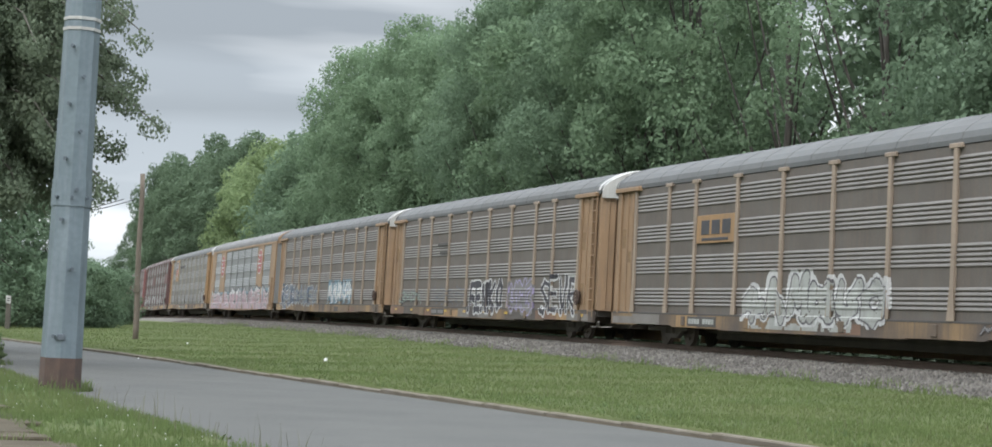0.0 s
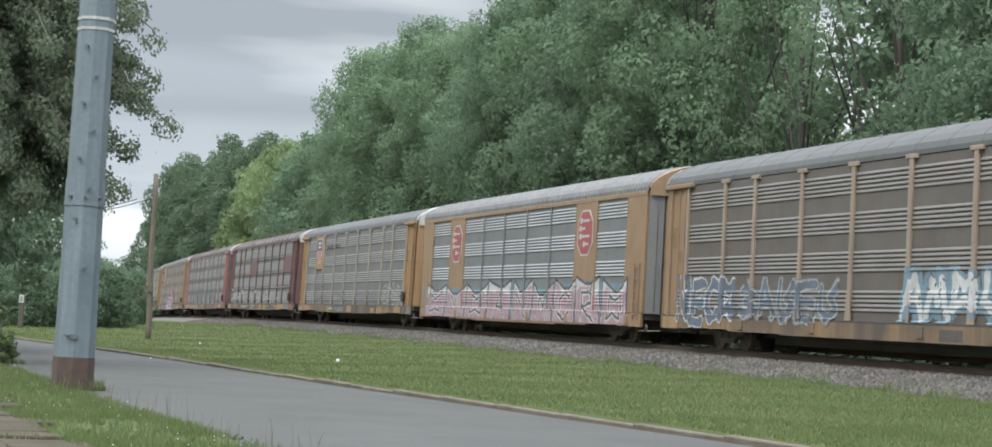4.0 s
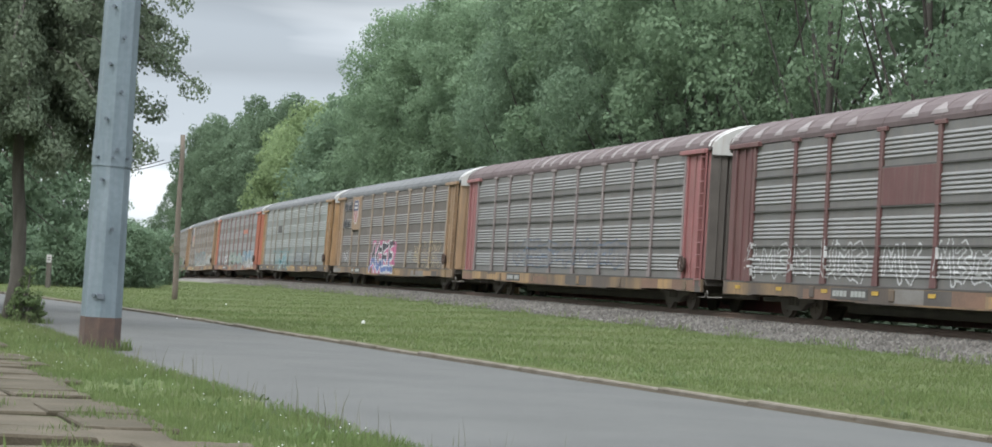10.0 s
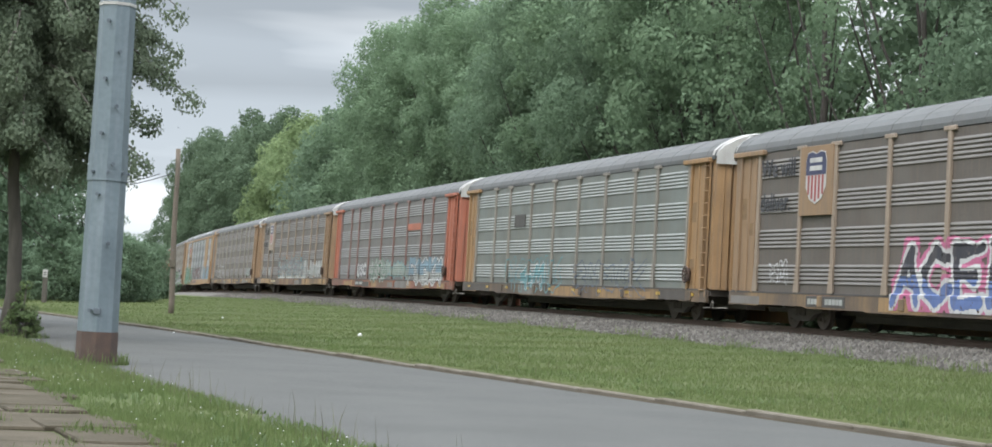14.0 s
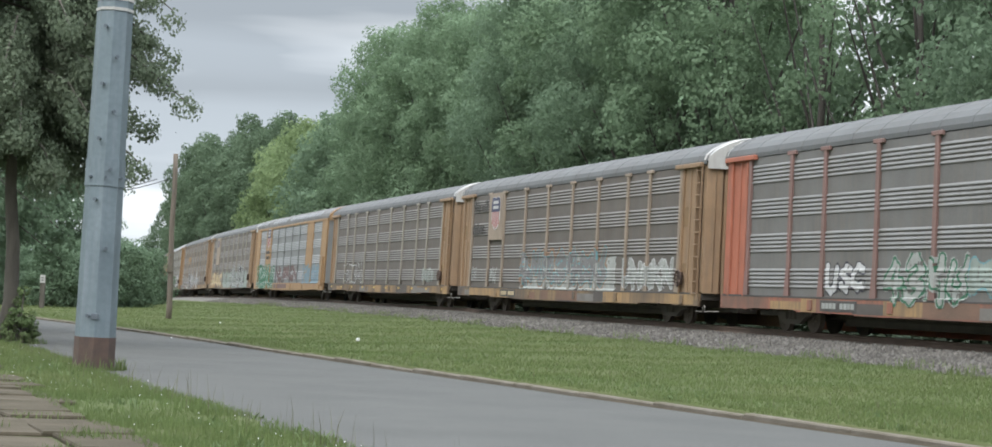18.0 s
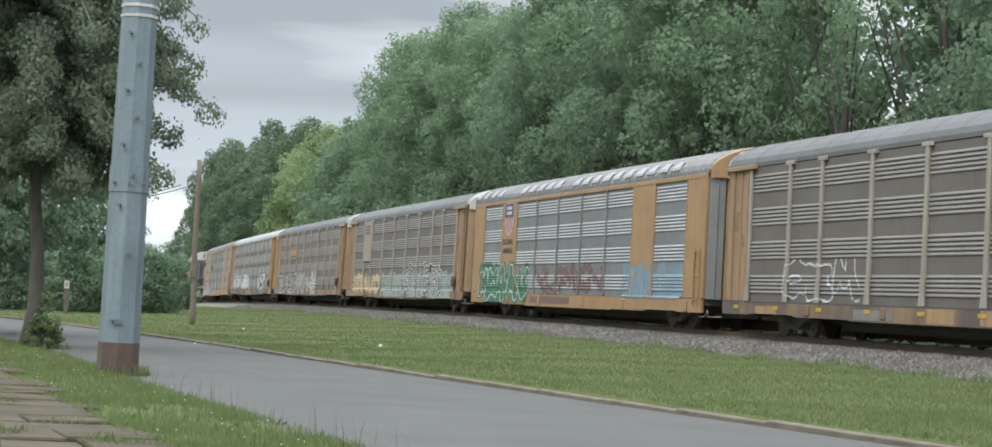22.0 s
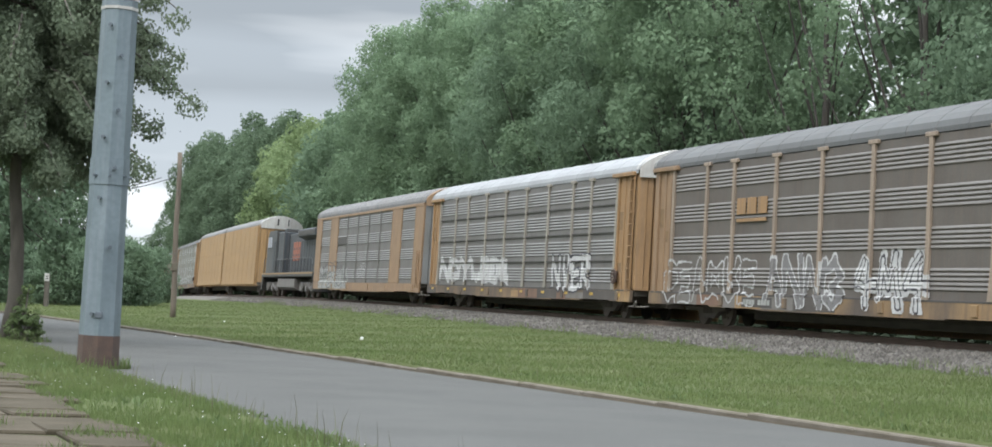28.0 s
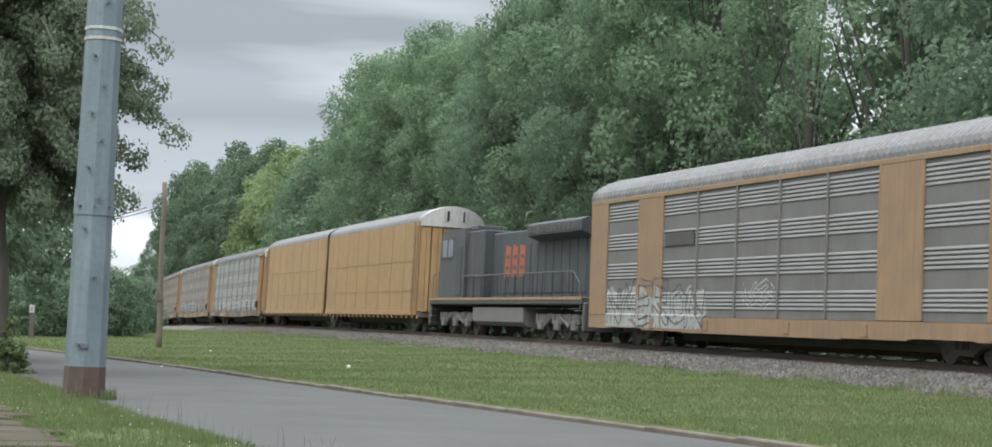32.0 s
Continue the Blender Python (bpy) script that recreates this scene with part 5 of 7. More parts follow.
M_BARE = mat("bare_weathered_zinc", (0.20, 0.18, 0.172), 0.75, 0.05, second=(0.145, 0.12, 0.115), scale=2.2, grain=20, bump=0.03, amount=0.6)


def peel_roof(root, seed, n=19, wide=(0.35, 1.0), tall=(0.28, 0.72), first=0, taper=0.8, lift=0.012, sheet=None, label="bare patch in the peeling roof paint"):
    """Patches of bare metal where the paint has come off between the roof seams."""
    rng = random.Random(seed)
    prof = [Vector((y, z)) for y, z in ROOF[1:6]]
    lengths = [(b - a).length for a, b in zip(prof, prof[1:])]
    for k in range(first, n):
        x0 = -HALF + (k + 0.12) * 2 * HALF / n
        w, top = rng.uniform(*wide), rng.uniform(*tall)
        skew = rng.uniform(0.3, 0.75) * taper
        if rng.random() < 0.12:
            continue
        bm = bmesh.new()
        rows = []
        for q in [i / 7 for i in range(8)]:
            d = 0.06 + q * top
            i, rest = 0, d
            while rest > lengths[i] and i < 3:
                rest -= lengths[i]
                i += 1
            p = prof[i].lerp(prof[i + 1], min(1, rest / lengths[i]))
            a, b = x0 + w * skew * q + rng.uniform(-.02, .02), x0 + w - w * (1 - skew) * q * taper + rng.uniform(-.02, .02)
            rows.append([bm.verts.new((x, p.x - lift, p.y + lift)) for x in (a, max(b, a + 0.02))])
        for r0, r1 in zip(rows, rows[1:]):
            bm.faces.new((r0[0], r0[1], r1[1], r1[0]))
        part("roof_patch", bm, sheet or M_BARE, root, label)


CARS = {}


def middle(k):
    """Where the middle of car k lies behind the first gap."""
    return k * PITCH - 15.3


def build_train():
    C = CARS
    C[0] = (rack_car("brown-grey ribbed car carrier with tan posts and a yellow emblem board", P_BROWN, C_TAN, C_YEL, M_ROOF), middle(0))
    C[1] = (rack_car("grey ribbed car carrier with tan posts and black-white spray lettering", P_BROWN, C_TAN, C_YEL, M_ROOF), middle(1))
    C[2] = (rack_car("grey ribbed car carrier with yellow end bays and pale blue graffiti", P_BROWN, C_TAN, C_YEL, M_ROOF), middle(2))
    C[3] = (bay_car("yellow-framed car carrier with bright ribbed panels, red emblems and pink graffiti", P_BRIGHT, C_YEL, M_ROOF_L), middle(3))
    C[4] = (rack_car("grey ribbed car carrier with golden end bays and a shield emblem", P_GREY, C_PALEPOST, C_GOLD, M_ROOF), middle(4))
    C[5] = (rack_car("maroon car carrier with grey ribbed panels and peeling roof", P_GREY, C_RED, C_RED, M_ROOF_M, C_SILL, rails=True), middle(5))
    C[6] = (rack_car("faded red car carrier with grey panels and blue graffiti", P_GREY, C_PINKPOST, C_PINK, M_ROOF_M, C_SILL, rails=True, doors=M_SILL_DARK), middle(6))
    C[7] = (rack_car("brown-dusted car carrier with tan posts and bold black-white graffiti", P_BROWN, C_TAN, C_YEL, M_ROOF), middle(7))
    C[8] = (rack_car("greenish-grey car carrier with yellow end bays and teal graffiti", P_GREEN, C_GREYPOST, C_GOLD, M_ROOF), middle(8))
    C[9] = (rack_car("orange-red car carrier with grey ribbed panels and green graffiti", P_GREY, C_RUSTPOST, C_ORANGE, M_ROOF, C_ORANGESILL), middle(9))
    C[10] = (rack_car("brown-dusted car carrier with shield emblem and broad teal graffiti", P_BROWN, C_TAN, C_YEL, M_ROOF), middle(10))
    C[11] = (rack_car("dark grey ribbed car carrier with tan posts and white tag", P_BROWN, C_PALEPOST, C_YEL, M_ROOF), middle(11))
    C[12] = (bay_car("bright yellow-framed car carrier with silver panels and green graffiti", P_BRIGHT, C_GOLD, M_ROOF_L), middle(12))
    C[13] = (rack_car("grey-brown car carrier with shield emblem and white-washed graffiti", P_BROWN, C_PALEPOST, C_YEL, M_ROOF), middle(13))
    C[14] = (rack_car("brown-grey car carrier with a yellow emblem and white outline graffiti", P_BROWN, C_TAN, C_YEL, M_ROOF), middle(14))
    C[15] = (rack_car("grey car carrier with pale roof and white block graffiti", P_GREY, C_PALEPOST, C_GOLD, M_ROOF_W, rails=True), middle(15))
    C[16] = (bay_car("tan-framed car carrier with ribbed panels and white outline graffiti", P_GREY, C_YEL, M_ROOF_L), middle(16))
    peel_roof(C[12][0], 77, 24, (0.72, 0.86), (0.42, 0.5), 0, 0.3, 0.05, M_ROOF_W, "bright galvanised roof panel")
    peel_roof(C[5][0], 55)
    peel_roof(C[6][0], 66, 24, (0.28, 0.42), (0.75, 1.05), 8, 0.2)
    pats = [(P_GREEN, C_GREYPOST, C_GOLD), (P_GREY, C_TAN, C_YEL), (P_BROWN, C_TAN, C_YEL), (P_GREY, C_TAN, C_YEL), (P_BROWN, C_TAN, C_YEL), (P_GREY, C_RED, C_RED), (P_GREY, C_TAN, C_YEL)]
    for i in range(7):
        p = pats[i]
        C[19 + i] = (rack_car("distant ribbed car carrier with coloured end bays", p[0], p[1], p[2], M_ROOF), 537.3 + PITCH * i)


build_train()


def big_unit(label, mid, left_end, right_end):
    """One half of a tall articulated car carrier with flush painted sides."""
    root = tagged(new("articulated_autorack"), label, "rail car", "cars of the passing freight train")
    H2 = 10.42
    up = 0.27
    bm = bmesh.new()
    box(bm, -H2, -1.5, 0.7, H2, 1.5, 0.95)
    box(bm, -H2, -0.35, 0.4, H2, 0.35, 0.7, 0.02)
    part("underframe", bm, M_DARK, root)
    for i in range(8):
        w = 2 * H2 / 8
        put("side_panel", slab_mesh("side_panel", (round(w - 0.004, 3), 0.07, 4.3), C_AMBER), root, (-H2 + w * (i + 0.5), SIDE, 3.12))
    for z in (1.95, 3.4):
        put("side_rail", slab_mesh("side_rail", (2 * H2 - 0.1, 0.012, 0.04), C_AMBER), root, (0, SIDE - 0.04, z))
    for x in np.linspace(-H2 + 0.15, H2 - 0.15, 9):
        put("post", slab_mesh("post", (0.06, 0.016, 4.3), C_AMBER), root, (float(x), SIDE - 0.042, 3.12))
    bm = bmesh.new()
    box(bm, -H2, 1.56, 0.7, H2, 1.63, 5.3)
    part("far_side", bm, C_AMBER, root)
    bm = bmesh.new()
    box(bm, -H2, SIDE - 0.06, 0.78, H2, SIDE + 0.04, 1.0, 0.012)
    part("side_sill", bm, C_AMBER, root)
    for i in range(22):
        put("sill_bracket", slab_mesh("sill_bracket", (0.1, 0.08, 0.16), C_AMBER), root, (-H2 + 0.4 + i * 0.99, SIDE - 0.02, 0.7))
    bm = bmesh.new()
    prof = [(y, z + up) for y, z in ROOF]
    rows = [[bm.verts.new((x, y, z)) for y, z in prof] for x in np.linspace(-H2, H2, 14)]
    for r0, r1 in zip(rows, rows[1:]):
        for i in range(len(prof) - 1):
            bm.faces.new((r0[i], r1[i], r1[i + 1], r0[i + 1]))
    part("roof", bm, M_ROOF_L, root)
    for sg, real in ((-1, left_end), (1, right_end)):
        if real:
            end_doors(root, C_AMBER, sg * (H2 - 0.05), sg, 5.25)
            re = put("roof_end", roof_end_mesh(M_WHITE), root, (sg * H2, 0, up), "white roof end with dark slots", rz=0 if sg > 0 else 180)
            for y in (-0.35, 0.45):
                put("slot", slab_mesh("slot", (0.03, 0.12, 0.5), M_BLACK), re, (0.40, y, 5.32))
            put("ladder", ladder_mesh(C_AMBER, 0.7, 5.1), root, (sg * (H2 - 0.35), SIDE - 0.06, 0))
            put("end_post", slab_mesh("end_post", (0.16, 0.1, 4.35), C_SILL), root, (sg * (H2 - 0.8), SIDE - 0.03, 3.12), "rust-brown end post")
            coupler(root, sg * (H2 + 0.1), sg)
            truck(root, sg * 8.3)
        else:
            bm = bmesh.new()
            box(bm, sg * H2 - 0.05, -1.25, 0.9, sg * H2 + 0.36, 1.25, 5.2)
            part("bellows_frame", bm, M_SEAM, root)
            if sg > 0:
                truck(root, sg * 10.9)
    return root


C_AMBER = paint("amber_yellow_paint", (0.31, 0.188, 0.078))
C_NAVY = paint("dull_navy_paint", (0.038, 0.046, 0.054))
C_GREYLOCO = paint("slate_grey_paint", (0.055, 0.060, 0.062))
C_TANK = paint("sooty_grey_tank_paint", (0.14, 0.132, 0.122))
M_GLASS = mat("dark_cab_glass", (0.05, 0.06, 0.07), 0.12, 0.0, bump=0, spec=0.8)
M_RAILING = mat("pale_handrail_paint", (0.09, 0.095, 0.095), 0.7, bump=0.02)
M_ORANGE = mat("orange_emblem_paint", (0.27, 0.085, 0.048), 0.6, bump=0.02)
M_YELLOW = mat("yellow_stripe_paint", (0.28, 0.18, 0.085), 0.7, bump=0.02)


def locomotive():
    """A six-axle diesel running cab-last: nose to -x, radiator end to +x."""
    root = tagged(new("diesel_locomotive"), "dark navy diesel locomotive with yellow trim and handrails", "locomotive", "cars of the passing freight train")

    def blk(name, x0, x1, y, z0, z1, m, label="", bevel=0.04, parent=None):
        bm = bmesh.new()
        box(bm, x0, -y, z0, x1, y, z1, bevel)
        return part(name, bm, m, parent or root, label)
    blk("platform", -10.3, 10.3, 1.55, 1.32, 1.62, C_GREYLOCO)
    bm = bmesh.new()
    box(bm, -10.3, -1.575, 1.50, 10.3, -1.555, 1.6)
    part("sill_stripe", bm, M_YELLOW, root, "yellow stripe along the sill")
    # nose, sloped
    bm = bmesh.new()
    pr = [(-10.25, 1.62), (-10.25, 2.75), (-9.75, 3.35), (-8.7, 3.55), (-8.7, 1.62)]
    f = [bm.verts.new((x, -1.2, z)) for x, z in pr]
    g = [bm.verts.new((x, 1.2, z)) for x, z in pr]
    bm.faces.new(f)
    bm.faces.new(g[::-1])
    for i in range(5):
        bm.faces.new((f[i], f[(i + 1) % 5], g[(i + 1) % 5], g[i]))
    part("nose", bm, C_GREYLOCO, root)
    bm = bmesh.new()
    pr = [(-9.0, 1.62), (-9.0, 3.4), (-8.75, 4.35), (-8.2, 4.68), (-5.0, 4.68), (-5.0, 1.62)]
    f = [bm.verts.new((x, -1.5, z)) for x, z in pr]
    g = [bm.verts.new((x, 1.5, z)) for x, z in pr]
    bm.faces.new(f)
    bm.faces.new(g[::-1])
    for i in range(6):
        bm.faces.new((f[i], f[(i + 1) % 6], g[(i + 1) % 6], g[i]))
    cab = part("cab", bm, C_GREYLOCO, root)
    for x0, x1 in ((-8.55, -7.75), (-7.6, -6.8)):
        bm = bmesh.new()
        box(bm, x0, -1.53, 3.45, x1, -1.505, 4.25, 0.02)
        w = part("cab_window", bm, M_GLASS, cab, "dark cab window")
        bm = bmesh.new()
        for a in ((x0 - .05, 3.40, x1 + .05, 3.45), (x0 - .05, 4.25, x1 + .05, 4.30), (x0 - .05, 3.40, x0, 4.3), (x1, 3.40, x1 + .05, 4.3)):
            box(bm, a[0], -1.54, a[1], a[2], -1.5, a[3])
        part("window_frame", bm, M_RAILING, cab)
    bm = bmesh.new()
    box(bm, -6.2, -1.53, 1.7, -5.4, -1.5, 3.9, 0.02)
    part("cab_door", bm, C_NAVY, cab)
    blk("equipment_hood", -5.0, -2.6, 1.36, 1.62, 4.52, C_NAVY)
    hood = blk("engine_hood", -2.6, 9.9, 0.95, 1.62, 4.36, C_NAVY)
    for i in range(11):
        put("hood_door", slab_mesh("hood_door", (0.82, 0.04, 2.0), C_NAVY), hood, (-0.6 + i * 0.93, -0.96, 2.8))
    bm = bmesh.new()
    pr = [(0.9, 3.8), (1.5, 4.02), (1.5, 4.42), (1.2, 4.55), (-1.2, 4.55), (-1.5, 4.42), (-1.5, 4.02), (-0.9, 3.8)]
    f = [bm.verts.new((3.6, y, z)) for y, z in pr]
    g = [bm.verts.new((9.9, y, z)) for y, z in pr]
    bm.faces.new(f)
    bm.faces.new(g[::-1])
    for i in range(8):
        bm.faces.new((f[i], f[(i + 1) % 8], g[(i + 1) % 8], g[i]))
    rad = part("radiator_wing", bm, C_NAVY, root)
    for i in range(12):
        put("louvre", slab_mesh("louvre", (0.4, 0.03, 0.28), M_SEAM), rad, (4.0 + i * 0.5, -1.51, 4.22))
    blk("rear_end", 9.9, 10.05, 0.97, 1.62, 4.45, M_YELLOW, "yellow hood end")
    for i in range(3):
        x = -0.7 + i * 0.95
        bm = bmesh.new()
        f = [bm.verts.new((x + a, -1.004, z)) for a, z in ((0, 2.45), (0.78, 2.5), (0.84, 3.72), (0.1, 3.78))]
        g = [bm.verts.new((v.co.x, -0.97, v.co.z)) for v in f]
        bm.faces.new(f)
        bm.faces.new(g[::-1])
        for k in range(4):
            bm.faces.new((f[k], f[(k + 1) % 4], g[(k + 1) % 4], g[k]))
        block = part("emblem_block", bm, M_ORANGE, root, "faded orange emblem block")
        put("emblem_slot", slab_mesh("emblem_slot", (0.4, 0.02, 0.16), C_NAVY), block, (x + 0.46, -1.0, 3.3))
        put("emblem_slot", slab_mesh("emblem_slot", (0.4, 0.02, 0.16), C_NAVY), block, (x + 0.40, -1.0, 2.85))
    # exhaust, horn, roof boxes
    blk("exhaust_stack", 0.6, 1.7, 0.35, 4.42, 4.7, M_DARK)
    blk("roof_unit", -7.4, -6.2, 0.6, 4.68, 4.92, C_GREYLOCO)
    # fuel tank and ladders
    bm = bmesh.new()
    tk = [(-1.45, 1.2), (-1.45, 0.62), (-1.2, 0.46), (1.2, 0.46), (1.45, 0.62), (1.45, 1.2)]
    f = [bm.verts.new((-3.5, y, z)) for y, z in tk]
    g = [bm.verts.new((3.4, y, z)) for y, z in tk]
    bm.faces.new(f)
    bm.faces.new(g[::-1])
    for i in range(6):
        bm.faces.new((f[i], f[(i + 1) % 6], g[(i + 1) % 6], g[i]))
    part("fuel_tank", bm, C_TANK, root, "grey fuel tank under the frame")
    # handrail with stanchions
    bm = bmesh.new()
    tube(bm, [(-4.9, -1.5, 2.55), (9.2, -1.5, 2.55), (9.9, -1.5, 2.1), (10.1, -1.5, 1.2)], 0.024, 6)
    tube(bm, [(-10.2, -1.45, 0.7), (-10.2, -1.45, 2.6), (-9.9, -1.4, 2.75)], 0.024, 6)
    part("handrail", bm, M_RAILING, root, "pale handrail")
    for x in np.arange(-4.6, 9.4, 1.15):
        bm = bmesh.new()
        tube(bm, [(float(x), -1.5, 1.6), (float(x), -1.5, 2.55)], 0.022, 6)
        part("stanchion", bm, M_BLACK, root)
    for sx in (-10.0, 9.9):
        for k in range(3):
            put("step", slab_mesh("step", (0.5, 0.25, 0.04), M_DARK), root, (sx, -1.45, 0.5 + 0.3 * k))
    blk("pilot", -10.55, -10.3, 1.5, 0.35, 1.4, C_GREYLOCO)
    blk("rear_pilot", 10.3, 10.5, 1.5, 0.35, 1.4, C_GREYLOCO)
    for sx in (-1, 1):
        bm = bmesh.new()
        for sy in (-1, 1):
            box(bm, -2.55, sy * 1.12 - 0.08, 0.62, 2.55, sy * 1.12 + 0.08, 0.98, 0.03)
            for k in (-1.9, 0, 1.9):
                box(bm, k - 0.22, sy * 1.22 - 0.09, 0.36, k + 0.22, sy * 1.22 + 0.09, 0.72, 0.03)
                for d in (-0.45, 0.45):
                    tube(bm, [(k + d, sy * 1.2, 0.6), (k + d, sy * 1.2, 0.98)], 0.09, 7)
            tube(bm, [(-1.4, sy * 1.25, 0.5), (-0.5, sy * 1.28, 0.85)], 0.06, 6)
            tube(bm, [(1.4, sy * 1.25, 0.5), (0.5, sy * 1.28, 0.85)], 0.06, 6)
        t = part("truck", bm, C_TANK, root, "grey three-axle truck", loc=(sx * 6.9, 0, 0))
        for k in (-1.9, 0, 1.9):
            WHEELSETS.append(put("wheelset", wheel_mesh(0.52), t, (k, 0, 0.52)))
        coupler(root, sx * 10.4, sx)
    return root


CARS[17] = (locomotive(), 467.2)
CARS[18] = (big_unit("front half of an amber articulated car carrier, white roof end", 0, False, True), 490.2)
CARS["18b"] = (big_unit("rear half of an amber articulated car carrier", 0, True, False), 511.8)

# ---- emblems, stencils and graffiti ----
INK = {}


def ink(name, rgb):
    if name not in INK:
        INK[name] = mat("spray_" + name, rgb, 0.75, second=tuple(c * 0.72 for c in rgb), scale=2.5, grain=30, bump=0.02, streak=DIRT, streak_amount=0.28)
    return INK[name]


WHITE, BLACK, GREY = ink("white", (0.47, 0.47, 0.465)), ink("black", (0.035, 0.035, 0.045)), ink("grey", (0.17, 0.165, 0.165))
PINK, LBLUE, BLUE = ink("pink", (0.35, 0.235, 0.258)), ink("light_blue", (0.15, 0.225, 0.27)), ink("blue", (0.10, 0.15, 0.32))
GREEN, TEAL, MAG = ink("green", (0.028, 0.13, 0.07)), ink("teal", (0.13, 0.265, 0.285)), ink("magenta", (0.42, 0.12, 0.22))
MAROON, LIME, VIOLET = ink("maroon", (0.14, 0.085, 0.078)), ink("pale_green", (0.24, 0.28, 0.25)), ink("violet", (0.30, 0.26, 0.42))
CHAR, PALE = ink("charcoal", (0.075, 0.07, 0.08)), ink("pale_grey", (0.31, 0.32, 0.30))
CREAM, DUSK, RUSTY = ink("cream", (0.45, 0.36, 0.22)), ink("dusk_blue", (0.11, 0.135, 0.175)), ink("rusty", (0.24, 0.15, 0.10))

GLYPHS = {
    "N": [[(0, 0), (0, 1), (1, 0), (1, 1)]], "O": [[(.5, 0), (.05, .25), (.05, .75), (.5, 1), (.95, .75), (.95, .25), (.5, 0)]],
    "Y": [[(0, 1), (.5, .5), (1, 1)], [(.5, .5), (.5, 0)]], "U": [[(0, 1), (0, .2), (.4, 0), (.9, .2), (.95, 1)]],
    "E": [[(1, 1), (0, 1), (0, 0), (1, 0)], [(0, .5), (.8, .5)]], "R": [[(0, 0), (0, 1), (.8, .95), (.8, .6), (0, .5), (1, 0)]],
    "S": [[(1, .9), (.4, 1), (0, .75), (.9, .35), (.6, 0), (0, .1)]], "V": [[(0, 1), (.5, 0), (1, 1)]], "C": [[(1, .85), (.5, 1), (0, .6), (0, .3), (.5, 0), (1, .2)]],
    "A": [[(0, 0), (.5, 1), (1, 0)], [(.2, .4), (.8, .4)]], "K": [[(0, 0), (0, 1)], [(1, 1), (0, .45), (1, 0)]], "F": [[(0, 0), (0, 1), (1, 1)], [(0, .5), (.8, .5)]],
    "1": [[(0, .1), (.2, .9), (.5, .4), (.8, 1), (1, 0)]], "2": [[(.1, 1), (.1, .3), (.5, .05), (.9, .3), (.6, .6), (1, 1)]], "3": [[(0, .8), (.5, 1), (.9, .7), (.3, .45), (.9, .25), (.4, 0), (0, .15)]],
    "4": [[(.5, 1), (0, .4), (1, .4)], [(.7, .9), (.6, 0)]], "5": [[(0, .1), (.05, .9), (.5, .7), (.95, .9), (1, .1), (.5, .3), (0, .1)]],
}


def rib_depth(groups, ribs):
    pr = rib_profile(groups, ribs)
    return np.array([p[0] for p in pr]), np.array([p[1] for p in pr])


def soft_noise(X, Z, scale, seed):
    """Smooth random field between -1 and 1 over arrays of places."""
    g = np.random.RandomState(seed % 99991).rand(64, 64) * 2 - 1
    x, z = X * scale + 17.3, Z * scale + 5.1
    i, j = np.floor(x).astype(int), np.floor(z).astype(int)
    fx, fz = x - i, z - j
    fx, fz = fx * fx * (3 - 2 * fx), fz * fz * (3 - 2 * fz)
    at = lambda a, b: g[a % 64, b % 64]
    return (at(i, j) * (1 - fx) + at(i + 1, j) * fx) * (1 - fz) + (at(i, j + 1) * (1 - fx) + at(i + 1, j + 1) * fx) * fz


def skin(X, Z, groups, ribs, cols, lift):
    """How far the car side stands out at places on it, plus a coat of paint."""
    pz, pd = rib_depth(groups, ribs)
    o = np.interp(Z, pz, pd) + lift
    if cols is not None:
        for a, b in cols:
            o = np.where((X >= a - 0.04) & (X <= b + 0.04), 0.052 + lift, o)
    else:
        near = np.min(np.abs(X[..., None] - np.array(POSTS)), -1)
        o = np.where(near < 0.11, 0.080 + lift, o)
    o = np.where(Z < 1.02, np.where(Z > 0.925, 0.07 + lift, 0.066 + lift), o)
    return SIDE - o


def coat(root, name, xs, zs, kind, mats, label, groups, ribs, cols, lift):
    """A film of paint over the marked cells of a grid on the car side."""
    GX, GZ = np.meshgrid(xs, zs)
    GY = skin(GX, GZ, groups, ribs, cols, lift)
    n = len(xs)
    j, i = np.where(kind >= 0)
    if not len(j):
        return
    quads = np.stack([j * n + i, j * n + i + 1, (j + 1) * n + i + 1, (j + 1) * n + i], 1)
    used, inv = np.unique(quads, return_inverse=True)
    verts = np.stack([GX.ravel()[used], GY.ravel()[used], GZ.ravel()[used]], 1)
    raw(name, verts.tolist(), inv.reshape(-1, 4).tolist(), mats, root, label, index=kind[j, i].tolist())


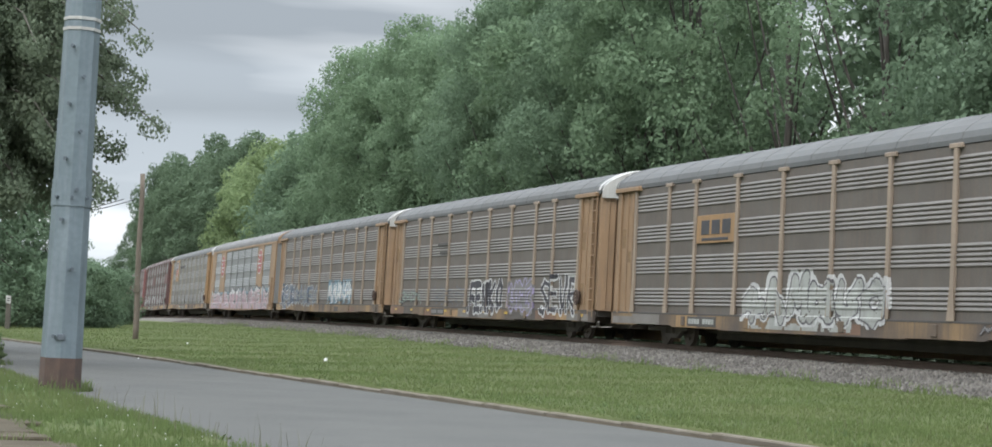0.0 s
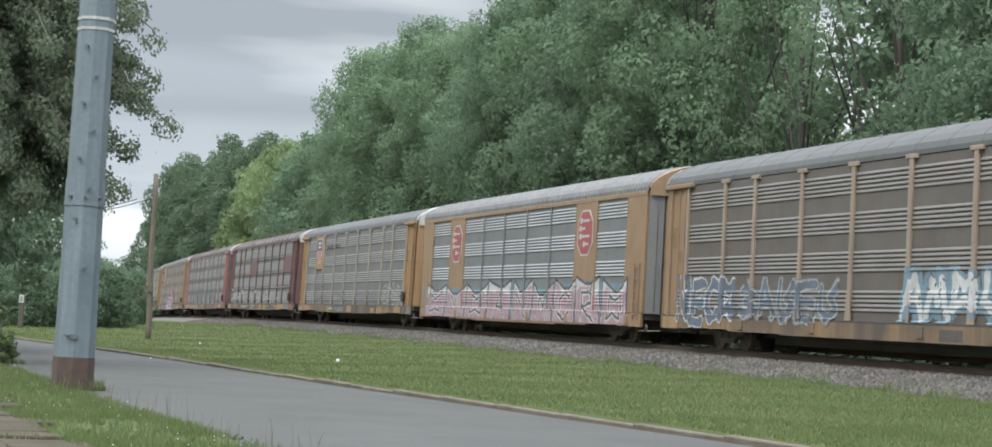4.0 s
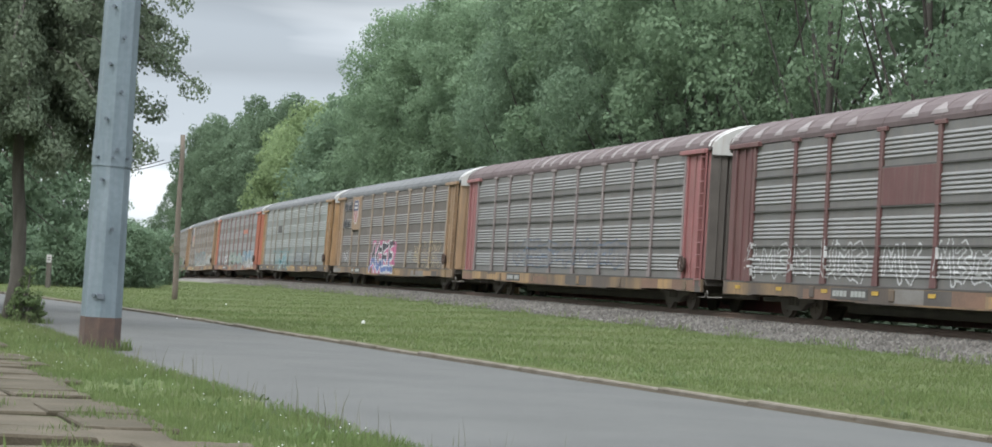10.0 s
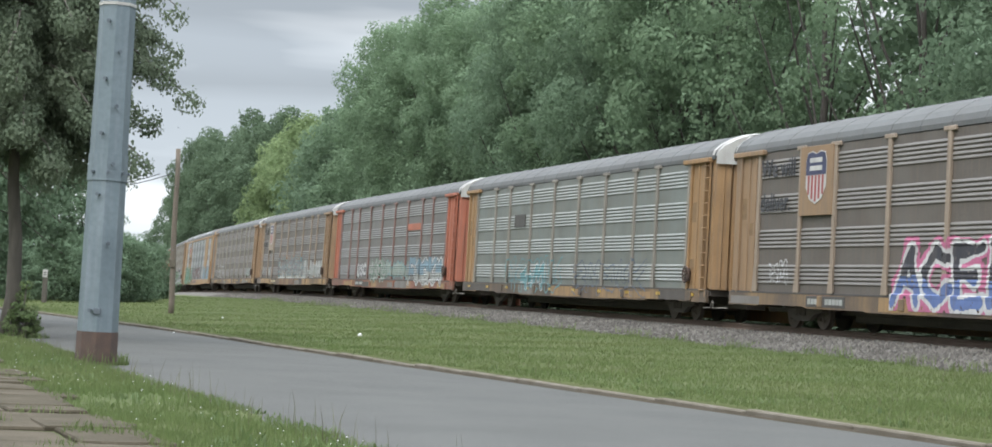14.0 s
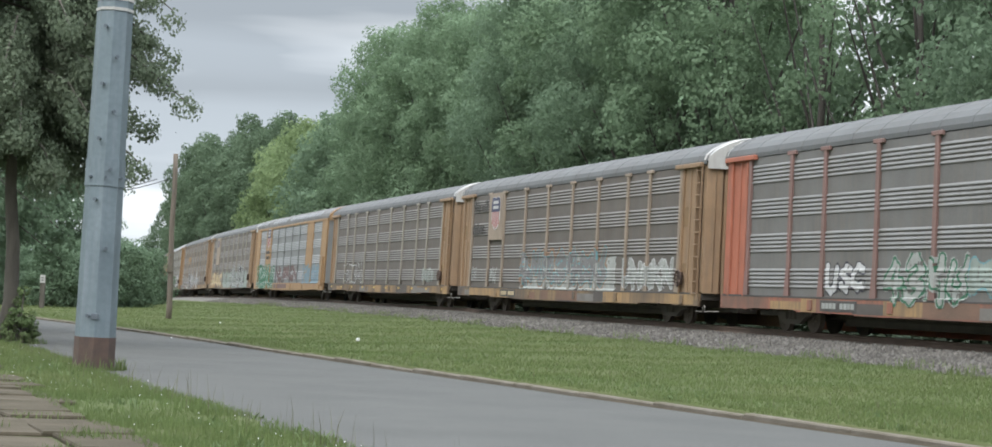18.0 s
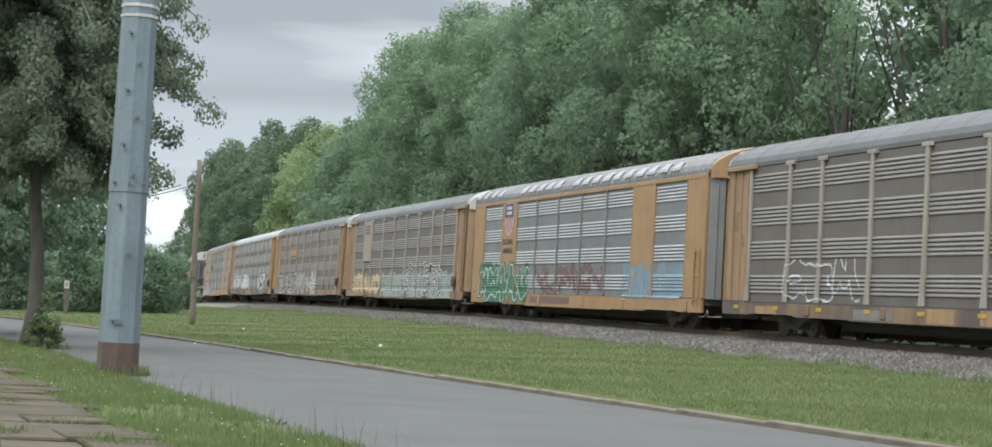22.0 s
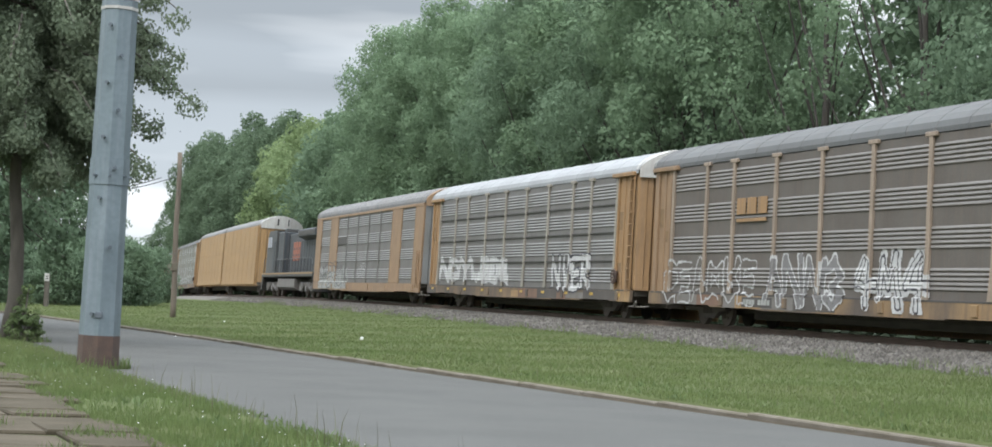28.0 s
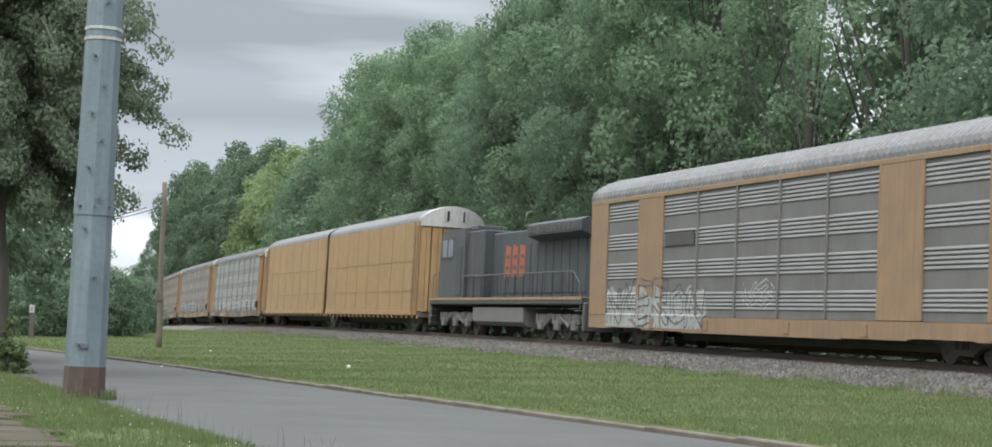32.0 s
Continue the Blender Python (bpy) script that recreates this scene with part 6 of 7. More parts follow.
def spray(root, x0, x1, z0, z1, word, fill, line, back=None, thick=0.12, edge=0.04, halo=0.16, seed=1, groups=4, ribs=5, cols=None, wear=0.12, split=None, arch=0.0, label="spray-painted graffiti"):
    """Paint on the car side: letter strokes with outline and backing, laid on the ribs of the panels."""
    rng = random.Random(seed)
    cell = 0.03
    xs, zs = np.arange(x0, x1 + cell, cell), np.arange(max(z0, 0.62 if cols is None else 0.58), z1 + cell, cell)
    X, Z = np.meshgrid((xs[:-1] + xs[1:]) / 2, (zs[:-1] + zs[1:]) / 2)
    XW = X + 0.07 * soft_noise(X, Z, 2.2, seed + 40)
    ZW = Z + 0.07 * soft_noise(X, Z, 2.2, seed + 41)
    D = np.full(X.shape, 9.0)
    w, h = (x1 - x0) / len(word), z1 - z0
    pad = thick + edge
    for i, ch in enumerate(word):
        if ch == " ":
            continue
        bx, bw = x0 + i * w + pad * 0.8, w - pad * 1.5
        by, bh = z0 + pad + rng.uniform(0, 0.07) * h, h - 2 * pad - rng.uniform(0, 0.14) * h
        bh *= 1 - arch * (2 * (i + 0.5) / len(word) - 1) ** 2
        sh = rng.uniform(-0.15, 0.15) * bw
        for line_pts in GLYPHS[ch]:
            pts = [(bx + (px + rng.uniform(-.05, .05)) * bw + sh * py, by + (py + rng.uniform(-.04, .04)) * bh) for px, py in line_pts]
            for (ax, az), (cx, cz) in zip(pts, pts[1:]):
                dx, dz = cx - ax, cz - az
                t = np.clip(((XW - ax) * dx + (ZW - az) * dz) / (dx * dx + dz * dz + 1e-9), 0, 1)
                D = np.minimum(D, np.hypot(XW - ax - t * dx, ZW - az - t * dz) * (1.2 - 0.35 * t))
    N1 = soft_noise(X, Z, 1.6, seed)
    N2 = soft_noise(X, Z, 7.0, seed + 9) * 0.6 + soft_noise(X, Z, 17.0, seed + 10) * 0.4
    kind = np.full(X.shape, -1)
    if back is not None:
        kind[D < thick + edge + halo * (1 + 0.9 * N1)] = 2
    kind[D < thick + edge] = 1
    if fill is not None:
        kind[D < thick] = 0
        if split is not None:
            kind[(D < thick) & (Z < z0 + (0.45 + 0.12 * N1) * h)] = 3
    else:
        kind[D < thick] = 2 if back is not None else -1
    kind[N2 > 0.62 - wear] = -1
    coat(root, "graffiti", xs, zs, kind, [fill or line, line, back or line, split or line], label, groups, ribs, cols, 0.012)


def peaks(root, x0, x1, z0, z1, word, seed, groups=4, ribs=5, cols=None, label="pointed pink and white graffiti with dark outlines"):
    """Letters as tall blocks with two pointed tops each, white above and pink below, blue between."""
    rng = random.Random(seed)
    cell = 0.03
    xs, zs = np.arange(x0, x1 + cell, cell), np.arange(max(z0, 0.62 if cols is None else 0.58), z1 + cell, cell)
    X, Z = np.meshgrid((xs[:-1] + xs[1:]) / 2, (zs[:-1] + zs[1:]) / 2)
    XW = X + 0.06 * soft_noise(X, Z, 2.0, seed)
    n, h = len(word), z1 - z0
    w = (x1 - x0) / n
    q = (XW - x0) / w
    b = np.clip(q.astype(int), 0, n - 1)
    q = q - b
    lean = np.array([rng.uniform(-0.07, 0.07) for _ in range(n)])[b] * (Z - z0) / h
    q = q + lean
    tops = np.array([rng.uniform(0.86, 1.0) for _ in range(n)])[b]
    notch = np.array([rng.uniform(0.16, 0.30) for _ in range(n)])[b]
    mid = np.array([rng.uniform(0.4, 0.6) for _ in range(n)])[b]
    v = np.where(q < mid, q / mid, (1 - q) / (1 - mid))
    top = z0 + h * (tops - notch * np.clip(v * 1.25, 0, 1) + 0.02)
    d = np.minimum(np.minimum(q - 0.035, 0.98 - q) * w, (top - Z) * 0.8)
    S = np.full(X.shape, 9.0)
    for i, ch in enumerate(word):
        for line_pts in GLYPHS[ch]:
            pts = [(x0 + (i + 0.27 + 0.48 * px) * w, z0 + (0.10 + 0.56 * pz) * h) for px, pz in line_pts]
            for (ax, az), (cx, cz) in zip(pts, pts[1:]):
                dx, dz = cx - ax, cz - az
                t = np.clip(((XW - ax) * dx + (Z - az) * dz) / (dx * dx + dz * dz + 1e-9), 0, 1)
                S = np.minimum(S, np.hypot(XW - ax - t * dx, Z - az - t * dz + 0.05 * soft_noise(X, Z, 3.0, seed + 5)))
    N1 = soft_noise(X, Z, 1.5, seed + 3)
    kind = np.full(X.shape, -1)
    kind[(d < 0) & (d > -0.22 - 0.2 * N1) & (Z < z0 + h * (tops - 0.1))] = 3
    kind[d > 0] = np.where(Z > z0 + h * (0.70 + 0.14 * N1), 0, 2)[d > 0]
    kind[(d > 0) & (S < 0.11)] = 0
    kind[(d > 0) & (S < 0.05)] = 1
    kind[(d < 0.05) & (d > -0.035)] = 1
    kind[(d < 0.10) & (d >= 0.05)] = 0
    N2 = soft_noise(X, Z, 8.0, seed + 9)
    kind[N2 > 0.7] = -1
    coat(root, "graffiti", xs, zs, kind, [WHITE, CHAR, PINK, LBLUE], label, groups, ribs, cols, 0.012)


def wash(root, x0, x1, z0, z1, m, seed, label, groups=4, ribs=5, cols=None):
    """A rolled-on patch of paint with ragged edges."""
    cell = 0.045
    xs, zs = np.arange(x0, x1 + cell, cell), np.arange(max(z0, 0.62 if cols is None else 0.58), z1 + cell, cell)
    X, Z = np.meshgrid((xs[:-1] + xs[1:]) / 2, (zs[:-1] + zs[1:]) / 2)
    d = np.minimum(np.minimum(X - x0, x1 - X), np.minimum(Z - z0 + 0.3, z1 - Z))
    kind = np.where((d + 0.28 * soft_noise(X, Z, 2.4, seed) > 0.12) & (soft_noise(X, Z, 6.0, seed + 3) < 0.62), 0, -1)
    coat(root, "paint_patch", xs, zs, kind, [m], label, groups, ribs, cols, 0.006)


def plate(root, name, x0, x1, z0, z1, m, label, y=-0.094):
    bm = bmesh.new()
    box(bm, x0, SIDE + y, z0, x1, SIDE + y + 0.03, z1, 0.006)
    return part(name, bm, m, root, label)


M_NAVY = mat("emblem_navy", (0.045, 0.05, 0.10), 0.6, bump=0.02)
M_EMBRED = mat("emblem_red", (0.28, 0.058, 0.058), 0.6, second=(0.23, 0.085, 0.078), bump=0.02)
M_EMBWHITE = mat("emblem_white", (0.44, 0.43, 0.415), 0.6, bump=0.02)
M_BLACKTXT = mat("black_lettering", (0.05, 0.05, 0.055), 0.7, bump=0.02)


def poly(root, name, pts, y, m, label=""):
    bm = bmesh.new()
    f = [bm.verts.new((x, y, z)) for x, z in pts]
    g = [bm.verts.new((x, y + 0.012, z)) for x, z in pts]
    bm.faces.new(f)
    bm.faces.new(g[::-1])
    for i in range(len(pts)):
        j = (i + 1) % len(pts)
        bm.faces.new((f[i], f[j], g[j], g[i]))
    return part(name, bm, m, root, label)


def shield(root, xc, z0, z1, w, y, board=None, fade=False):
    """A shield emblem: dark head, striped body."""
    white = M_EMBWHITE if not fade else C_TAN
    if board:
        a, b, c, d = board[:4]
        plate(root, "emblem_board", a, b, c, d, board[4], "painted emblem board", y + 0.012)
    h = z1 - z0
    sp = [(xc - w * .42, z1 - .03 * h), (xc - w * .2, z1), (xc, z1 - .05 * h), (xc + w * .2, z1), (xc + w * .42, z1 - .03 * h), (xc + w * .5, z1 - .2 * h), (xc + w * .48, z0 + .32 * h),
          (xc + w * .3, z0 + .1 * h), (xc, z0), (xc - w * .3, z0 + .1 * h), (xc - w * .48, z0 + .32 * h), (xc - w * .5, z1 - .2 * h)]
    sh = poly(root, "shield_emblem", sp, SIDE + y, white, "shield emblem with dark head and red stripes")
    zt = z0 + 0.55 * h
    poly(sh, "shield_head", [(xc - w * .48, zt), (xc + w * .48, zt), (xc + w * .485, z1 - .2 * h), (xc + w * .41, z1 - .045 * h), (xc + w * .2, z1 - .02 * h), (xc, z1 - .065 * h), (xc - w * .2, z1 - .02 * h), (xc - w * .41, z1 - .045 * h), (xc - w * .485, z1 - .2 * h)], SIDE + y - 0.006, M_NAVY)
    for i in range(2):
        poly(sh, "head_bar", [(xc - w * .3, zt + h * (.08 + .15 * i)), (xc + w * .3, zt + h * (.08 + .15 * i)), (xc + w * .3, zt + h * (.17 + .15 * i)), (xc - w * .3, zt + h * (.17 + .15 * i))], SIDE + y - 0.012, white)
    for i in range(0 if fade else 5):
        x = xc + (i - 2) * w * 0.17
        zb = z0 + h * (0.05 + 0.05 * abs(i - 2) ** 1.4)
        poly(sh, "stripe", [(x - w * .045, zb), (x + w * .045, zb), (x + w * .045, zt - .01), (x - w * .045, zt - .01)], SIDE + y - 0.006, M_EMBRED)


def octagon(root, xc, zc, w, h, y):
    def ring(s):
        a, b, c = w / 2 * s, h / 2 * s, min(w, h) * 0.27 * s
        return [(xc - a + c, zc - b), (xc + a - c, zc - b), (xc + a, zc - b + c), (xc + a, zc + b - c), (xc + a - c, zc + b), (xc - a + c, zc + b), (xc - a, zc + b - c), (xc - a, zc - b + c)]
    o = poly(root, "octagon_emblem", ring(1.0), SIDE + y, M_EMBWHITE, "red octagonal emblem with white rim")
    poly(o, "emblem_face", ring(0.92), SIDE + y - 0.006, M_EMBRED)
    for i, (a, b) in enumerate(((0.34, 0.26), (0.38, 0.0), (0.36, 0.3), (0.1, 0.24))):
        z = zc + h * (0.27 - 0.17 * i)
        cap = [(xc - w * a, z - .06 * h), (xc - w * (a - .13), z - .06 * h), (xc - w * (a - .13), z + .055 * h), (xc - w * a, z + .055 * h)]
        poly(o, "emblem_cap", cap, SIDE + y - 0.012, M_EMBWHITE)
        poly(o, "emblem_bar", [(xc - w * (a - .16), z - .03 * h), (xc + w * b, z - .03 * h), (xc + w * b, z + .022 * h), (xc - w * (a - .16), z + .022 * h)], SIDE + y - 0.012, M_EMBWHITE)


def lettering(root, text, x, z, size, m, y, squeeze=1.0, bold=0.0):
    """Readable words with the built-in font, as a mesh."""
    cu = bpy.data.curves.new("lettering", "FONT")
    cu.body, cu.size, cu.extrude, cu.offset = text, size, 0.004, bold
    cu.resolution_u = 3
    tmp = bpy.data.objects.new("lettering_tmp", cu)
    scene.collection.objects.link(tmp)
    bpy.context.view_layer.update()
    me = bpy.data.meshes.new_from_object(tmp.evaluated_get(bpy.context.evaluated_depsgraph_get()))
    bpy.data.objects.remove(tmp)
    bpy.data.curves.remove(cu)
    me.materials.clear()
    me.materials.append(m)
    ob = put("lettering", me, root, (x, SIDE + y, z))
    ob.rotation_euler = (radians(90), 0, 0)
    ob.scale = (squeeze, 1, 1)
    return ob


def stencil_bars(root, x, z, n, m=None, w=0.16, h=0.2, y=-0.075):
    """The car's number, as plain bars."""
    z, h = max(z, 0.68), 0.15
    plate(root, "number_plate", x - 0.12, x + n * w * 1.25 + 0.08, z - 0.07, z + h + 0.07, M_SEAM, "dark stencil plate for the car number", y + 0.004)
    for i in range(n):
        if i in (4,):
            continue
        poly(root, "number_bar", [(x + i * w * 1.25, z), (x + i * w * 1.25 + w, z), (x + i * w * 1.25 + w, z + h), (x + i * w * 1.25, z + h)], SIDE + y - 0.006, m or PALE)


def decorate():
    c = {k: v[0] for k, v in CARS.items()}
    cols = BAY_COLUMNS
    # first car
    plate(c[0], "emblem_board", -6.9, -4.3, 3.05, 3.87, C_GOLD, "yellow emblem board", -0.06)
    for i in range(3):
        plate(c[0], "emblem_block", -6.55 + i * 0.72, -6.0 + i * 0.72, 3.3, 3.72, M_BLACKTXT, "", -0.07)
    plate(c[0], "emblem_rule", -6.5, -4.7, 3.12, 3.2, M_BLACKTXT, "", -0.07)
    spray(c[0], -3.7, 4.2, 0.72, 2.2, "4A152O", PALE, CHAR, WHITE, 0.17, 0.045, 0.09, 3, arch=0.35, wear=0.06, label="arched white and grey graffiti")
    wash(c[0], -3.6, 2.6, 0.52, 0.9, PALE, 4, "pale paint on the sill")
    spray(c[0], 3.1, 4.4, 1.2, 2.0, "S1", WHITE, WHITE, None, 0.05, 0.02, 0, 6)
    stencil_bars(c[0], -7.2, 0.66, 9, PALE)
    spray(c[0], 8.2, 10.9, 0.62, 0.9, "1513", GREY, BLACK, None, 0.03, 0.02, 0, 5)
    # second
    spray(c[1], -1.0, 3.4, 0.62, 2.15, "FENKO", BLACK, WHITE, None, 0.13, 0.075, 0.10, 11, wear=0.05, label="black graffiti with white outline")
    spray(c[1], 4.2, 7.2, 0.7, 2.15, "253", None, VIOLET, GREY, 0.12, 0.05, 0.1, 12)
    spray(c[1], 7.9, 11.7, 0.66, 2.25, "SEVR", BLACK, WHITE, None, 0.09, 0.075, 0, 13, wear=0.05, label="black lettering with white outline")
    spray(c[1], -11.8, -8.3, 1.05, 1.75, "3151", LIME, BLACK, None, 0.05, 0.03, 0, 14)
    spray(c[1], -6.4, -1.4, 1.0, 1.9, "2525", None, DUSK, None, 0.10, 0.03, 0, 15, wear=0.3)
    for i in range(2):
        plate(c[1], "emblem_bar", -5.9 + i * 0.4, -4.3, 3.62 - i * 0.35, 3.75 - i * 0.35, M_SEAM, "", -0.06)
    stencil_bars(c[1], -6.3, 0.64, 9, GREY)
    # third
    spray(c[2], 1.0, 6.7, 0.98, 2.3, "A1524", WHITE, LBLUE, LBLUE, 0.12, 0.05, 0.12, 21, label="white and pale blue graffiti")
    spray(c[2], -12.3, -8.2, 0.62, 2.2, "NEC5", DUSK, WHITE, None, 0.13, 0.05, 0.05, 22, wear=0.06, label="dusk-blue graffiti with white outline")
    spray(c[2], -7.9, -2.0, 0.8, 2.1, "3A2E2", DUSK, PALE, GREY, 0.10, 0.05, 0.04, 23, wear=0.2)
    # red octagons
    for xc in (-7.97, 7.97):
        octagon(c[3], xc, 3.74, 1.5, 1.62, -0.068)
    peaks(c[3], -12.6, -0.1, 0.5, 2.2, "515A", 31, cols=cols)
    peaks(c[3], -0.1, 12.2, 0.5, 2.25, "N1OR5", 32, cols=cols)
    # shield car
    shield(c[4], -8.05, 3.3, 4.78, 1.25, -0.112, (-9.0, -7.1, 3.02, 4.92, C_GOLD))
    lettering(c[4], "BUILDING AMERICA", -6.3, 4.12, 0.34, M_BLACKTXT, -0.06, 1.15)
    for a, b, w in ((-8.7, -5.0, "312"), (-3.2, 0.2, "52"), (1.6, 6.5, "5253"), (7.5, 11.3, "314")):
        spray(c[4], a, b, 0.95, 2.15, w, None, GREY if a < 7 else WHITE, None, 0.10, 0.045, 0, int(a * 10) + 200, wear=0.3)
    stencil_bars(c[4], -4.6, 0.62, 8, PALE)
    # maroon
    plate(c[5], "maroon_panel", -4.2, -1.5, 2.99, 3.93, C_RED, "solid maroon panel", -0.058)
    plate(c[5], "maroon_panel", 9.05, 11.6, 2.99, 3.93, C_RED, "solid maroon panel", -0.058)
    spray(c[5], 10.7, 11.4, 3.2, 3.8, "3", None, CREAM, None, 0.09, 0.05, 0, 50)
    for i, (a, b, w) in enumerate(((-12.1, -7.8, "4135"), (-7.3, -4.6, "253"), (-4.0, -2.0, "12"), (-1.4, 1.1, "135"), (1.5, 3.9, "25"), (4.3, 6.7, "315"), (7.1, 8.4, "2"), (9.0, 11.2, "141"))):
        spray(c[5], a, b, 1.02, 2.15, w, None, WHITE, None, 0.06, 0.045, 0, 51 + i, wear=0.16)
    stencil_bars(c[5], -6.4, 0.62, 9, PALE)
    # faded red with blue
    spray(c[6], -6.4, 7.0, 1.15, 2.3, "2ES4153", GREY, DUSK, None, 0.13, 0.055, 0, 62, wear=0.25)
    stencil_bars(c[6], -6.6, 0.62, 8, PALE)
    # bold black-white
    spray(c[7], -3.9, 1.7, 0.6, 2.4, "ACEE", BLACK, WHITE, MAG, 0.14, 0.10, 0.12, 72, wear=0.03, label="bold black lettering with white outline and blue lower half", split=BLUE)
    wash(c[7], 1.0, 2.1, 1.1, 2.3, MAG, 71, "magenta edge of the graffiti")
    spray(c[7], 4.6, 5.4, 1.4, 1.95, "5", None, PALE, None, 0.04, 0.05, 0, 73)
    spray(c[7], 5.8, 7.2, 1.2, 2.1, "51", None, CREAM, None, 0.06, 0.04, 0, 74)
    spray(c[7], 7.5, 10.9, 0.95, 2.35, "A3K", None, CREAM, None, 0.10, 0.04, 0, 75, wear=0.25)
    spray(c[7], -10.9, -9.7, 1.15, 1.9, "51", None, WHITE, None, 0.05, 0.035, 0, 76)
    shield(c[7], -8.05, 3.35, 4.78, 1.2, -0.112, (-9.0, -7.1, 3.05, 4.92, C_YEL))
    lettering(c[7], "We will", -11.55, 4.2, 0.72, M_BLACKTXT, -0.06, 0.95, 0.012)
    lettering(c[7], "deliver.", -11.55, 3.25, 0.72, M_BLACKTXT, -0.06, 0.9, 0.012)
    stencil_bars(c[7], -8.3, 0.64, 10, PALE)
    # teal on green-grey
    spray(c[8], -7.2, -0.2, 0.55, 2.1, "14512", None, TEAL, None, 0.13, 0.06, 0.0, 81, wear=0.2, label="teal outline graffiti")
    spray(c[8], -5.2, -2.2, 0.7, 1.9, "41", TEAL, WHITE, None, 0.13, 0.05, 0, 83, label="teal and white graffiti")
    spray(c[8], 1.2, 8.5, 0.6, 1.95, "3152K", None, DUSK, None, 0.12, 0.05, 0, 82, wear=0.25, label="pale blue graffiti")
    plate(c[8], "old_stencil", -6.3, -4.9, 3.25, 3.75, M_SEAM, "dark faded stencil", -0.052)
    # orange car
    spray(c[9], -6.85, -4.7, 1.02, 1.9, "USC", WHITE, BLACK, None, 0.10, 0.045, 0, 91, label="white letters with black outline")
    spray(c[9], -3.75, 0.1, 0.8, 2.1, "4312", None, GREEN, PALE, 0.10, 0.06, 0.03, 92, wear=0.2, label="green graffiti")
    spray(c[9], 0.1, 4.8, 1.0, 2.0, "525N", LIME, TEAL, None, 0.17, 0.04, 0, 93, label="pale green graffiti")
    spray(c[9], 5.0, 11.4, 0.7, 2.1, "F3OKT".replace("T", "1"), LBLUE, CHAR, WHITE, 0.16, 0.04, 0.07, 94, wear=0.06, label="pale blue graffiti with white outline", split=PALE)
    plate(c[9], "bare_strip", 4.35, 6.9, 3.45, 3.78, C_ORANGE, "bare orange strip in the panel", -0.055)
    stencil_bars(c[9], -6.9, 0.62, 9, PALE)
    # teal monster
    wash(c[10], -4.6, 6.2, 0.95, 2.2, PALE, 101, "pale backing of the graffiti")
    spray(c[10], -4.7, 5.3, 1.0, 2.55, "4153452", GREY, TEAL, RUSTY, 0.16, 0.05, 0.09, 102, wear=0.22, label="broad teal, grey and rust-brown graffiti")
    spray(c[10], 6.8, 11.3, 1.0, 2.1, "UN5KM".replace("M", "N"), PALE, WHITE, None, 0.13, 0.04, 0, 103, label="white block lettering")
    spray(c[10], -11.5, -10.8, 1.25, 1.85, "5", None, PALE, None, 0.04, 0.05, 0, 104)
    spray(c[10], -8.8, -7.8, 1.1, 1.85, "12", PALE, PALE, None, 0.04, 0.03, 0, 105)
    shield(c[10], -8.05, 3.35, 4.78, 1.2, -0.112, (-9.0, -7.1, 2.95, 4.92, C_TAN))
    lettering(c[10], "We will", -11.55, 4.2, 0.72, M_SEAM, -0.06, 0.95, 0.012)
    lettering(c[10], "deliver.", -11.55, 3.25, 0.72, M_SEAM, -0.06, 0.9, 0.012)
    stencil_bars(c[10], -6.9, 0.62, 9, CREAM)
    # white outline
    spray(c[11], -9.4, -4.7, 1.0, 2.15, "OE1", None, WHITE, None, 0.17, 0.055, 0, 111, wear=0.05, label="white outline graffiti")
    spray(c[11], 8.5, 10.6, 1.1, 1.8, "ESE3", PALE, LIME, None, 0.06, 0.04, 0, 112)
    # green on yellow frame
    shield(c[12], -8.0, 3.42, 4.86, 1.25, -0.066)
    lettering(c[12], "BUILDING", -8.85, 3.06, 0.33, M_BLACKTXT, -0.058, 0.98, 0.006)
    lettering(c[12], "AMERICA", -8.75, 2.68, 0.33, M_BLACKTXT, -0.058, 1.0, 0.006)
    spray(c[12], -12.3, -5.0, 0.58, 2.3, "154A2", GREEN, WHITE, GREEN, 0.19, 0.06, 0.15, 121, 4, 5, cols, arch=0.25, label="green graffiti with white outline")
    spray(c[12], -4.4, 4.2, 0.95, 2.2, "NUFKN", MAROON, MAROON, None, 0.17, 0.03, 0, 122, 4, 5, cols, wear=0.42, label="dull brown-red block lettering")
    wash(c[12], 6.0, 11.8, 0.95, 2.25, LBLUE, 123, "pale blue paint patch", 4, 5, cols)
    plate(c[12], "brown_sill_patch", -4.5, 0.5, 0.62, 0.9, MAROON, "brown paint patch on the sill", -0.07)
    # washed
    wash(c[13], -4.0, 11.5, 0.62, 1.95, LIME, 131, "pale wash of paint")
    spray(c[13], 0.8, 9.5, 0.62, 2.45, "4SAVERO", PALE, BLACK, WHITE, 0.08, 0.085, 0.06, 132, wear=0.04, arch=0.2, label="dark outlined graffiti on a pale wash")
    spray(c[13], -11.7, -4.4, 0.6, 2.05, "25A2O", CREAM, RUSTY, None, 0.17, 0.05, 0, 133, label="cream graffiti")
    shield(c[13], -8.05, 3.5, 4.72, 1.05, -0.112, (-9.05, -7.05, 2.6, 4.9, C_TAN), True)
    # white outlines
    spray(c[14], -12.3, -5.3, 0.6, 2.1, "CEA52E", None, WHITE, None, 0.12, 0.055, 0, 141, wear=0.08, arch=0.15, label="white outline graffiti")
    spray(c[14], -4.8, 0.2, 0.6, 2.15, "ANN3", GREY, WHITE, None, 0.11, 0.055, 0, 142, wear=0.08, label="white outline graffiti")
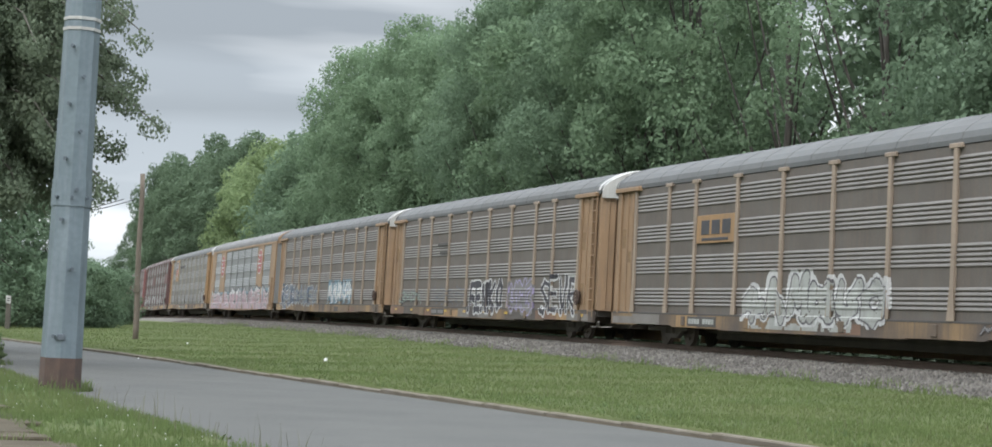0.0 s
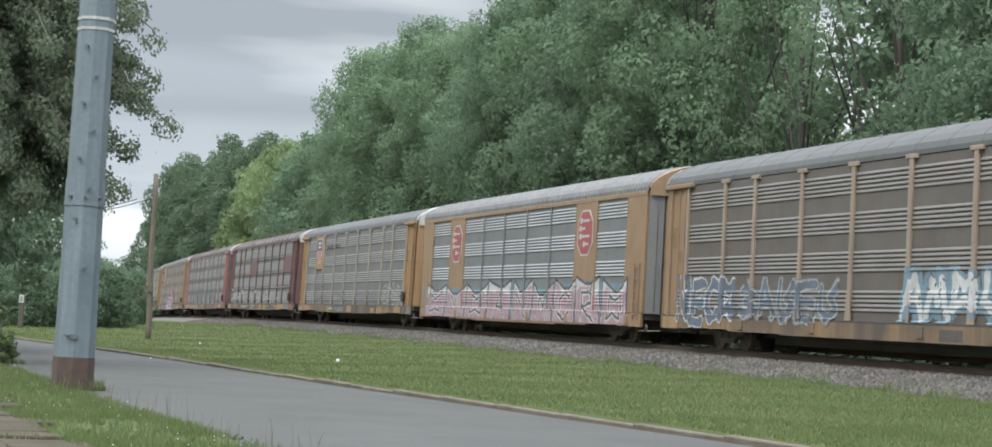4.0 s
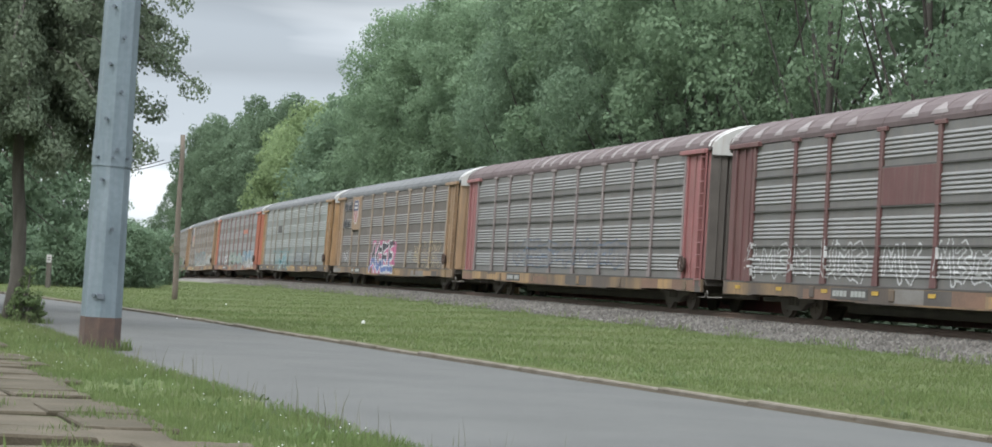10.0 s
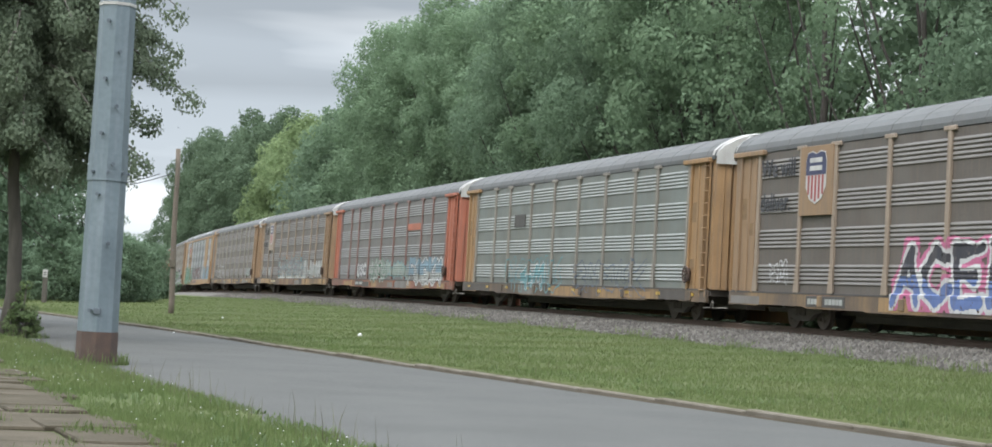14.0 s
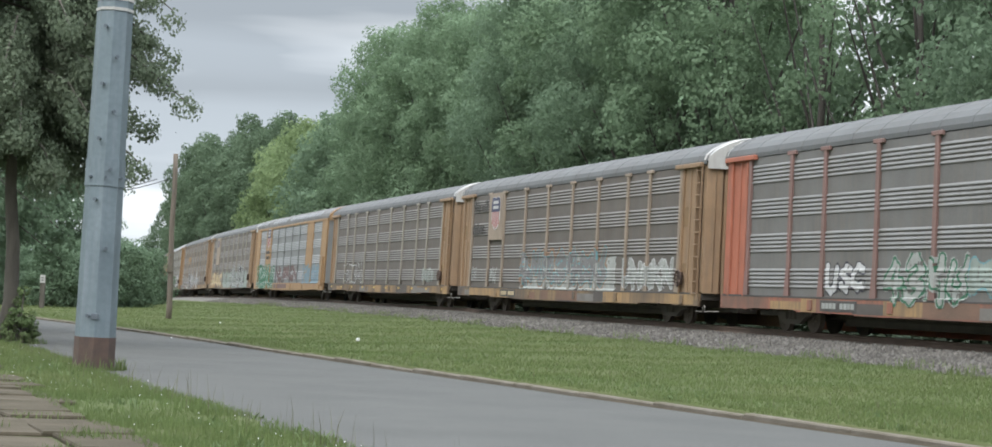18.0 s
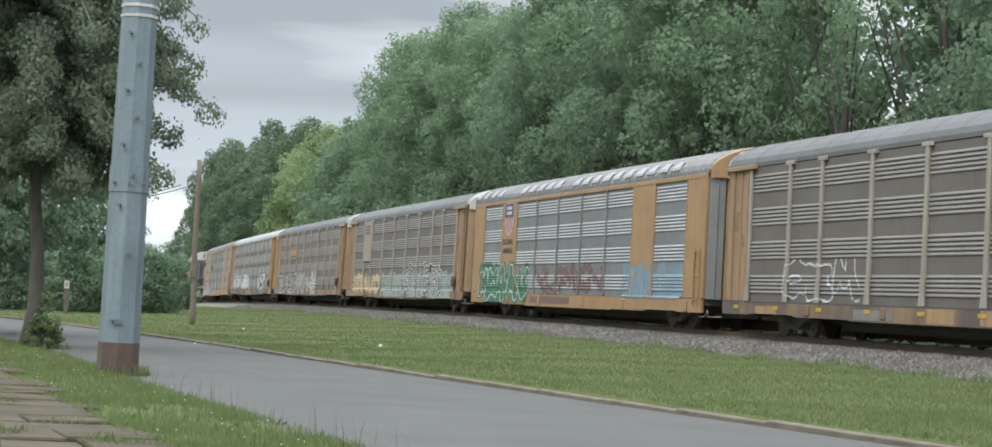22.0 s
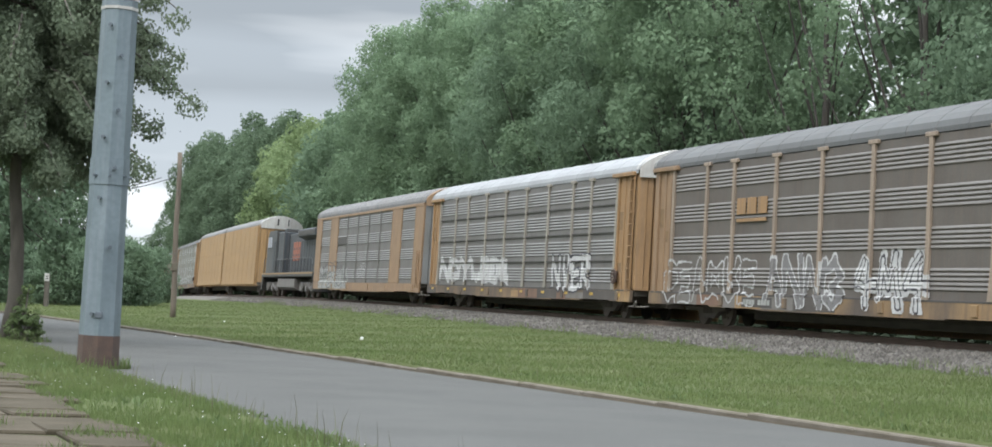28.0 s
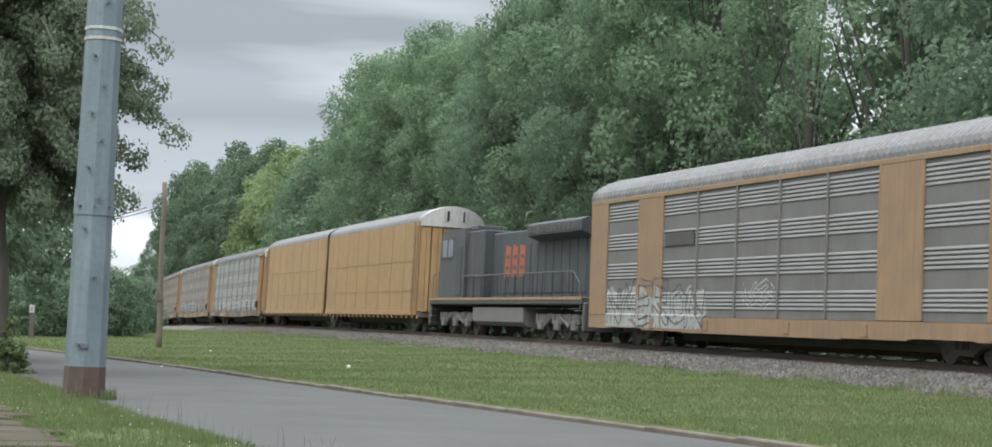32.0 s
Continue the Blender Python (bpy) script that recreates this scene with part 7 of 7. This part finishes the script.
    spray(c[14], 0.6, 4.3, 0.6, 2.2, "414", WHITE, BLACK, WHITE, 0.07, 0.05, 0.1, 143, label="dark and white graffiti")
    for i in range(3):
        plate(c[14], "emblem_block", -6.75 + i * 0.72, -6.15 + i * 0.72, 3.3, 3.78, C_GOLD, "yellow emblem block", -0.062)
    plate(c[14], "emblem_rule", -6.75, -4.75, 3.08, 3.18, C_GOLD, "", -0.062)
    stencil_bars(c[14], -6.0, 0.62, 9, PALE)
    # white blocks
    spray(c[15], -11.6, -0.6, 1.02, 2.3, "NOYUER", WHITE, WHITE, None, 0.18, 0.02, 0, 151, wear=0.04, label="white block lettering")
    spray(c[15], 4.9, 9.3, 0.8, 2.25, "NVER", WHITE, BLACK, None, 0.13, 0.06, 0, 152, wear=0.04, label="white letters with black outline")
    wash(c[16], -11.9, -3.4, 0.6, 1.95, PALE, 160, "pale backing of the graffiti", 4, 5, cols)
    spray(c[16], -11.8, -3.5, 0.62, 2.2, "N1ERON", None, CHAR, None, 0.09, 0.055, 0, 161, 4, 5, cols, wear=0.06, arch=0.25, label="dark outlined graffiti on pale paint")
    spray(c[16], -0.9, 1.2, 1.2, 2.1, "23", None, WHITE, None, 0.06, 0.03, 0, 162, 4, 5, cols, wear=0.25)
    plate(c[16], "old_stencil", -6.7, -4.4, 3.2, 3.6, M_SEAM, "dark faded stencil", -0.056)
    # those further back
    spray(c[19], -9, 8, 1.0, 2.1, "2153514", None, WHITE, None, 0.14, 0.06, 0, 191, label="white graffiti")
    spray(c[20], -10, 2, 1.0, 2.0, "31525", None, WHITE, GREY, 0.12, 0.06, 0, 201, label="white graffiti")
    spray(c[22], -8, 6, 1.0, 2.0, "15253", LBLUE, WHITE, None, 0.12, 0.06, 0, 221, label="pale graffiti")


decorate()

# ---- what moves ----


def progress(t):
    return 15.208 * t - 0.031 * t * t - 0.0045 * max(0.0, t - 13.0) ** 2


def car_pose(mid, t, half=9.9):
    s = mid - progress(t)
    a, b = track(s - half), track(s + half)
    x, y, z = (a[0] + b[0]) / 2, (a[1] + b[1]) / 2, (a[2] + b[2]) / 2
    h = math.atan2(-(b[0] - a[0]), b[1] - a[1])
    return pose(x, y, z, -math.degrees((a[4] + b[4]) / 2), math.degrees(math.atan2(b[2] - a[2], 2 * half)), math.degrees(h) - 90)


def motions():
    times = [i * 0.5 for i in range(65)]
    for k, (ob, mid) in CARS.items():
        walk(ob, [(t, car_pose(mid, t, 8.0 if k in (17, 18, "18b") else 9.9)) for t in times])
    spins = {}
    for w in WHEELSETS:
        key = (round(w.location.x, 2), round(w.location.z, 2))
        if key not in spins:
            r = w.location.z
            walk(w, [(i / FPS, pose(*w.location, 0, math.degrees(progress(i / FPS) / r) % 360, 0)) for i in range(32 * FPS + 1)])
            spins[key] = w
        else:
            w.rotation_mode = "QUATERNION"
            w.animation_data_create()
            w.animation_data.action = spins[key].animation_data.action
            w.animation_data.action_slot = spins[key].animation_data.action_slot


motions()
